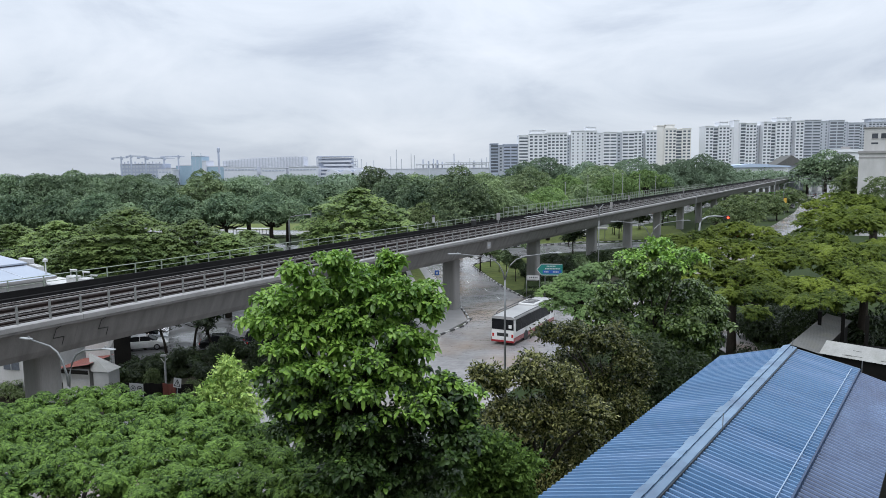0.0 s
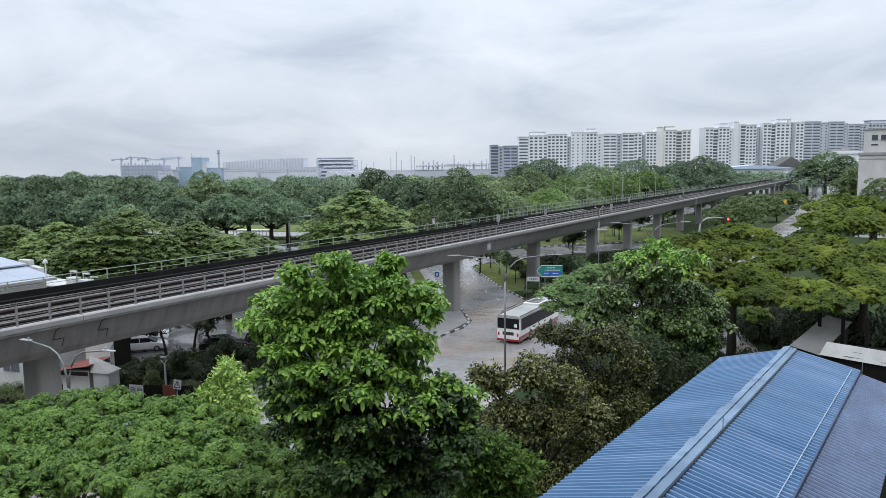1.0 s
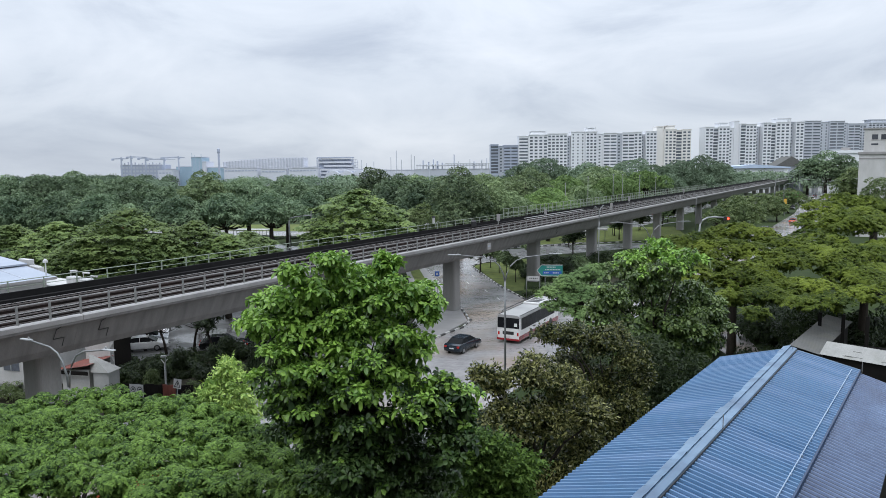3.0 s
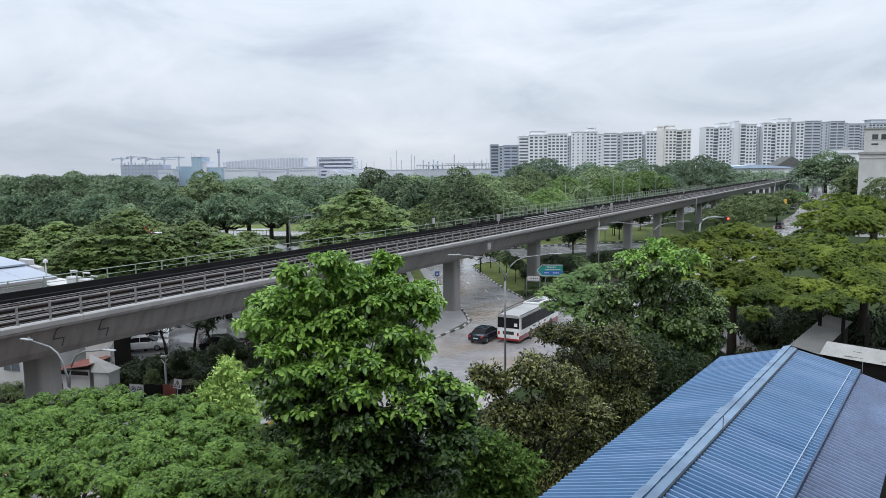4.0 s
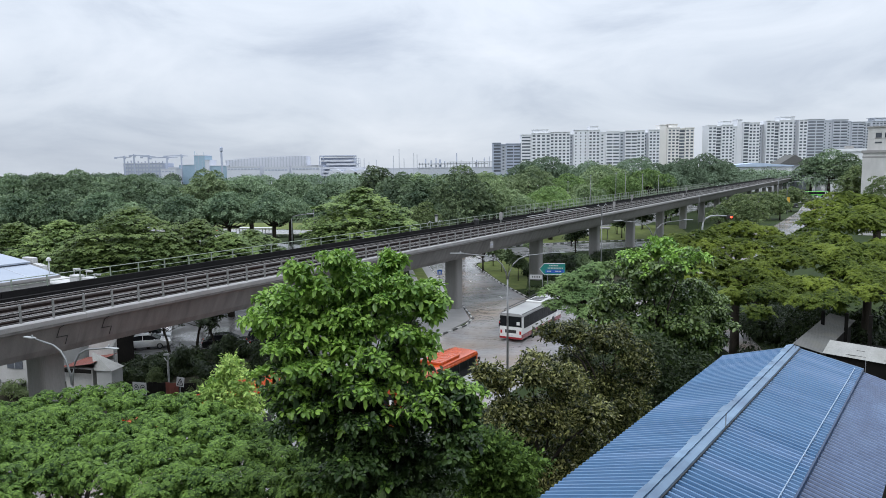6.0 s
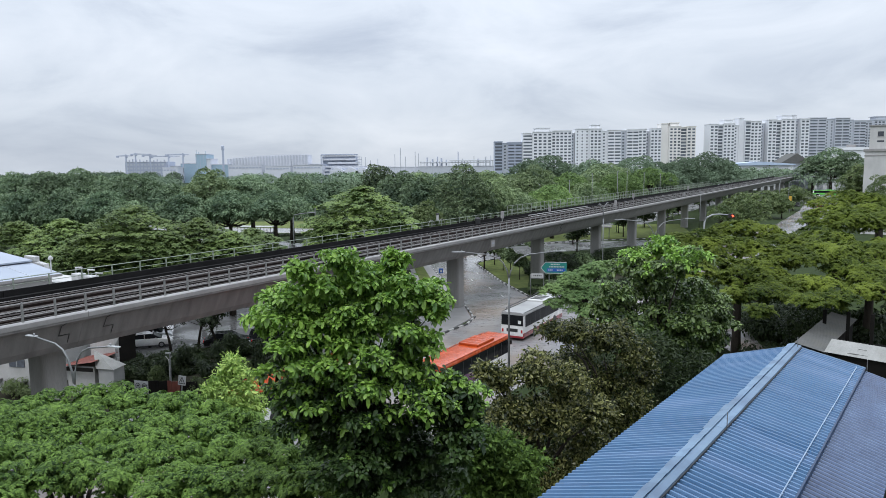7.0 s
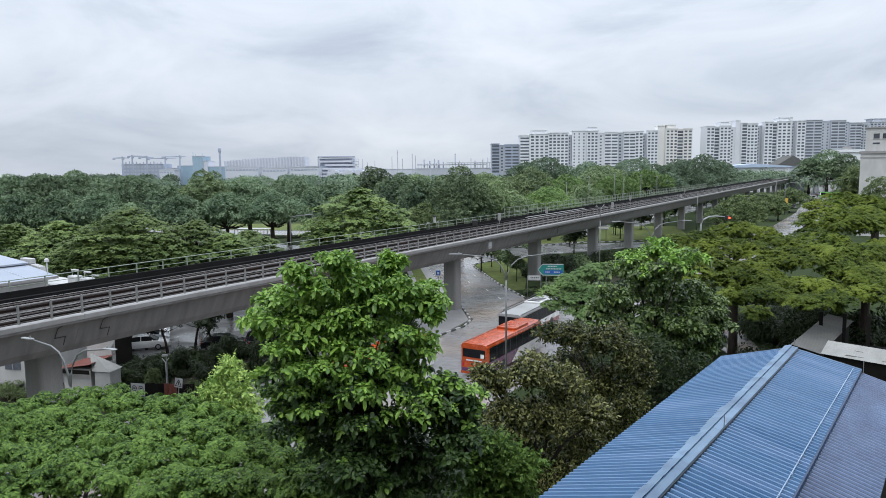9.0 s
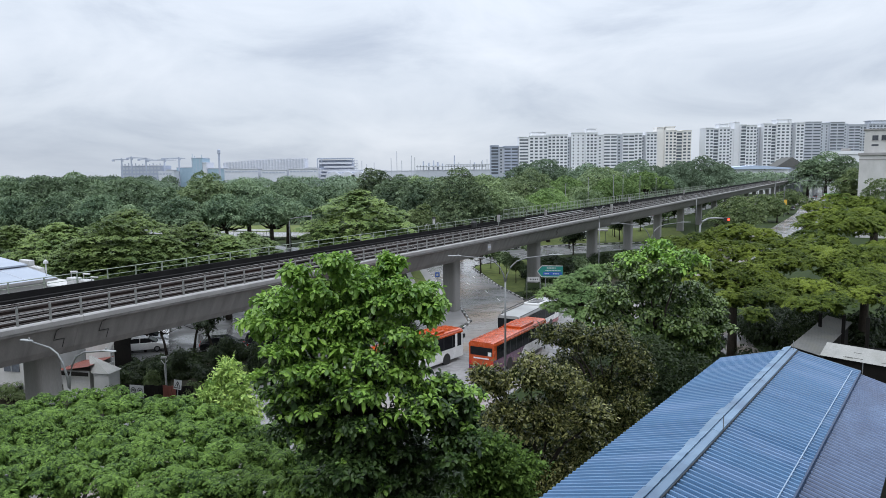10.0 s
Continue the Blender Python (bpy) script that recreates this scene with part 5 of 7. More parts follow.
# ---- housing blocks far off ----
# distance haze is mixed into all these far wall, roof and window colours
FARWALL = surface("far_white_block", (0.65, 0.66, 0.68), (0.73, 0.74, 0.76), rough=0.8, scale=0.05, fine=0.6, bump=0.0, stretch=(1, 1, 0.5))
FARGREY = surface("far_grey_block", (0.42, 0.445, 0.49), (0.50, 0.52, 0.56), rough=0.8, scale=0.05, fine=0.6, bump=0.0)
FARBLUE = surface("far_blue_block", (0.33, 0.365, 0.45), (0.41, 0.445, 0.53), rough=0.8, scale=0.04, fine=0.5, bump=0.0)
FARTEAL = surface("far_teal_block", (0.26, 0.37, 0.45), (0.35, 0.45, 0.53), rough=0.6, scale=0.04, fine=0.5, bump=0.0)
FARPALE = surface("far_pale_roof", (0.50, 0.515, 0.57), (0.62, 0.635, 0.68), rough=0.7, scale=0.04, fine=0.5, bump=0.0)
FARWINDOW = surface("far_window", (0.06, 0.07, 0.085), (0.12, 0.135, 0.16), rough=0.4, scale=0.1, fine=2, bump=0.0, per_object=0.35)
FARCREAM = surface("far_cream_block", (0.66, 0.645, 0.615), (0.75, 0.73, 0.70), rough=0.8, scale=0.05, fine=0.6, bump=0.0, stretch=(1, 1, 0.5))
PANE = data("window", box(-0.5, 0.5, -0.06, 0.06, 0, 1), FARWINDOW)


def housing_block(x, y, bays, material, label, turn=0.0, group="housing blocks"):
    """A slab block in bays side by side: each has its width, top, set-back and kind of front."""
    root = thing("housing_block", pose(x, y, 0, 0, 0, turn), label, "apartment block", group)
    x0 = 0.0
    for width, top, back, front in bays:
        x1 = x0 + width
        # set-back recess bays go grey: their shade is put into the wall colour
        wall_ = FARGREY if front == "recess" else material
        part("wall", box(x0 + 0.01, x1 - 0.01, back, 16, 0, top), wall_, root)
        part("roof_slab", box(x0 - 0.2, x1 + 0.2, back - 0.5, 16.3, top, top + 0.6), material, root)
        if front == "penthouse":
            part("tank_room", box(x0 + width * 0.12, x1 - width * 0.12, back + 2, 14, top + 0.6, top + 3.4), material, root)
            part("tank_roof", box(x0 + width * 0.06, x1 - width * 0.06, back + 1.4, 14.5, top + 3.4, top + 3.9), material, root)
        storeys = int((top - 13.5) / 2.85)
        cols, wide, high = {"grid": (max(1, round(width / 3.7)), 0.62, 1.5), "penthouse": (max(1, round(width / 3.9)), 0.60, 1.5), "band": (max(1, round(width / 6.5)), 0.86, 1.35), "dark": (1, 0.9, 1.9),
                            "slits": (max(1, round(width / 4.5)), 0.28, 1.2), "recess": (1, 0.35, 1.3), "blank": (0, 0, 0)}[front]
        pitch = width / max(1, cols)
        for st in range(storeys):
            z = top - 3.0 - st * 2.85
            for c in range(cols):
                share("window", PANE, root, Matrix.Translation((x0 + pitch * (c + 0.5), back, z)) @ Matrix.Diagonal((pitch * wide, 1, high, 1)))
        if front in ("grid", "penthouse"):
            for c in range(1, cols, 2):
                part("pier_strip", box(x0 + pitch * c - 0.35, x0 + pitch * c + 0.35, back - 0.45, back, 8, top), material, root)
        x0 = x1
    return root


WHITEBLOCK = "white many-storeyed housing block with rows of dark windows"
housing_block(69.6, 650, [(9.0, 46.6, 3.5, "band"), (17.0, 47.6, 0.0, "penthouse"), (18.0, 48.6, 1.8, "grid"), (3.4, 46.5, 6.0, "recess")], FARWALL, WHITEBLOCK)
housing_block(117.2, 650, [(13.0, 50.2, 4.5, "slits"), (10.0, 50.0, 0.5, "penthouse")], FARWALL, "white housing block with a tall tank room on its roof")
housing_block(140.4, 652, [(6.0, 48.0, 2.5, "slits"), (12.0, 48.6, 0.0, "band"), (5.4, 48.4, 3.0, "recess"), (10.6, 49.0, 0.4, "band"), (7.4, 49.4, 1.8, "grid"), (3.6, 47.5, 6.5, "recess"), (9.6, 49.8, 1.0, "grid")], FARWALL, WHITEBLOCK)
housing_block(195.4, 652, [(6.6, 54.2, 4.0, "blank"), (10.4, 51.4, 0.0, "penthouse"), (5.4, 50.6, 1.2, "dark"), (8.0, 51.2, 0.0, "grid")], FARCREAM, "cream housing block with a dark balcony column")
housing_block(238.0, 650, [(7.4, 53.0, 0.6, "grid"), (4.6, 52.4, 1.8, "dark"), (10.0, 53.4, 0.0, "penthouse"), (5.4, 52.0, 5.0, "slits"), (4.6, 58.2, 4.4, "blank"), (4.6, 55.6, 0.8, "dark"), (9.6, 55.2, 0.4, "grid"), (5.6, 53.4, 7.0, "recess")], FARWALL, WHITEBLOCK)
housing_block(290.2, 650, [(7.4, 56.4, 0.4, "grid"), (4.2, 55.8, 1.6, "dark"), (12.0, 56.8, 0.0, "penthouse"), (3.0, 60.4, 4.0, "blank"), (3.0, 57.2, 6.0, "recess"), (7.4, 57.0, 0.8, "grid")], FARWALL, "tall white housing block with dark balcony columns")
HAZYBLOCK = "hazy grey housing block far behind the others"
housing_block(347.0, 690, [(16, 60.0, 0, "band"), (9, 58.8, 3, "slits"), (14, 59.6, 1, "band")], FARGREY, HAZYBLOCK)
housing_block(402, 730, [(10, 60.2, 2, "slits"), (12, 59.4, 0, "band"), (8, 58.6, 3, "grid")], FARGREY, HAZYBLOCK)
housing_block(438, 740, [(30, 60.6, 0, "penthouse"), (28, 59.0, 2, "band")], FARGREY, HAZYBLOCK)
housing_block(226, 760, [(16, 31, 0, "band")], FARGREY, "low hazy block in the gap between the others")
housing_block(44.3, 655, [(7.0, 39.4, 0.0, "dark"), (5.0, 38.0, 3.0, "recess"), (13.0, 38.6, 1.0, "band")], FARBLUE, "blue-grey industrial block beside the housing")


# ---- works and cranes on the skyline ----
def works(x0, x1, y, z, material, label, depth=30, name="factory"):
    root = thing(name, pose((x0 + x1) / 2, y, 0), label, "factory", "works on the skyline")
    w = (x1 - x0) / 2
    part("wall", box(-w, w, 0, depth, 0, z), material, root)
    part("roof_edge", box(-w - 0.4, w + 0.4, -0.4, depth, z, z + 0.8), FARPALE, root)
    return root


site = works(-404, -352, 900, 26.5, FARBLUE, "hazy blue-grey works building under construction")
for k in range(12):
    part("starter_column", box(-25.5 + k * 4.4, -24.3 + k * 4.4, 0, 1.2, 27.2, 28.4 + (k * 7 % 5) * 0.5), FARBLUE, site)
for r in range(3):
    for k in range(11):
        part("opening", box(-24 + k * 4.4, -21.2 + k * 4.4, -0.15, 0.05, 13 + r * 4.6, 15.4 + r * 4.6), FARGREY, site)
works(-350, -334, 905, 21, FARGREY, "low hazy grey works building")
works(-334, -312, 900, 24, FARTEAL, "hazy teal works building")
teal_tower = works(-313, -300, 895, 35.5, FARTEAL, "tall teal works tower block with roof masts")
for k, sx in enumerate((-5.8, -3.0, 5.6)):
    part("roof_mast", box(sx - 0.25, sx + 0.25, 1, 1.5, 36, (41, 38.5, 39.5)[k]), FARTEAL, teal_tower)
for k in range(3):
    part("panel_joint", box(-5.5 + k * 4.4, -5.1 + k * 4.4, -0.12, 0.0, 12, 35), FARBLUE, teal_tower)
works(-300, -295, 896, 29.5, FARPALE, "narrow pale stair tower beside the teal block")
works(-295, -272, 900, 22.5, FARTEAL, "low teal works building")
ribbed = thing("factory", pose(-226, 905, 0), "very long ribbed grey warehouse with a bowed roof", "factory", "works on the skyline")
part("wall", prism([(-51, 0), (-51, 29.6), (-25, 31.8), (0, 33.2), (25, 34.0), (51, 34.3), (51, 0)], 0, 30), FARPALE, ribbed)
for k in range(27):
    part("rib", box(-50.4 + k * 3.8, -49.2 + k * 3.8, -0.7, 0.0, 10, 29.4 + 4.6 * (1 - (1 - k / 26) ** 2)), FARGREY, ribbed)
works(-177, -155, 910, 22, FARPALE, "low pale link building")
framed = thing("factory", pose(-131, 895, 0), "layered white office block with dark bands and an open steel lattice", "factory", "works on the skyline")
part("core", box(-24, 17, 3, 28, 0, 31.5), FARBLUE, framed)
for k, (xa, xb) in enumerate(((-22, 17), (-25, 19), (-21, 18), (-17, 20), (-23, 18))):
    part("floor_slab", box(xa, xb, -1.0 + 0.6 * (k % 2), 26, 8.5 + k * 4.5, 10.8 + k * 4.5), FARPALE, framed, "long white floor slab")
part("roof_frame", box(-25, 18, -2, 26, 32.8, 34.2), FARBLUE, framed, "dark roof slab")
part("roof_post", box(-25.4, -24.2, -2, -1, 8, 33), FARBLUE, framed)
part("roof_post", box(-20.4, -19.6, -2, -1, 29, 33), FARBLUE, framed)
for k in range(4):
    part("lattice_post", box(18.6 + k * 2.2, 19.0 + k * 2.2, 0, 0.5, 8, 33 - k), FARBLUE, framed)
for k in range(7):
    part("lattice_beam", box(18.5, 25.4, 0, 0.5, 11 + k * 3.2, 11.5 + k * 3.2), FARBLUE, framed)
for k, vx in enumerate((-128, -112, -98)):
    vault = thing("factory", pose(vx, 840, 0), "low hall with a pale vaulted roof", "factory", "works on the skyline")
    part("roof", prism([(-9 + 18 * q / 8, 12.5 + 4.6 * math.sin(math.pi * q / 8)) for q in range(9)] + [(9, 0), (-9, 0)], 0, 24), FARPALE, vault)
for lx, lw, ly, lz in ((-262, 40, 860, 21.0), (-215, 30, 850, 19.5), (-180, 34, 840, 20.5), (-136, 40, 845, 18.5), (-92, 24, 850, 17.5), (-345, 18, 870, 19.0)):
    low_works = works(lx, lx + lw, ly, lz, FARPALE, "low pale works hall with a band of windows", depth=20)
    for k in range(int(lw / 4)):
        part("window", box(-lw / 2 + 1 + k * 4, -lw / 2 + 4 + k * 4, -0.25, 0.0, lz - 3.4, lz - 1.9), FARBLUE, low_works)
works(-100, -30, 930, 17, FARPALE, "low white works shed on the skyline")
rack = works(-34, 62, 900, 17.5, FARGREY, "long low grey works building with a pipe rack on its roof")
part("pipe_rack", box(-47, 40, -1, 4, 21.6, 23.2), FARPALE, rack, "long pale pipe rack")
part("pipe_rack", box(-10, 47, -2, 3, 24.2, 25.0), FARGREY, rack, "long grey pipe rack")
for k in range(24):
    part("rack_post", box(-46 + k * 3.9, -45.4 + k * 3.9, -1, 0, 17.5, 24.2), FARGREY, rack)
for sx, sz, sr in ((-38, 29, 0.9), (-31, 27, 1.2), (-25, 30, 0.8), (-20, 28, 1.3), (-14, 26, 0.9), (1, 36, 0.7), (26, 27, 0.9), (36, 30, 0.4), (42, 31, 0.4)):
    part("stack", tube([(sx, 2, 17), (sx, 2, sz)], [sr, sr * 0.8], 8), FARBLUE, rack, "slim works chimney")
tower = thing("control_tower", pose(-277, 890, 0), "slim grey chimney tower on the skyline", "tower")
part("shaft", tube([(0, 0, 0), (0, 0, 40), (0, 0, 41), (0, 0, 45), (0, 0, 46)], [1.4, 1.2, 1.9, 1.9, 0.9], 12), FARBLUE, tower)


def crane(x, y, height, reach, back, turn=0.0):
    root = thing("tower_crane", pose(x, y, 0, 0, 0, turn), "thin tower crane on the skyline", "crane", "tower cranes")
    part("mast", box(-0.7, 0.7, -0.7, 0.7, 0, height + 2.2), FARBLUE, root)
    part("jib", prism([(-back, height - 0.2), (-back, height + 0.8), (0, height + 1.4), (reach, height + 0.5), (reach, height - 0.1)], -0.4, 0.4), FARBLUE, root)
    part("counterweight", box(-back, -back + 3.0, -0.8, 0.8, height - 1.6, height - 0.2), FARBLUE, root)
    part("cab", box(0.6, 2.0, -0.8, 0.8, height - 2.0, height - 0.2), FARBLUE, root)
    return root


for cx, ch, cr, cb in ((-398, 34, 8, 12), (-386, 36, 20, 6), (-368, 34.5, 9, 10), (-345, 33, 14, 22), (-327, 35, 8, 22)):
    crane(cx, 890, ch, cr, cb)
for k, mx in enumerate((-99, -93, -84, -63, -56, -50, -38, -34, -16, 20, 34, 48)):
    mast = thing("mast", pose(mx, 880, 0), "thin pale mast on the skyline", "mast", "skyline masts")
    part("pole", tube([(0, 0, 0), (0, 0, (30, 26, 28, 33, 41, 30, 36, 34, 27, 27, 30, 28)[k])], 0.45, 6), FARGREY, mast)


# ---- vehicles ----
def wheel_mesh(radius, width):
    tyre = tube([(-width / 2, 0, 0), (-width / 2 + 0.03, 0, 0), (width / 2 - 0.03, 0, 0), (width / 2, 0, 0)], [radius * 0.9, radius, radius, radius * 0.9], 20)
    rim = tube([(-width / 2 - 0.012, 0, 0), (width / 2 + 0.012, 0, 0)], [radius * 0.58, radius * 0.58], 12)
    for k in range(5):
        a = 2 * math.pi * k / 5
        tube([(-width / 2 - 0.02, 0, 0), (-width / 2 - 0.02, radius * 0.5 * math.cos(a), radius * 0.5 * math.sin(a))], radius * 0.07, 4, rim)
    return data("tyre", tyre, RUBBER), data("rim", rim, ALLOY)


BUSWHEEL, CARWHEEL = wheel_mesh(0.48, 0.28), wheel_mesh(0.32, 0.2)


def wheels(root, radius, meshes, places):
    made = []
    for x, y in places:
        w = new("wheel")
        w.parent = root
        w.matrix_basis = pose(x, y, radius)
        share("tyre", meshes[0], w, Matrix())
        share("rim", meshes[1], w, Matrix())
        made.append((w, x, y, radius))
    return made


def bus(m, label, skirt, lower, upper, roof, rear_lower, front_white=None):
    """A single-deck city bus, 11.9 m long; its rear stands at y = 0 and it looks along +y."""
    root = thing("bus", m, label, "bus", "buses on the road")
    L, W = 11.9, 1.25
    part("skirt", box(-W, W, 0.0, L, 0.32, 0.86, bevel=0.06), skirt, root)
    part("lower_body", box(-W - 0.004, W + 0.004, 0.004, L - 0.004, 0.80, 1.42, bevel=0.05), lower, root)
    part("upper_body", box(-W + 0.01, W - 0.01, 0.01, L - 0.02, 1.36, 2.72, bevel=0.07), upper, root)
    shell = prism([(-W, 2.62), (-W, 2.74), (-W + 0.10, 2.90), (-W + 0.35, 2.98), (W - 0.35, 2.98), (W - 0.10, 2.90), (W, 2.74), (W, 2.62)], 0.0, L - 0.05)
    part("roof", shell, roof, root)
    ac = box(-0.95, 0.95, 6.4, 9.4, 2.96, 3.20, bevel=0.09)
    part("air_conditioner", ac, BUSWHITE if roof is BUSROOF else roof, root)
    for k in range(3):
        part("grille", box(-0.7, 0.7, 6.7 + k * 0.85, 7.3 + k * 0.85, 3.2, 3.215), BLACKTRIM if roof is BUSROOF else roof, root)
    for side in (-1, 1):
        part("glass_band", box(side * W - 0.012, side * W + 0.012, 0.55, L - 0.35, 1.40, 2.62, bevel=0.008), GLASS_DARK, root, "dark tinted side glazing")
        for k in range(7):
            y = 0.55 + (k + 1) * 1.37
            part("window_bar", box(side * (W + 0.004) - 0.012, side * (W + 0.004) + 0.012, y - 0.03, y + 0.03, 1.5, 2.54), BLACKTRIM, root)
        part("wheel_arch", tube([(side * (W - 0.2), 3.2, 0.48), (side * (W + 0.008), 3.2, 0.48)], 0.58, 18), BLACKTRIM, root)
        part("wheel_arch", tube([(side * (W - 0.2), 9.2, 0.48), (side * (W + 0.008), 9.2, 0.48)], 0.58, 18), BLACKTRIM, root)
        part("mirror", box(side * (W + 0.08) - 0.07, side * (W + 0.08) + 0.07, L - 0.1, L + 0.12, 2.05, 2.45, bevel=0.03), BLACKTRIM, root)
        low = 0.95 if front_white else 0.84
        part("tail_light", box(side * 1.06 - 0.10, side * 1.06 + 0.10, -0.03, 0.02, low, low + 0.34, bevel=0.02), REDLENS, root, "red tail light cluster")
        part("roof_gutter", tube([(side * (W - 0.06), 0.25, 2.93), (side * (W - 0.06), L - 0.5, 2.93)], 0.028, 6), BLACKTRIM if roof is BUSROOF else roof, root, "thin gutter along the roof edge")
        part("door_seam", box(side * (W + 0.006) - 0.006, side * (W + 0.006) + 0.006, 5.2, 6.5, 0.42, 0.455), BLACKTRIM, root)
        for k in range(3):
            part("access_panel", box(side * (W + 0.004) - 0.006, side * (W + 0.004) + 0.006, 0.35 + k * 0.75, 1.0 + k * 0.75, 0.48, 0.78, bevel=0.004), skirt, root)
        part("headlight", box(side * 0.95 - 0.2, side * 0.95 + 0.2, L - 0.03, L + 0.02, 0.75, 1.0, bevel=0.02), PALELENS, root, "clear headlight")
    part("rear_panel", box(-W + 0.05, W - 0.05, -0.012, 0.05, 0.45, 1.40, bevel=0.01), rear_lower, root)
    if front_white:
        part("rear_window", box(-1.08, 1.08, -0.02, 0.03, 1.78, 2.52, bevel=0.03), GLASS_DARK, root, "dark rear window in an orange frame")
        part("rear_skirt", box(-W + 0.03, W - 0.03, -0.03, 0.04, 0.36, 0.84, bevel=0.02), skirt, root, "purple lower edge")
    else:
        for side in (-1, 1):
            part("front_pillar", box(side * (W + 0.004) - 0.014, side * (W + 0.004) + 0.014, L - 1.35, L - 1.0, 1.40, 2.64, bevel=0.006), upper, root)
        if roof is BUSROOF:
            part("roof_rail", tube([(-W + 0.12, 0.9, 2.95), (-W + 0.1, 1.2, 3.16), (-W + 0.1, 7.5, 3.2), (-W + 0.1, 10.6, 3.3), (-W + 0.12, 10.9, 2.95)], 0.045, 6), BLACKTRIM, root, "black tube rail along the roof edge")
        part("engine_grille", box(-0.62, 0.62, -0.022, -0.008, 0.92, 1.26, bevel=0.004), BLACKTRIM, root, "dark louvred engine cover")
        part("rear_window", box(-1.2, 1.2, -0.02, 0.03, 1.6, 2.68, bevel=0.012), GLASS_DARK, root, "dark rear window")
    part("number_plate", box(-0.26, 0.26, -0.035, -0.01, 0.62, 0.74), PALELENS, root, "plain pale number plate")
    part("notice", box(0.66, 1.0, -0.03, -0.02, 1.8, 2.15), BUSWHITE, root, "small white notice in the rear window")
    part("bumper", box(-W - 0.01, W + 0.01, -0.06, 0.2, 0.30, 0.52, bevel=0.05), rear_lower if rear_lower is BUSORANGE else skirt, root)
    part("windscreen", box(-1.12, 1.12, L - 0.06, L + 0.012, 1.15, 2.66, bevel=0.03), GLASS_DARK, root, "dark windscreen")
    if front_white:
        for side in (-1, 1):
            xs = side * (W + 0.006)
            flank = bmesh.new()
            pts = [(5.0, 0.34), (11.7, 0.34), (11.7, 1.40), (6.6, 1.40)]
            lo = [flank.verts.new((xs - 0.008, y, z)) for y, z in pts]
            hi = [flank.verts.new((xs + 0.008, y, z)) for y, z in pts]
            flank.faces.new(lo)
            flank.faces.new(hi[::-1])
            for k in range(4):
                flank.faces.new((lo[k], hi[k], hi[(k + 1) % 4], lo[(k + 1) % 4]))
            bmesh.ops.recalc_face_normals(flank, faces=list(flank.faces))
            part("flank_panel", flank, front_white, root, "white front half of the flank")
        part("sign_strip", box(-0.75, 0.75, -0.03, -0.012, 1.47, 1.58), BUSWHITE, root, "pale strip of unreadable writing")
    return root, wheels(root, 0.48, BUSWHEEL, [(-1.08, 3.2), (1.08, 3.2), (-1.08, 9.2), (1.08, 9.2)])


def car(m, label, body, kind="saloon", category="car", name="car", group="cars"):
    """A car 4.6 m long, its rear at y = 0, looking along +y."""
    root = thing(name, m, label, category, group)
    tall = {"saloon": 1.45, "van": 1.95, "suv": 1.7}[kind]
    if kind == "van":
        low = [(0.02, 0.3), (0.0, 1.0), (0.1, 1.12), (3.6, 1.12), (4.5, 0.98), (4.62, 0.75), (4.62, 0.3)]
        cab = [(0.05, 1.1), (0.18, tall - 0.1), (0.3, tall), (2.7, tall), (3.1, tall - 0.08), (3.95, 1.1)]
    else:
        low = [(0.05, 0.28), (0.0, 0.6), (0.06, 0.92), (0.35, 1.0), (3.3, 0.98), (4.35, 0.78), (4.58, 0.62), (4.62, 0.3)]
        cab = [(0.45 if kind == "saloon" else 0.1, 0.97), (1.05 if kind == "saloon" else 0.35, tall - 0.06), (1.5, tall), (2.45, tall), (2.8, tall - 0.05), (3.6, 0.95)]

    def side_form(outline, half, inset):
        bm = bmesh.new()
        a = [bm.verts.new((-half + (inset if z > 1.15 else 0.0), y, z)) for y, z in outline]
        b = [bm.verts.new((half - (inset if z > 1.15 else 0.0), y, z)) for y, z in outline]
        for k in range(len(a)):
            j = (k + 1) % len(a)
            bm.faces.new((a[k], a[j], b[j], b[k]))
        bm.faces.new(a[::-1])
        bm.faces.new(b)
        bmesh.ops.recalc_face_normals(bm, faces=list(bm.faces))
        bmesh.ops.bevel(bm, geom=list(bm.edges), offset=0.05, segments=2, profile=0.6, affect="EDGES")
        return bm

    part("body", side_form(low, 0.89, 0.0), body, root, smooth=True)
    part("cabin", side_form(cab, 0.83, 0.16), GLASS_DARK, root, "dark glazed cabin")
    yr0, yr1 = cab[1][0] + 0.12, cab[-2][0] - 0.05
    part("roof", box(-0.66, 0.66, yr0, yr1, tall - 0.07, tall + 0.012, bevel=0.03), body, root)
    for side in (-1, 1):
        part("pillar", tube([(side * 0.80, (yr0 + yr1) / 2, 1.0), (side * 0.685, (yr0 + yr1) / 2, tall - 0.05)], 0.035, 5), body, root)
        part("tail_light", box(side * 0.70 - 0.13, side * 0.70 + 0.13, -0.02, 0.06, 0.68, 0.86, bevel=0.02), REDLENS, root, "red tail light")
        part("headlight", box(side * 0.66 - 0.15, side * 0.66 + 0.15, 4.46, 4.6, 0.58, 0.72, bevel=0.02), PALELENS, root, "clear headlight")
        part("mirror", box(side * 0.97 - 0.08, side * 0.97 + 0.08, 3.0, 3.12, 0.95, 1.08, bevel=0.02), body, root)
    part("number_plate", box(-0.25, 0.25, -0.03, 0.02, 0.55, 0.66), PALELENS, root, "plain pale number plate")
    return root, wheels(root, 0.32, CARWHEEL, [(-0.8, 0.85), (0.8, 0.85), (-0.8, 3.55), (0.8, 3.55)])


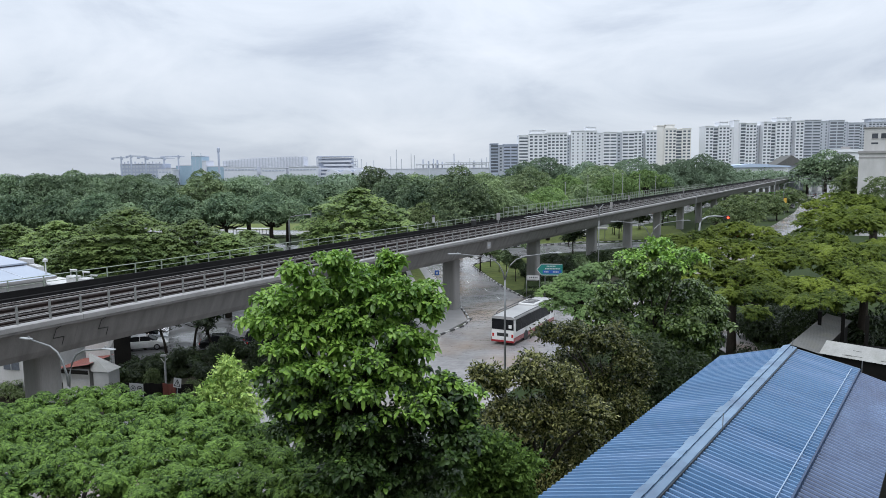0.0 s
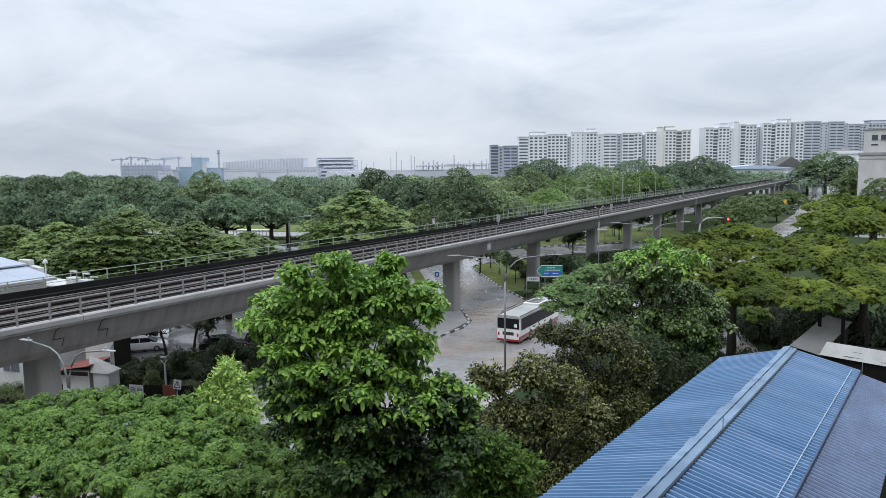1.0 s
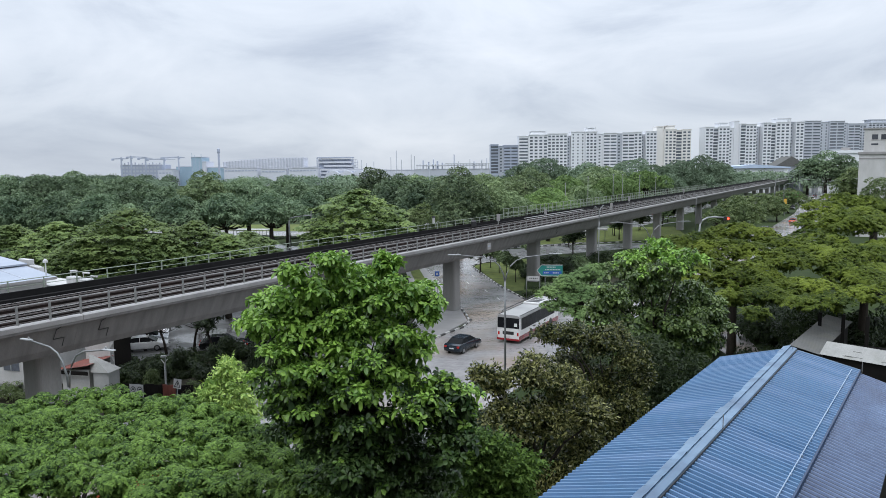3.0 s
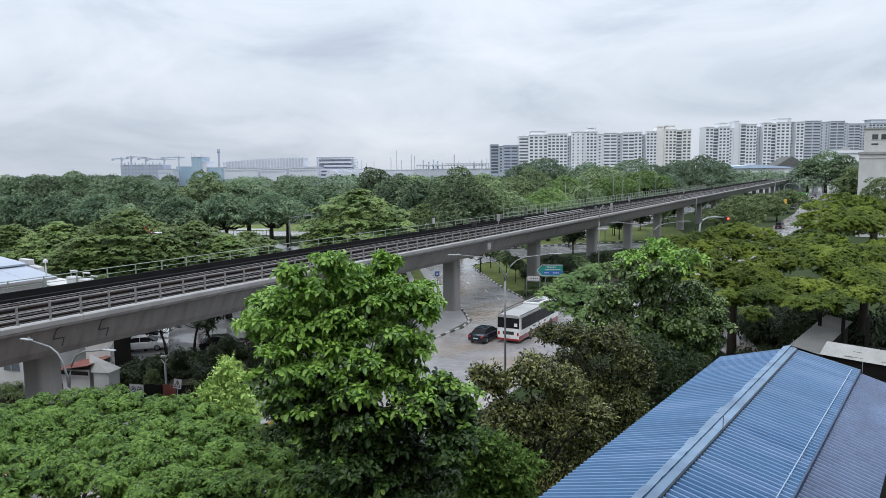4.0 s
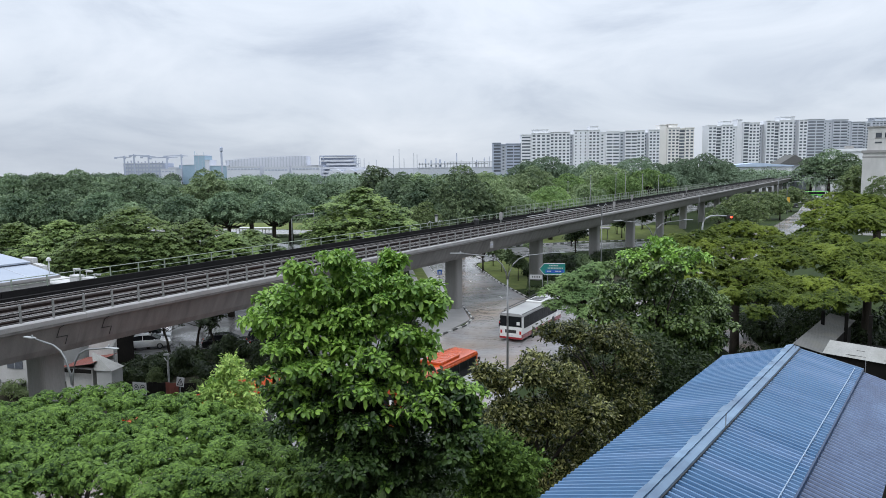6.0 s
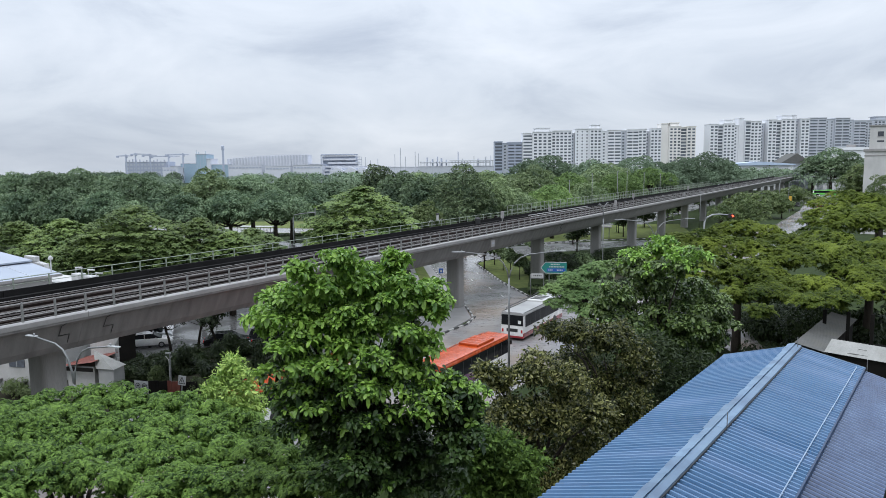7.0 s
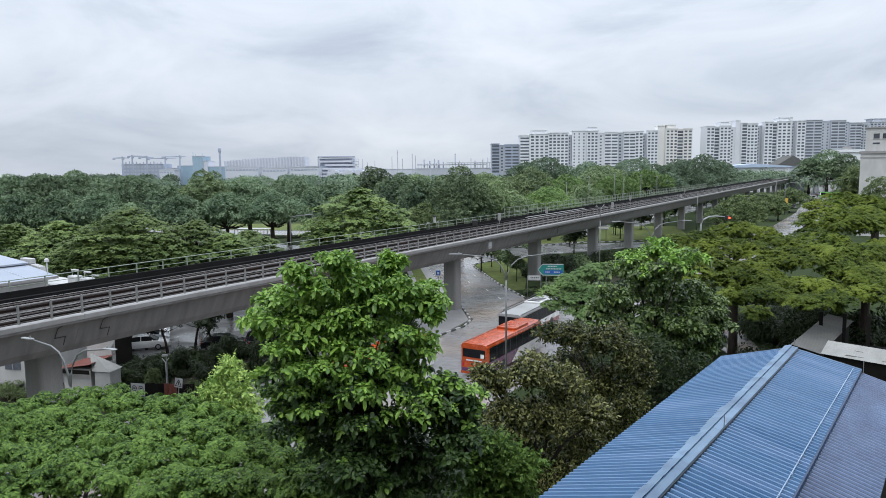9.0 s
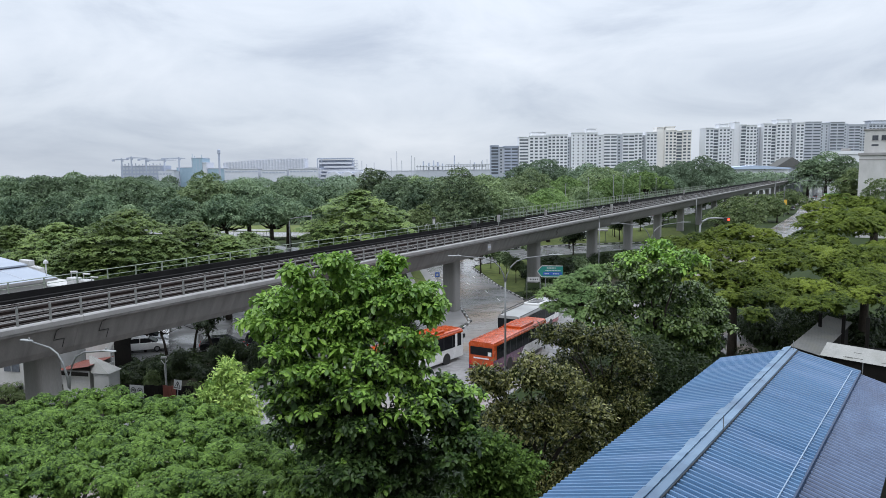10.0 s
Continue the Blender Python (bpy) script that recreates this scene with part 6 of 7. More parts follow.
CARBLACK = paint("black_car_paint", (0.008, 0.009, 0.010), coat=0.45)
CARBLUE = paint("dark_blue_car_paint", (0.007, 0.016, 0.026), coat=0.5)
for dark_paint in (CARBLACK, CARBLUE):
    dark_paint.node_tree.nodes["Principled BSDF"].inputs["Specular IOR Level"].default_value = 0.3
CARRED = paint("red_taxi_paint", (0.55, 0.08, 0.035))
CARWHITE = paint("white_car_paint", (0.72, 0.72, 0.72))
CARSILVER = paint("silver_car_paint", (0.42, 0.43, 0.44))
BUSGREEN = paint("bus_green_paint", (0.10, 0.42, 0.05))

white_bus = bus(line_pose(65.5, -30.9, 0.02, 2.0), "white city bus with a red skirt and dark windows", BUSRED, BUSWHITE, BUSWHITE, BUSROOF, BUSWHITE)
orange_bus = bus(line_pose(40, -28.2, 0.02), "orange city bus with a purple flank and white front half", BUSPURPLE, BUSPURPLE, BUSORANGE, BUSORANGE, BUSORANGE, BUSWHITE)
mixed_bus = bus(line_pose(30, -34, 0.02), "white city bus with an orange-red roof", BUSWHITE, BUSWHITE, BUSWHITE, BUSORANGE, BUSWHITE)
dark_car = car(line_pose(60, -33.7, 0.02), "dark blue saloon car on the wet road", CARBLUE)
red_taxi = car(line_pose(200, -20, 0.02), "red taxi driving away on the wet road", CARRED, name="taxi", category="taxi")
black_van = car(line_pose(195, -20, 0.02), "black people carrier driving away on the wet road", CARBLACK, "van", "van", "van")


# ---- movement ----
def drive(vehicle, rows):
    """Keys a vehicle from rows of seconds, metres along and across, and turn; its wheels roll with the way it covers."""
    root, rollers = vehicle
    walk(root, [(t, line_pose(s, l, 0.02, turn)) for t, s, l, turn in rows])
    for w, x, y, r in rollers:
        turns = []
        for (t0, s0, _, _), (t1, s1, _, _) in zip(rows, rows[1:]):
            n = max(1, math.ceil((s1 - s0) / r / radians(80)))
            n = min(n, max(1, int((t1 - t0) * FPS)))
            turns += [(t0 + (t1 - t0) * k / n, s0 + (s1 - s0) * k / n) for k in range(n)]
        turns.append((rows[-1][0], rows[-1][1]))
        walk(w, [(t, pose(x, y, r, -math.degrees((s - rows[0][1]) / r) % 360)) for t, s in turns])


def motions():
    drive(white_bus, [(0, 64.2, -30.9, 2), (0.35, 65.1, -30.9, 2), (0.7, 65.45, -30.9, 2), (1.2, 65.5, -30.9, 2), (10, 65.5, -30.9, 2)])
    drive(orange_bus, [(0, -14, -30.5, 0), (2.5, 9, -29.5, 0), (4.0, 22, -28.8, 0), (5.2, 32.2, -28.4, 0), (5.7, 36.6, -28.2, 0), (6.8, 43.7, -28.2, 0), (7.5, 47.5, -28.2, 0), (8, 49.7, -28.2, 0),
                       (8.4, 51.1, -28.2, 0), (8.8, 52.3, -28.2, 0), (9.2, 53, -28.2, 0), (9.6, 53.7, -28.2, 0), (10, 54.2, -28.2, 0)])
    drive(mixed_bus, [(0, -30, -42.5, -5), (4, 8, -39.4, -5), (5.7, 23.5, -37.6, -5), (6.8, 31.3, -36.8, -5), (7.8, 36.8, -36.1, -5), (8.5, 39.9, -35.7, -6), (9.0, 42.2, -35.4, -6), (9.3, 43.5, -35.2, -6), (9.7, 45.2, -35.0, -6), (10, 46.7, -34.8, -6)])
    walk(central_tree, [(t, pose(-3.0, 22.0, 0, 0, a, 0)) for t, a in ((0, 0), (1, -0.1), (2.5, -0.3), (4.5, -0.6), (5.5, -0.25), (6.5, 0.05), (7.5, 0.15), (9, 0.05), (10, 0))])
    drive(dark_car, [(0, 39, -33.9, 0), (2.0, 53, -33.9, 0), (2.5, 56, -33.8, 0), (3.1, 59.3, -33.8, 0), (3.8, 62.6, -33.7, 0), (4.6, 66.0, -33.7, 0), (5.0, 67.1, -33.7, 0), (5.7, 69.3, -33.7, 0), (6.8, 71.5, -33.7, 0), (10, 72, -33.7, 0)])
    drive(red_taxi, TAXI)
    drive(black_van, VAN)
    walk(lorry[0], [(0, pose(-118, 227, 0.03, 0, 0, -125)), (4, pose(-84, 203, 0.03, 0, 0, -125)), (6.8, pose(-52, 180, 0.03, 0, 0, -125)), (7.5, pose(-43, 174, 0.03, 0, 0, -124)),
                    (8.6, pose(-32.5, 166.5, 0.03, 0, 0, -124)), (9.4, pose(-26, 162, 0.03, 0, 0, -122)), (10, pose(-20, 158, 0.03, 0, 0, -120))])
    walk(far_bus[0], [(0, line_pose(436, -46, 0.02, -75)), (4.2, line_pose(439, -37, 0.02, -75)), (5.7, line_pose(441, -31, 0.02, -75)), (7.2, line_pose(443, -26, 0.02, -75)),
                      (8.8, line_pose(445, -22, 0.02, -75)), (10, line_pose(446, -19, 0.02, -75))])
    walk(orange_car[0], [(0, line_pose(380, -4, 0.02, -70)), (4.2, line_pose(378, -7, 0.02, -70)), (6, line_pose(378, -6.5, 0.02, -70)), (8.4, line_pose(378, -6, 0.02, -70)), (10, line_pose(378, -2, 0.02, -70))])




# ---- undergrowth and far woods ----
rr = random.Random(5)


def off_road(x, y):
    """True where nothing drives."""
    across = x * math.cos(radians(TURN)) - y * math.sin(radians(TURN))
    return not -43.5 < across < -22.0


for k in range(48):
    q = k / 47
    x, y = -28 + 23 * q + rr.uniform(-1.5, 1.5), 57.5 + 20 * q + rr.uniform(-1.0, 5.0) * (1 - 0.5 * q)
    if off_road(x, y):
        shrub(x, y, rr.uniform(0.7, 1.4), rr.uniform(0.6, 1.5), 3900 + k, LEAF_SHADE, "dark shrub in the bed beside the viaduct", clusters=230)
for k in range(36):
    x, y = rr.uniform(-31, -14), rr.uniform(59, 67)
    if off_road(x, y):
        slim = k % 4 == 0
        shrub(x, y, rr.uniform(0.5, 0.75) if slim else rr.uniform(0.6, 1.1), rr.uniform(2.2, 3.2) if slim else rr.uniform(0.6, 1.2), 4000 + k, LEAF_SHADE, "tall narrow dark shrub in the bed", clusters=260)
for k, (x, y, r, h) in enumerate([(-34.7, 55.0, 1.0, 1.7), (-33.4, 54.6, 0.8, 1.2), (-26.3, 54.5, 0.5, 1.4), (-24.2, 57.2, 0.7, 2.0)]):
    shrub(x, y, r, h, 4060 + k, LEAF_DULL, "leafy bush beside the huts", clusters=240, size=0.16)
for k, (x, y) in enumerate([(-20.3, 55.6), (-17.6, 60.5), (-15.4, 62.4)]):
    shrub(x, y, 0.85, 1.5, 4040 + k, LEAF_DULL, "clipped round bush beside the fence", clusters=260, size=0.14)
for k in range(44):
    shrub(rr.uniform(13.5, 36), rr.uniform(95, 124), rr.uniform(0.8, 1.6), rr.uniform(0.8, 1.8), 940 + k, LEAF_MID if k % 2 else LEAF_SHADE, "green shrub in the planting bed by the junction", size=0.3, clusters=200)
for k in range(26):
    q = rr.uniform(0, 1)
    shrub(11.6 + rr.uniform(0.3, 6.0), 95.5 + 8 * q, rr.uniform(0.6, 1.2), rr.uniform(0.5, 1.3), 1400 + k, LEAF_SHADE if k % 3 else LEAF_DULL, "low shrub in the bed at the kerb", size=0.26, clusters=170)
for k in range(14):
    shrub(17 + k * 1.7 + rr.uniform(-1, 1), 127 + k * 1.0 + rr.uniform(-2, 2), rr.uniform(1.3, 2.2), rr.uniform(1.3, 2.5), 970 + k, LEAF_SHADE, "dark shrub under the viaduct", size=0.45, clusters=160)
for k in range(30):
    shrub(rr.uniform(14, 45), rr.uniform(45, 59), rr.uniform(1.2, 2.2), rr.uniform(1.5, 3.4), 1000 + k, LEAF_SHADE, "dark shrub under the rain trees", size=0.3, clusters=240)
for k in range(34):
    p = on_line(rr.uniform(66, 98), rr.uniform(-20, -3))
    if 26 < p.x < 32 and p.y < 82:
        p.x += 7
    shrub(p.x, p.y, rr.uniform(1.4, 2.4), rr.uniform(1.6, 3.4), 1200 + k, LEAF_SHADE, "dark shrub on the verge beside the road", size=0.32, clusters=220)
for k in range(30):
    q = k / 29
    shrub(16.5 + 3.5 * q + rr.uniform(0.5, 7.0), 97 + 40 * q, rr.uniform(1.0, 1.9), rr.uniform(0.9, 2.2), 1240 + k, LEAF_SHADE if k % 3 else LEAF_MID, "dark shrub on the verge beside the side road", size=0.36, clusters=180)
# tall shrubs added in shade-dark leaf to fill the blackness under the canopies
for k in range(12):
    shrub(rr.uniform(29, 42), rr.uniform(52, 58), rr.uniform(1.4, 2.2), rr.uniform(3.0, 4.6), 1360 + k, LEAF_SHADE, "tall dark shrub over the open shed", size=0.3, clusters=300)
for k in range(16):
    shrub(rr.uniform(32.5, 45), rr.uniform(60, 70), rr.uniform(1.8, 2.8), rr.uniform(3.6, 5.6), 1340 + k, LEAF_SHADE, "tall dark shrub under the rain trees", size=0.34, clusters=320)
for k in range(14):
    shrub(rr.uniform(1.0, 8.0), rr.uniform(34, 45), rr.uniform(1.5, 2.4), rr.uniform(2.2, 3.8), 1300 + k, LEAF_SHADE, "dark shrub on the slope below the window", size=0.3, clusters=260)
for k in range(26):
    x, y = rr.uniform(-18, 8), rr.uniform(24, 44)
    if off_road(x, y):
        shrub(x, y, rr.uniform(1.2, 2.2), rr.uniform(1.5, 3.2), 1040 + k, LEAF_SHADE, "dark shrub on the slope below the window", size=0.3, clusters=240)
for k in range(34):
    x = -64 + k * 0.98
    shrub(x, 186.5 + 0.12 * (x + 48) + rr.uniform(-0.4, 0.4), rr.uniform(0.8, 1.1), rr.uniform(0.7, 1.0), 1440 + k, LEAF_SHADE, "low clipped hedge bush along the far road", size=0.3, clusters=90)
for k in range(24):
    p = on_line(98 + k * 9 + rr.uniform(-3, 3), -36 + rr.uniform(-1.5, 1.5) + (k * 0.35 if k > 6 else 0))
    shrub(p.x, p.y, rr.uniform(1.2, 2.4), rr.uniform(1.2, 2.6), 1080 + k, LEAF_MID, "shrub on the verge between road and viaduct", size=0.45, clusters=150)
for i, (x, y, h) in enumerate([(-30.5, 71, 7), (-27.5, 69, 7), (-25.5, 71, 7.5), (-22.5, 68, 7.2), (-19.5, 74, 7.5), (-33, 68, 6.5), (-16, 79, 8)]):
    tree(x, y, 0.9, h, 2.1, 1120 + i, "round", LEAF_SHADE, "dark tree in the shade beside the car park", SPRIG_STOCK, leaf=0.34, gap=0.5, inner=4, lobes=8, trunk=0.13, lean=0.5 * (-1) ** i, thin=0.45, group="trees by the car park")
for i, (x, y, h) in enumerate([(8.6, 128, 4.2), (9.6, 121, 4.0), (10.4, 116, 4.4), (9.0, 134, 4.6), (11.4, 111, 4.2)]):
    tree(x, y, 1.6, h, 1.3, 1140 + i, "round", LEAF_MID, "young tree planted on the grass verge", TUFT_STOCK, leaf=0.5, gap=0.55, inner=6, lobes=6, trunk=0.07, group="young verge trees")

for k in range(15):
    p = on_line(112 + k * 15 + rr.uniform(-4, 4), rr.uniform(-58, -51))
    tree(p.x, p.y, 1.4, rr.uniform(5.4, 6.8), rr.uniform(2.2, 3.4), 1160 + k, "round", LEAF_MID if k % 2 else LEAF_SHADE, "low leafy tree behind the viaduct piers", TUFT_STOCK, boss_flat=0.7, leaf=0.0048 * p.y, gap=0.006 * p.y, inner=6,
         trunk=0.14, lobes=8, group="low trees behind the piers")


def far_woods(seed, y, x0, x1, height, material, n):
    rng = np.random.default_rng(seed)
    xs = np.linspace(x0, x1, n)
    rows = np.stack([xs + rng.uniform(-6, 6, n), y + rng.uniform(-25, 25, n), rng.uniform(0.45, 0.62, n) * height, rng.uniform(9, 16, n), rng.uniform(9, 16, n), rng.uniform(0.32, 0.5, n) * height], axis=1)
    v, f = leaf_cloud(rng, rows, n * 95, 9, 0.0034 * y, 0.006 * y, 0.5, 0.7, low=-0.3, small=True)
    ob = new("far_woods", raw_mesh("far_woods", v, f, material))
    return tagged(ob, "belt of hazy green woods near the skyline", "woods", kind="stuff")


far_woods(31, 330, -330, 110, 11.0, LEAF_FAR, 44)
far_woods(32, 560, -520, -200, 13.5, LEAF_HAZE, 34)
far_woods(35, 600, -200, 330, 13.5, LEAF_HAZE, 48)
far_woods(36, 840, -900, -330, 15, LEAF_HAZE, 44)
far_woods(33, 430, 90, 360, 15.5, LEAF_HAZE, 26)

# ---- sheds behind the blue roof ----
old_shed = thing("shed", pose(25.57, 47.45, 0, 0, 0, -48.3), "low shed with a pale weathered sheet roof", "shed", "sheds behind the blue roof")
sheet = corrugated(0, 5.2, 1.25, 5.9, -9.2, 0, 0.2, 0.010)
bmesh.ops.rotate(sheet, cent=(0, 0, 0), matrix=Matrix.Rotation(radians(90), 3, "Z"), verts=sheet.verts)
part("roof_sheet", sheet, (OLDROOF, OLDROOF), old_shed, "pale stained roof sheets")
lap_rng = random.Random(4)
for k in range(14):
    xa, q = lap_rng.uniform(0.3, 7.5), lap_rng.uniform(0.1, 0.95)
    part("split", box(xa, xa + lap_rng.uniform(0.3, 1.1), 1.25 * q, 1.25 * q + 0.02, 5.2 + 0.7 * q + 0.012, 5.2 + 0.7 * q + 0.03), GREYROOF, old_shed, "dark split along a lap" if k == 0 else "")
part("wall", box(0.2, 9.0, 0.2, 1.2, 0, 5.15), DARKSHED, old_shed)
grey_shed = thing("shed", pose(25.53, 47.3, 0, 0, 0, -38.4), "dark shed with a stained grey sheet roof", "shed", "sheds behind the blue roof")
part("roof_sheet", corrugated(0.0, 5.2, -1.9, 5.6, 0, 12.6, 0.3, 0.012), (GREYROOF, GREYROOF), grey_shed, "stained grey roof sheets")
part("wall", box(-1.7, -0.2, 0.2, 12.4, 0, 5.15), DARKSHED, grey_shed)
dark_shed = thing("shed", pose(33.5, 52, 0, 0, 0, -35), "dark open shed under the trees", "shed", "sheds behind the blue roof")
part("wall", box(-5, 6, 0, 6, 0, 3.0), DARKSHED, dark_shed)
for k in range(7):
    part("post", box(-5 + k * 1.6, -4.75 + k * 1.6, -0.3, -0.1, 0, 6.6), DARKSHED, dark_shed)

# ---- white building at the right ----
annex = thing("building", pose(105.6, 180, 0, 0, 0, -33), "white rendered building with small square windows", "building")
part("lower_wall", box(-0.8, 40, -1.0, 20, 0, 20.6), WHITEWALL, annex)
part("ledge", box(-1.1, 40, -1.3, 20.5, 20.6, 21.2), COPING, annex, "grey concrete ledge")
part("parapet", box(-0.25, 40, -0.25, 19.2, 26.802, 27.1), COPING, annex)
part("upper_wall", box(0, 40, 0, 19, 21.2, 26.8), WHITEWALL, annex)
part("lower_wall_band", box(-0.86, 40, -1.06, -1.0, 19.4, 19.7), COPING, annex)
for k in range(6):
    win = part("window", box(1.7 + k * 1.95, 3.0 + k * 1.95, -0.03, 0.05, 24.3, 25.5), WINDOW, annex, "small dark square window")
    part("window_sill", box(1.6 + k * 1.95, 3.1 + k * 1.95, -0.12, 0.0, 24.14, 24.26), COPING, win)
    if k % 2 == 0:
        part("window", box(1.6 + k * 1.95, 3.1 + k * 1.95, -0.05, 0.05, 22.9, 23.3), WINDOW, annex, "low dark window slit")
for k in range(4):
    part("door_panel", box(1.5 + k * 3.6, 1.9 + k * 3.6, -1.08, -1.0, 8, 12), GREYROOF, annex)

wing = thing("building", pose(247.5, 462, 0, 0, 0, -20), "low white building behind the dark tree", "building")
part("wall", box(0, 20, 0, 12, 0, 25.6), FARWALL, wing)
part("roof", box(-0.8, 20.8, -0.8, 12.8, 25.6, 27.4), FARWALL, wing, "pale flat roof")
part("roof_unit", box(9, 14, 3, 7, 27.4, 29.2, bevel=0.2), COPING, wing)

# ---- building with pale roofs at the left ----
SIGNWHITE = surface("sign_white", (0.42, 0.42, 0.415), (0.52, 0.52, 0.51), rough=0.5, scale=2, fine=20, bump=0.0)
PALEROOF = surface("pale_roof_sheet", (0.25, 0.285, 0.345), (0.33, 0.365, 0.425), rough=0.5, scale=0.5, fine=6, bump=0.1, stains=0.25, stain_colour=(0.3, 0.32, 0.35))
depot = thing("building", line_pose(0, 0), "low building with shallow pale sheet roofs and vent ducts", "building")
part("wall", box(-84, -63.9, 16, 37.0, 0, 8.3), WHITEWALL, depot)
part("upper_wall", box(-84, -69.2, 16, 37.3, 8.3, 8.95), WHITEWALL, depot)
part("roof", prism([(-63.2, 8.45), (-63.2, 8.55), (-69.3, 9.42), (-69.3, 9.32)], 12, 37.6), PALEROOF, depot, "pale sheet roof")
part("roof", prism([(-68.0, 9.36), (-68.0, 9.5), (-76.0, 10.25), (-84.0, 9.5), (-84.0, 9.36), (-76.0, 10.1)], 12, 37.65), PALEROOF, depot, "pale upper sheet roof")
for k in range(9):
    part("seam", prism([(-63.2, 8.552), (-63.2, 8.585), (-67.9, 9.255), (-67.9, 9.225)], 15.0 + k * 2.5, 15.05 + k * 2.5), FARGREY, depot, "raised roof seam" if k == 0 else "")
part("eave_trim", box(-63.26, -63.16, 12, 37.6, 8.33, 8.56), COPING, depot)


def vent_duct(x, y, z, reach):
    """A fat square duct that rises and bends over."""
    duct = box(x - 0.28, x + 0.28, y - 0.3, y + 0.3, z - 0.6, z + 0.75, bevel=0.05)
    box(x - 0.28, x + reach, y - 0.28, y + 0.28, z + 0.45, z + 0.98, duct, bevel=0.06)
    part("vent_duct", duct, SIGNWHITE, depot, "fat pale bent vent duct")


vent_duct(-71.5, 39.2, 8.6, 1.5)
for k in range(4):
    vent_duct(-70.4 + k * 0.95, 39.3 - k * 0.25, 8.1, 0.3)
part("plant_deck", box(-70.5, -57.5, 37.7, 41.0, 5.0, 7.6), WHITEWALL, depot, "white plant deck wall")
# solid near-black block stands in for the shade of an open undercroft
part("undercroft", box(-70.3, -57.7, 37.9, 40.8, 0, 5.0), DARKSHED, depot, "near-black block for the shade in the undercroft below the plant deck")
for k, (x, y) in enumerate([(-61.6, 38.2), (-60.2, 38.5), (-58.6, 38.2)]):
    part("roof_unit", box(x - 0.55, x + 0.55, y - 0.4, y + 0.4, 7.6, 8.6 - 0.15 * k, bevel=0.06), SIGNWHITE, depot, "pale roof unit")
    part("unit_pipe", tube([(x - 0.4, y, 8.4 - 0.15 * k), (x - 0.4, y, 9.1 - 0.15 * k), (x + 0.5, y, 9.15 - 0.15 * k)], 0.09, 8), SIGNWHITE, depot, "bent white pipe")
part("vent_pole", tube([(-64.2, 37.2, 8.4), (-64.2, 37.2, 9.9)], 0.06, 8), SIGNWHITE, depot)
part("vent_cap", tube([(-64.2, 37.2, 9.85), (-64.2, 37.2, 10.05), (-64.2, 37.2, 10.2)], [0.22, 0.2, 0.05], 10), SIGNWHITE, depot)

# ---- huts and signs by the left pier ----
office = thing("building", pose(-41.0, 57.5, 0, 0, 0, -14), "small white building with sliding windows", "building")
part("wall", box(-8, 7.6, 0, 7, 0, 5.0), WHITEWALL, office)
part("parapet", box(-8.1, 7.7, -0.1, 7.1, 5.0, 5.4), COPING, office)
for k in range(3):
    win = part("window", box(5.6 - k * 2.5, 7.1 - k * 2.5, -0.06, 0.04, 2.2, 2.85), WINDOW, office, "dark sliding window")
    part("window_frame", box(6.31 - k * 2.5, 6.39 - k * 2.5, -0.09, -0.05, 2.2, 2.85), SHADE, win)
    part("awning", box(5.4 - k * 2.5, 7.3 - k * 2.5, -0.6, 0.0, 1.1, 1.2), COPING, office)
hut = thing("hut", pose(-29.3, 55.2, 0, 0, 0, -12), "small hut with a red sheet roof and a grey lean-to", "hut")
part("wall", box(-1.6, 0.9, 0.4, 3.4, 0, 2.3), WHITEWALL, hut)
part("back_wall", box(-1.6, 0.75, 3.2, 3.7, 0, 4.6), WHITEWALL, hut, "taller pale panel wall")
part("roof", corrugated(-1.9, 2.3, 1.1, 2.8, 0.0, 3.0, 0.25, 0.03), (REDROOF, REDROOF), hut, "red sheet roof")
# solid dark strip in place of the shaded gap below the red roof
part("eave_shade", box(-1.9, 1.1, -0.03, 0.0, 2.0, 2.32), DARKSHED, hut, "dark strip for the shaded gap under the eave")
part("lean_to_wall", box(1.25, 2.65, 0.4, 1.7, 0, 2.19), SIGNWHITE, hut, "pale panel wall of the lean-to")
hip = bmesh.new()
foot = [hip.verts.new(p) for p in ((1.15, 0.25, 2.2), (2.75, 0.25, 2.2), (2.75, 1.85, 2.2), (1.15, 1.85, 2.2))]
peak = [hip.verts.new(p) for p in ((0.2, 1.3, 3.4), (0.42, 1.3, 3.34))]
for f in ((foot[0], foot[1], peak[1], peak[0]), (foot[1], foot[2], peak[1]), (foot[2], foot[3], peak[0], peak[1]), (foot[3], foot[0], peak[0]), (foot[3], foot[2], foot[1], foot[0])):
    hip.faces.new(f)
bmesh.ops.recalc_face_normals(hip, faces=list(hip.faces))
part("lean_to_roof", hip, OLDROOF, hut, "weathered pale lean-to roof")
fence = thing("fence", pose(-26.4, 55.6, 0, 0, 0, -6), "dark board fence along the bed", "fence")
for k in range(18):
    part("board", box(k * 0.36, k * 0.36 + 0.34, 0, 0.04, 0, 1.12 + 0.03 * (k % 3)), REDROOF if k in (11, 12, 13) else DARKSHED, fence, "faded red board" if k == 11 else "")
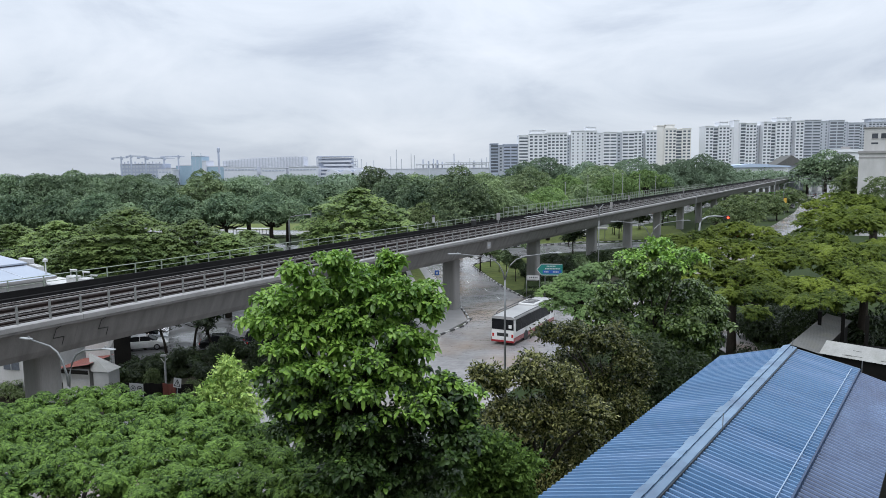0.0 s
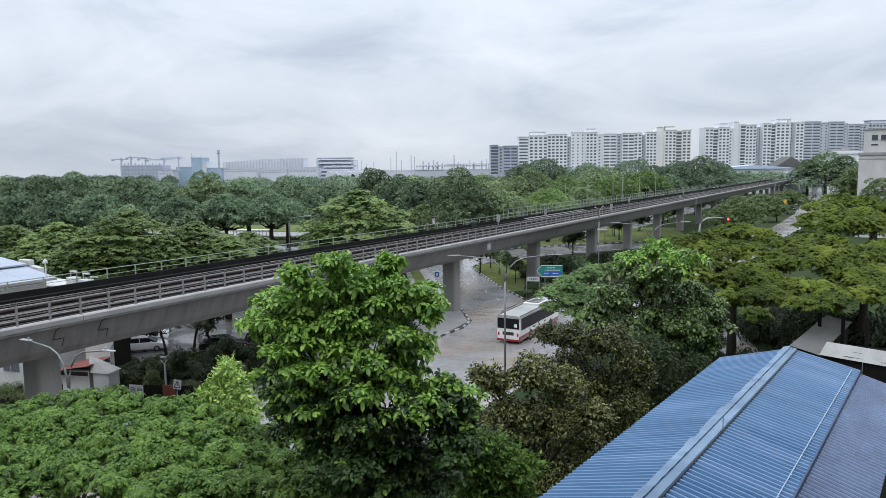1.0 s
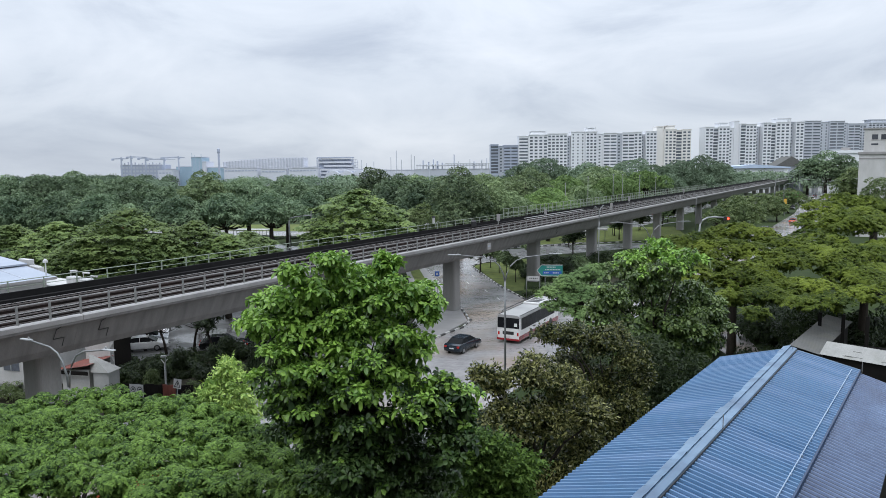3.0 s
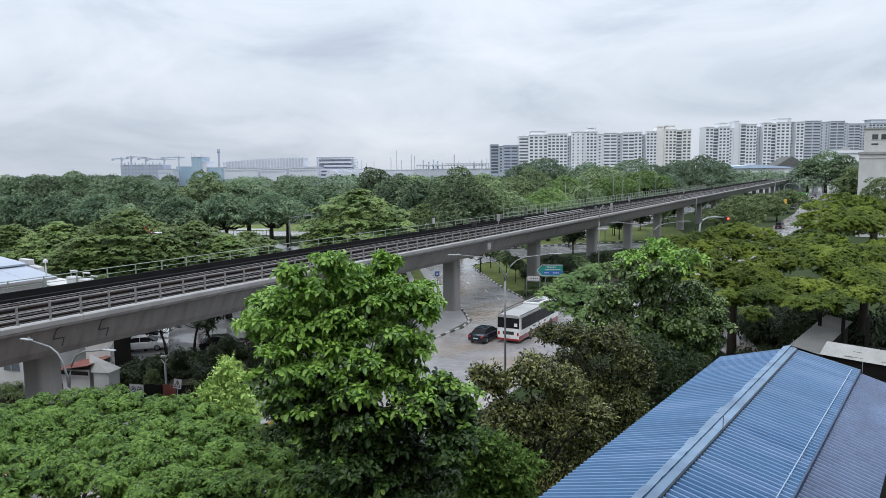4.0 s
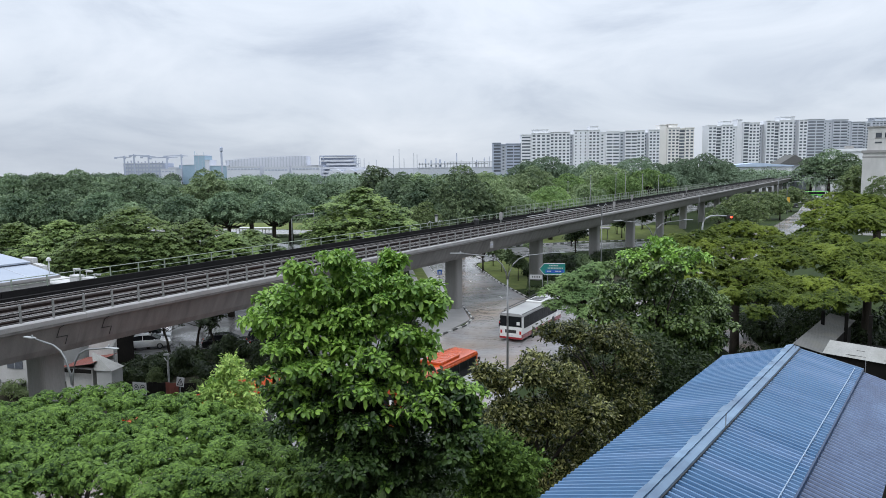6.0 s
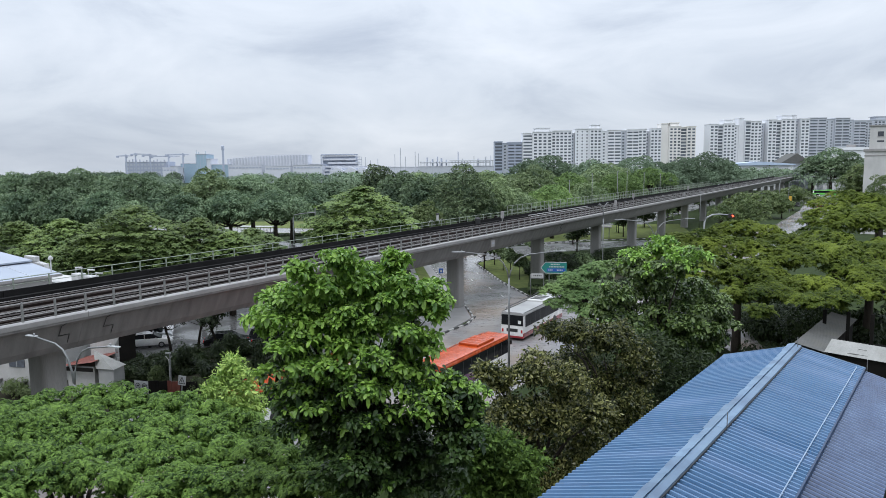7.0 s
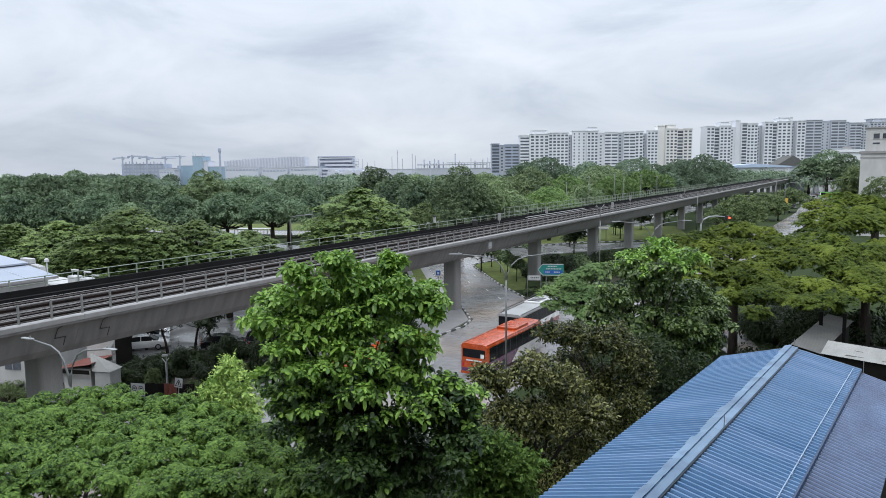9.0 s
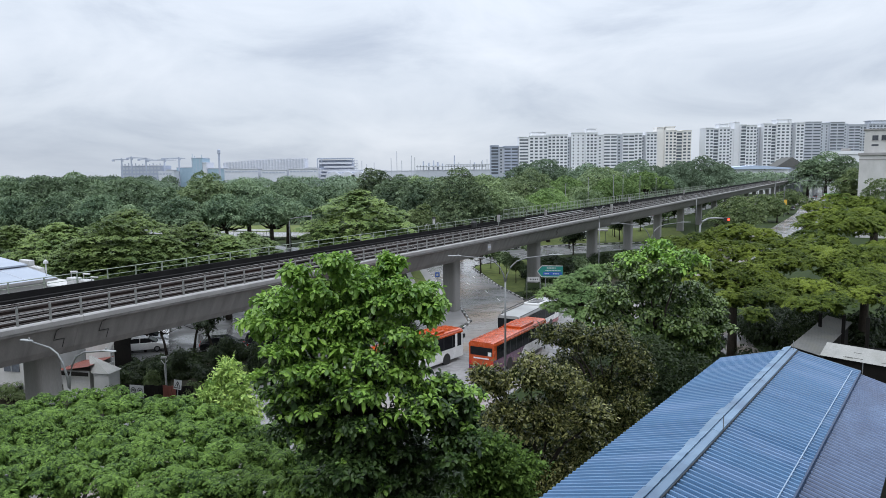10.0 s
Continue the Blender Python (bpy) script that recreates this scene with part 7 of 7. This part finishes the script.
for x, y, h, wide in ((-25.9, 55.2, 1.15, 0.4), (-23.6, 58.6, 2.3, 0.45)):
    fork_post = thing("post", pose(x, y, 0), "pale forked post beside the fence", "post", "forked posts")
    part("stem", tube([(0, 0, 0), (0, 0, h - 0.35)], 0.035, 6), SIGNWHITE, fork_post)
    for sx in (-1, 1):
        part("prong", tube([(0, 0, h - 0.36), (sx * wide * 0.6, 0, h)], 0.035, 6), SIGNWHITE, fork_post)
watch = thing("camera_pole", pose(-22.7, 56.6, 0), "slim pole with a small white watch camera", "pole")
part("pole", tube([(0, 0, 0), (0, 0, 3.1)], 0.05, 8), SHADE, watch)
part("housing", box(-0.35, 0.1, -0.08, 0.08, 3.0, 3.14, bevel=0.02), SIGNWHITE, watch)
flood = thing("floodlight", pose(-27.0, 56.4, 0), "tilted white floodlight panel on a pole", "lamp")
part("pole", tube([(0, 0, 0), (0, 0, 4.0)], 0.05, 8), SHADE, flood)
lamp_panel = box(-0.12, 0.12, -0.05, 0.0, -0.48, 0.48, bevel=0.015)
bmesh.ops.rotate(lamp_panel, cent=(0, 0, 0), matrix=Matrix.Rotation(radians(28), 3, "Y"), verts=lamp_panel.verts)
bmesh.ops.translate(lamp_panel, vec=(0.05, -0.06, 4.15), verts=lamp_panel.verts)
part("panel", lamp_panel, SIGNWHITE, flood, "tilted white panel")

SIGNGREEN = surface("sign_green", (0.012, 0.16, 0.13), (0.02, 0.20, 0.17), rough=0.4, scale=1, fine=12, bump=0.0)
SIGNBLUE = surface("sign_blue", (0.015, 0.07, 0.30), (0.025, 0.10, 0.38), rough=0.4, scale=1, fine=12, bump=0.0)


def post_sign(name, x, y, turn, z0, z1, width, panel, label, posts=(0.0,), lean=0.0):
    root = thing(name, pose(x, y, 0, 0, lean, turn), label, "road sign")
    for px_ in posts:
        part("post", tube([(px_, 0.05, -0.05), (px_, 0.05, z1 - 0.1)], 0.045, 8), POLE, root, smooth=True)
    part("panel", box(-width / 2, width / 2, -0.03, 0.0, z0, z1, bevel=0.01), panel, root)
    return root


warn = post_sign("warning_sign", -20.6, 52.9, -8, 1.55, 2.3, 0.62, SIGNWHITE, "white warning sign with a black triangle on a leaning post", lean=7)
tri = bmesh.new()
for (ax, az), (bx, bz) in (((-0.24, 1.68), (0.24, 1.68)), ((0.24, 1.68), (0, 2.18)), ((0, 2.18), (-0.24, 1.68))):
    tube([(ax, -0.035, az), (bx, -0.035, bz)], 0.03, 4, tri)
box(-0.03, 0.03, -0.045, -0.03, 1.78, 2.0, tri)
part("symbol", tri, BLACKTRIM, warn, "black triangle mark")
board = post_sign("notice_board", -24.1, 54.2, -14, 0.5, 1.5, 1.25, SIGNWHITE, "white notice board with two ringed marks", posts=(-0.5, 0.5))
for cx in (-0.3, 0.3):
    ring = bmesh.new()
    pts = [(cx + 0.2 * math.cos(a * math.pi / 8), -0.035, 1.1 + 0.2 * math.sin(a * math.pi / 8)) for a in range(17)]
    tube(pts, 0.028, 4, ring)
    box(cx - 0.1, cx + 0.1, -0.04, -0.03, 1.05, 1.15, ring)
    part("ringed_mark", ring, BLACKTRIM, board, "dark ringed mark")
part("text_bar", box(-0.5, 0.5, -0.036, -0.03, 0.62, 0.70), BLACKTRIM, board, "unreadable dark line of writing")

direction = post_sign("direction_sign", 14.2, 92.0, -8, 3.95, 5.45, 2.7, SIGNGREEN, "green direction sign with an arrow end and white lettering", posts=(-0.9, 0.9))
arrow = plate([(-1.35, 0.0), (-2.0, 0.75), (-1.35, 1.5)], -0.03, 0.0)
bmesh.ops.rotate(arrow, cent=(0, 0, 0), matrix=Matrix.Rotation(radians(90), 3, "X"), verts=arrow.verts)
bmesh.ops.translate(arrow, vec=(0, -0.03, 3.95), verts=arrow.verts)
part("arrow_end", arrow, SIGNGREEN, direction)
edge = bmesh.new()
for (ax, az), (bx, bz) in (((-1.38, 3.98), (-1.95, 4.7)), ((-1.95, 4.7), (-1.38, 5.42)), ((-1.38, 5.42), (1.32, 5.42)), ((-1.38, 3.98), (1.32, 3.98))):
    tube([(ax, -0.05, az), (bx, -0.05, bz)], 0.04, 4, edge)
part("border", edge, SIGNWHITE, direction, "white border line")
part("blue_panel", box(-1.2, 1.2, -0.045, -0.03, 4.2, 4.62), SIGNBLUE, direction, "blue lower panel")
for z, x0, x1 in ((5.15, -0.7, 0.7), (4.82, -0.9, 1.1), (4.4, -1.0, -0.3), (4.4, 0.1, 0.9)):
    for k in range(int((x1 - x0) / 0.2)):
        part("text_bar", box(x0 + k * 0.2, x0 + k * 0.2 + 0.14, -0.055, -0.046, z - 0.07, z + 0.07), SIGNWHITE, direction, "unreadable white lettering")
name_board = post_sign("name_board", 12.3, 96.4, -8, 2.7, 3.3, 1.6, SIGNWHITE, "small white road name board", posts=(-0.9, 0.9))
for k in range(5):
    part("text_bar", box(-0.5 + k * 0.24, -0.38 + k * 0.24, -0.045, -0.03, 2.9, 3.1), BLACKTRIM, name_board, "unreadable dark lettering")
crossing = post_sign("crossing_sign", -0.9, 102.0, 0, 2.6, 3.3, 0.65, SIGNBLUE, "blue square crossing sign")
part("symbol", box(-0.15, 0.15, -0.04, -0.03, 2.75, 3.1), SIGNWHITE, crossing, "white mark")
plate_sign = part("number_panel", box(4.74, 4.78, 78.6, 79.5, 7.95, 8.75), COPING, viaduct, "white square panel with dark marks on the girder")
for k in range(3):
    part("text_bar", box(4.78, 4.795, 78.72 + k * 0.25, 78.84 + k * 0.25, 8.28, 8.48), FARBLUE, plate_sign)
part("bracket", box(3.6, 4.74, 79.0, 79.1, 8.9, 9.05), STEEL, viaduct)

# ---- joints, signals and boxes on the viaduct ----
for y in (24.0, 26.9, 103.9):
    z = bmesh.new()
    path = [(4.66, y - 0.15, 9.05), (4.22, y - 0.18, 8.84), (3.9, y - 0.22, 8.22), (3.9, y + 0.45, 8.22), (3.62, y + 0.45, 7.66)]
    for a, b in zip(path, path[1:]):
        tube([(a[0] + 0.01, a[1], a[2]), (b[0] + 0.01, b[1], b[2])], 0.024, 4, z)
    part("joint", z, BLACKTRIM, viaduct, "dark stepped joint in the girder face")
for y, x, h in ((99.0, -3.7, 1.7), (133.5, 3.4, 1.9), (170, -3.6, 1.7), (190, 3.9, 1.5), (118, -3.7, 1.4), (230, -3.6, 1.7)):
    part("signal_box", box(x - 0.2, x + 0.2, y - 0.2, y + 0.2, 9.9, 9.3 + h, bevel=0.03), COPING, viaduct, "pale trackside signal box")
    part("signal_post", box(x - 0.06, x + 0.06, y - 0.06, y + 0.06, 9.26, 9.92), STEEL, viaduct)
# a small signal on a looped steel bracket outside the far railing
part("signal_head", box(-5.12, -4.88, 81.72, 82.05, 10.75, 11.55, bevel=0.05), WHITEPAINT, viaduct, "small pale signal head outside the far railing")
part("signal_hood", box(-5.16, -4.84, 81.62, 82.1, 11.5, 11.72, bevel=0.04), BLACKTRIM, viaduct)
for y in (80.2, 82.9):
    part("signal_loop", tube([(-4.95, y + 0.75 * math.cos(a), 10.15 + 0.75 * math.sin(a)) for a in (0.0, 0.5, 1.05, 1.57, 2.1, 2.64, 3.14)], 0.04, 6), STEEL, viaduct, "looped steel bracket")
part("junction_cover", tube([(-4.3, 92.0, 9.6), (-4.3, 92.0, 10.3), (-4.3, 92.0, 10.55)], [0.42, 0.42, 0.2], 10), BLACKTRIM, viaduct, "dark domed cover on the far parapet")
# white tubes stand in for the bright sheen of the third rail cover
for x, z in ((-3.75, 9.72), (-3.3, 9.5)):
    part("conduit", tube([(x, 109.0, z), (x, 138.0, z)], 0.06, 6), WHITEPAINT, viaduct, "white tube for the sheen on a third rail cover")
fence_post = data("fence_post", box(-0.04, 0.04, -0.04, 0.04, 9.82, 11.6), GREENRAIL)
for k in range(90):
    share("fence_post", fence_post, viaduct, Matrix.Translation((-4.86, 103.3 + k * 1.9, 0)))
for z in (11.55, 10.9, 10.2):
    part("fence_rail", tube([(-4.86, 103.3, z), (-4.86, 272.4, z)], 0.03, 5), GREENRAIL, viaduct)

# ---- more posts and lamps ----
street_lamp(23.4, 80.0, 11.9, 4.6, 4, "grey street lamp with two curved arms over the canopy")
street_lamp(22.0, 100.0, 12.6, 2.0, 60, "grey street lamp with two short arms")
RED_ON = glow("red_signal_light", (1.0, 0.05, 0.02), 6.0)
signal = thing("traffic_light", pose(50.6, 140, 0), "traffic light on a thick curved arm showing red", "traffic light")
part("pole", tube([(0, 0, 0), (0, 0, 5.2), (0.12, 0, 6.6), (0.6, 0, 7.5), (1.6, 0, 8.0), (2.8, 0, 8.1), (5.4, 0, 7.95)], [0.2, 0.18, 0.17, 0.16, 0.15, 0.14, 0.10], 10), SHADE, signal, smooth=True)
part("signal_head", box(4.7, 5.9, -0.2, 0.2, 7.4, 8.15, bevel=0.05), BLACKTRIM, signal, "black signal head")
part("red_light", tube([(5.55, -0.27, 7.75), (5.55, -0.2, 7.75)], 0.2, 12), RED_ON, signal, "glowing red light")
for i, (x, y, h) in enumerate([(38.7, 190, 15.5), (45.4, 190, 16.0), (49.2, 195, 16), (55.2, 200, 15.5), (61.2, 205, 15), (32, 186, 14), (66.9, 188, 10.5)]):
    pole = thing("lamp_post", pose(x, y, 0), "slim grey lamp post behind the viaduct", "lamp post", "slim lamp posts")
    part("pole", tube([(0, 0, 0), (0, 0, h)], [0.09, 0.06], 8), POLE, pole, smooth=True)
    part("cap", box(-0.14, 0.14, -0.14, 0.14, h - 0.1, h + 0.15, bevel=0.03), SHADE, pole)
for i, (x, y, h) in enumerate([(103.4, 234.5, 10.5), (116, 249, 13.5), (123, 257, 11.5), (150, 300, 12), (-29.0, 134, 9.3), (-27.4, 148, 10.2), (-50.6, 139, 8.8)]):
    pole = thing("lamp_post", pose(x, y, 0), "grey street lamp post with a curved arm", "lamp post", "roadside lamp posts")
    part("pole", tube([(0, 0, 0), (0, 0, h - 0.8), (0.3, 0, h - 0.2), (1.2, 0, h), (3.4, 0, h + 0.25)], [0.16, 0.12, 0.1, 0.09, 0.07], 8), POLE, pole, smooth=True)
    part("lamp_head", box(2.9, 4.2, -0.18, 0.18, h + 0.16, h + 0.36, bevel=0.04), SHADE, pole)
YELLOWBOX = surface("yellow_box", (0.50, 0.28, 0.03), (0.62, 0.38, 0.05), rough=0.6, scale=3, fine=20, bump=0.0)
SIGNALBOX = thing("road_sign", pose(122.6, 255, 0), "small yellow roadside sign", "road sign")
part("post", tube([(0, 0, 0), (0, 0, 5)], 0.06, 6), POLE, SIGNALBOX)
part("panel", box(-0.5, 0.5, -0.05, 0.05, 4.4, 6.2), YELLOWBOX, SIGNALBOX)

strip("road_back", [(150, -80), (330, -76), (420, -74)], [(150, -58), (330, -58), (420, -60)], 0.018, FARROAD, "wide wet grey road behind the viaduct piers", "road")
# ---- shelter and station building behind ----
shelter = thing("walkway_shelter", pose(-51, 189, 0, 0, 0, -10), "white roofed walkway on slim posts behind the trees", "shelter")
part("roof", box(-5.0, 5.0, -1.2, 1.2, 2.4, 2.62, bevel=0.05), SIGNWHITE, shelter)
for k in range(6):
    for y in (-0.95, 0.95):
        part("post", box(-4.7 + k * 1.86, -4.58 + k * 1.86, y - 0.06, y + 0.06, 0, 2.41), POLE, shelter)
part("low_wall", box(-4.9, 4.9, 1.02, 1.14, 0, 0.95), SIGNWHITE, shelter)
link_roof = thing("walkway_shelter", pose(36.5, 175, 0, 0, 0, -12), "flat grey roof of a covered walkway on posts", "shelter")
part("roof", box(-4.0, 4.0, -1.3, 1.3, 2.75, 3.05, bevel=0.05), COPING, link_roof)
for sx in (-3.4, 0.0, 3.4):
    part("post", box(sx - 0.09, sx + 0.09, -0.09, 0.09, 0, 2.76), POLE, link_roof)
STATIONBLUE = surface("pale_blue_sheet", (0.36, 0.45, 0.58), (0.46, 0.54, 0.66), rough=0.5, scale=0.2, fine=3, bump=0.0)
hall = thing("station_hall", pose(208, 478, 0, 0, 0, -6), "white station hall with a pale blue roof", "station")
part("wall", box(-21, 22, 0, 24, 0, 16.5), FARWALL, hall)
part("roof", prism([(-22, 16.5), (-22, 17.2), (0, 19.0), (23, 17.2), (23, 16.5)], -1.5, 25), STATIONBLUE, hall, "pale blue sheet roof")
for k in range(9):
    share("window", PANE, hall, Matrix.Translation((-18 + k * 4.4, 0, 11.5)) @ Matrix.Diagonal((2.0, 1, 1.5, 1)))
pavilion = thing("pavilion", pose(243, 500, 0, 0, 0, -6), "pavilion with a dark hipped roof beside the station", "pavilion")
part("wall", box(-9, 9, 0, 16, 0, 17.5), FARGREY, pavilion)
part("roof", prism([(-11, 17.5), (0, 24.5), (11, 17.5)], -2, 18), GREYROOF, pavilion, "dark pitched roof")
low_house = thing("platform_canopy", pose(222, 445, 0, 0, 0, -TURN), "low brown canopy at the end of the platform", "canopy")
part("roof", prism([(-9, 12.4), (0, 14.4), (9, 12.4), (9, 12.1), (-9, 12.1)], 0, 60), OLDROOF, low_house)
for k in range(6):
    for sx in (-7.5, 7.5):
        part("post", box(sx - 0.2, sx + 0.2, 2 + k * 11, 2.4 + k * 11, 0, 12.2), FARGREY, low_house)

# ---- parked and far vehicles ----
for i, (x, y, turn, paint_, label, kind) in enumerate([
        (-32.6, 70.0, -72, CARWHITE, "white car parked under the viaduct", "saloon"), (-33.6, 72.7, -72, CARSILVER, "silver car parked under the viaduct", "suv"),
        (-34.6, 75.4, -72, CARWHITE, "white car parked under the viaduct", "saloon"), (-35.8, 78.1, -72, CARSILVER, "silver car parked under the viaduct", "saloon"),
        (-24.6, 70.2, -76, CARBLACK, "black car parked under the trees", "saloon"), (-20.0, 70.2, -60, CARBLACK, "black car parked under the trees", "suv"),
        (-37.0, 80.8, -72, CARWHITE, "white car parked under the viaduct", "suv"), (-40.5, 80, 62, CARSILVER, "silver car parked in the far row", "saloon")]):
    car(pose(x, y, 0.05, 0, 0, turn), label, paint_, kind, group="parked cars")
car(pose(20.6, 161.6, 0.014, 0, 0, 75), "white van-like car waiting on the cross road", CARWHITE, "suv", group="far cars")
car(pose(62.5, 172.5, 0.014, 0, 0, 80), "white car on the cross road", CARWHITE, "saloon", group="far cars")
for k, (s, l) in enumerate([(175, -62), (190, -66), (206, -62), (228, -69), (240, -62), (262, -65), (285, -62)]):
    p = on_line(s, l)
    car(pose(p.x, p.y, 0.02, 0, 0, -TURN), "car on the road behind the piers", (CARWHITE, CARSILVER, CARWHITE, CARBLACK, CARWHITE, CARSILVER, CARWHITE)[k], ("suv", "saloon")[k % 2], group="far cars")
car(pose(69, 172, 0.014, 0, 0, 80), "silver car on the cross road", CARSILVER, "saloon", group="far cars")
rr = random.Random(9)
for k in range(12):
    p = on_line(330 + k * 13 + rr.uniform(-3, 3), -25 + (k % 3) * 4.2 - k * 0.3)
    car(pose(p.x, p.y, 0.02, 0, 0, -TURN + (180 if k % 3 == 0 else 0)), "car far along the wet road", rr.choice((CARWHITE, CARSILVER, CARBLACK, CARWHITE)), rr.choice(("saloon", "suv")), group="far traffic")
far_bus = bus(line_pose(440, -30, 0.02, 60), "green city bus far along the road", BUSGREEN, BUSGREEN, BUSWHITE, BUSGREEN, BUSGREEN)
orange_car = car(line_pose(400, -4, 0.02, 0), "orange-red car far along the road", CARRED, "suv", group="far cars")
lorry = car(pose(-50, 178, 0.03, 0, 0, -128), "small red and white lorry behind the viaduct", CARWHITE, "van", "lorry", "lorry")
part("cargo_box", box(-0.95, 0.95, -1.2, 2.3, 0.7, 2.6, bevel=0.04), CARRED, lorry[0], "red cargo box")
TAXI = [(0, 185, -25, -6), (1.0, 205, -23.2, -6), (2.0, 226.5, -21.2, -6), (2.7, 242, -19.6, -6), (3.8, 261, -17.3, -5), (5.0, 284, -16.3, 0), (6.5, 314, -16.5, 2), (8, 344, -17.5, 2), (10, 384, -19, 2)]
VAN = [(0, 150, -27, -6), (1.5, 176, -25, -6), (2.8, 201, -22.6, -6), (3.8, 219.5, -20.8, -6), (4.6, 231.5, -19, -6), (5.4, 245, -17.2, -5), (6.5, 266, -16.4, 0), (8, 296, -16.5, 2), (10, 336, -17.5, 2)]

motions()
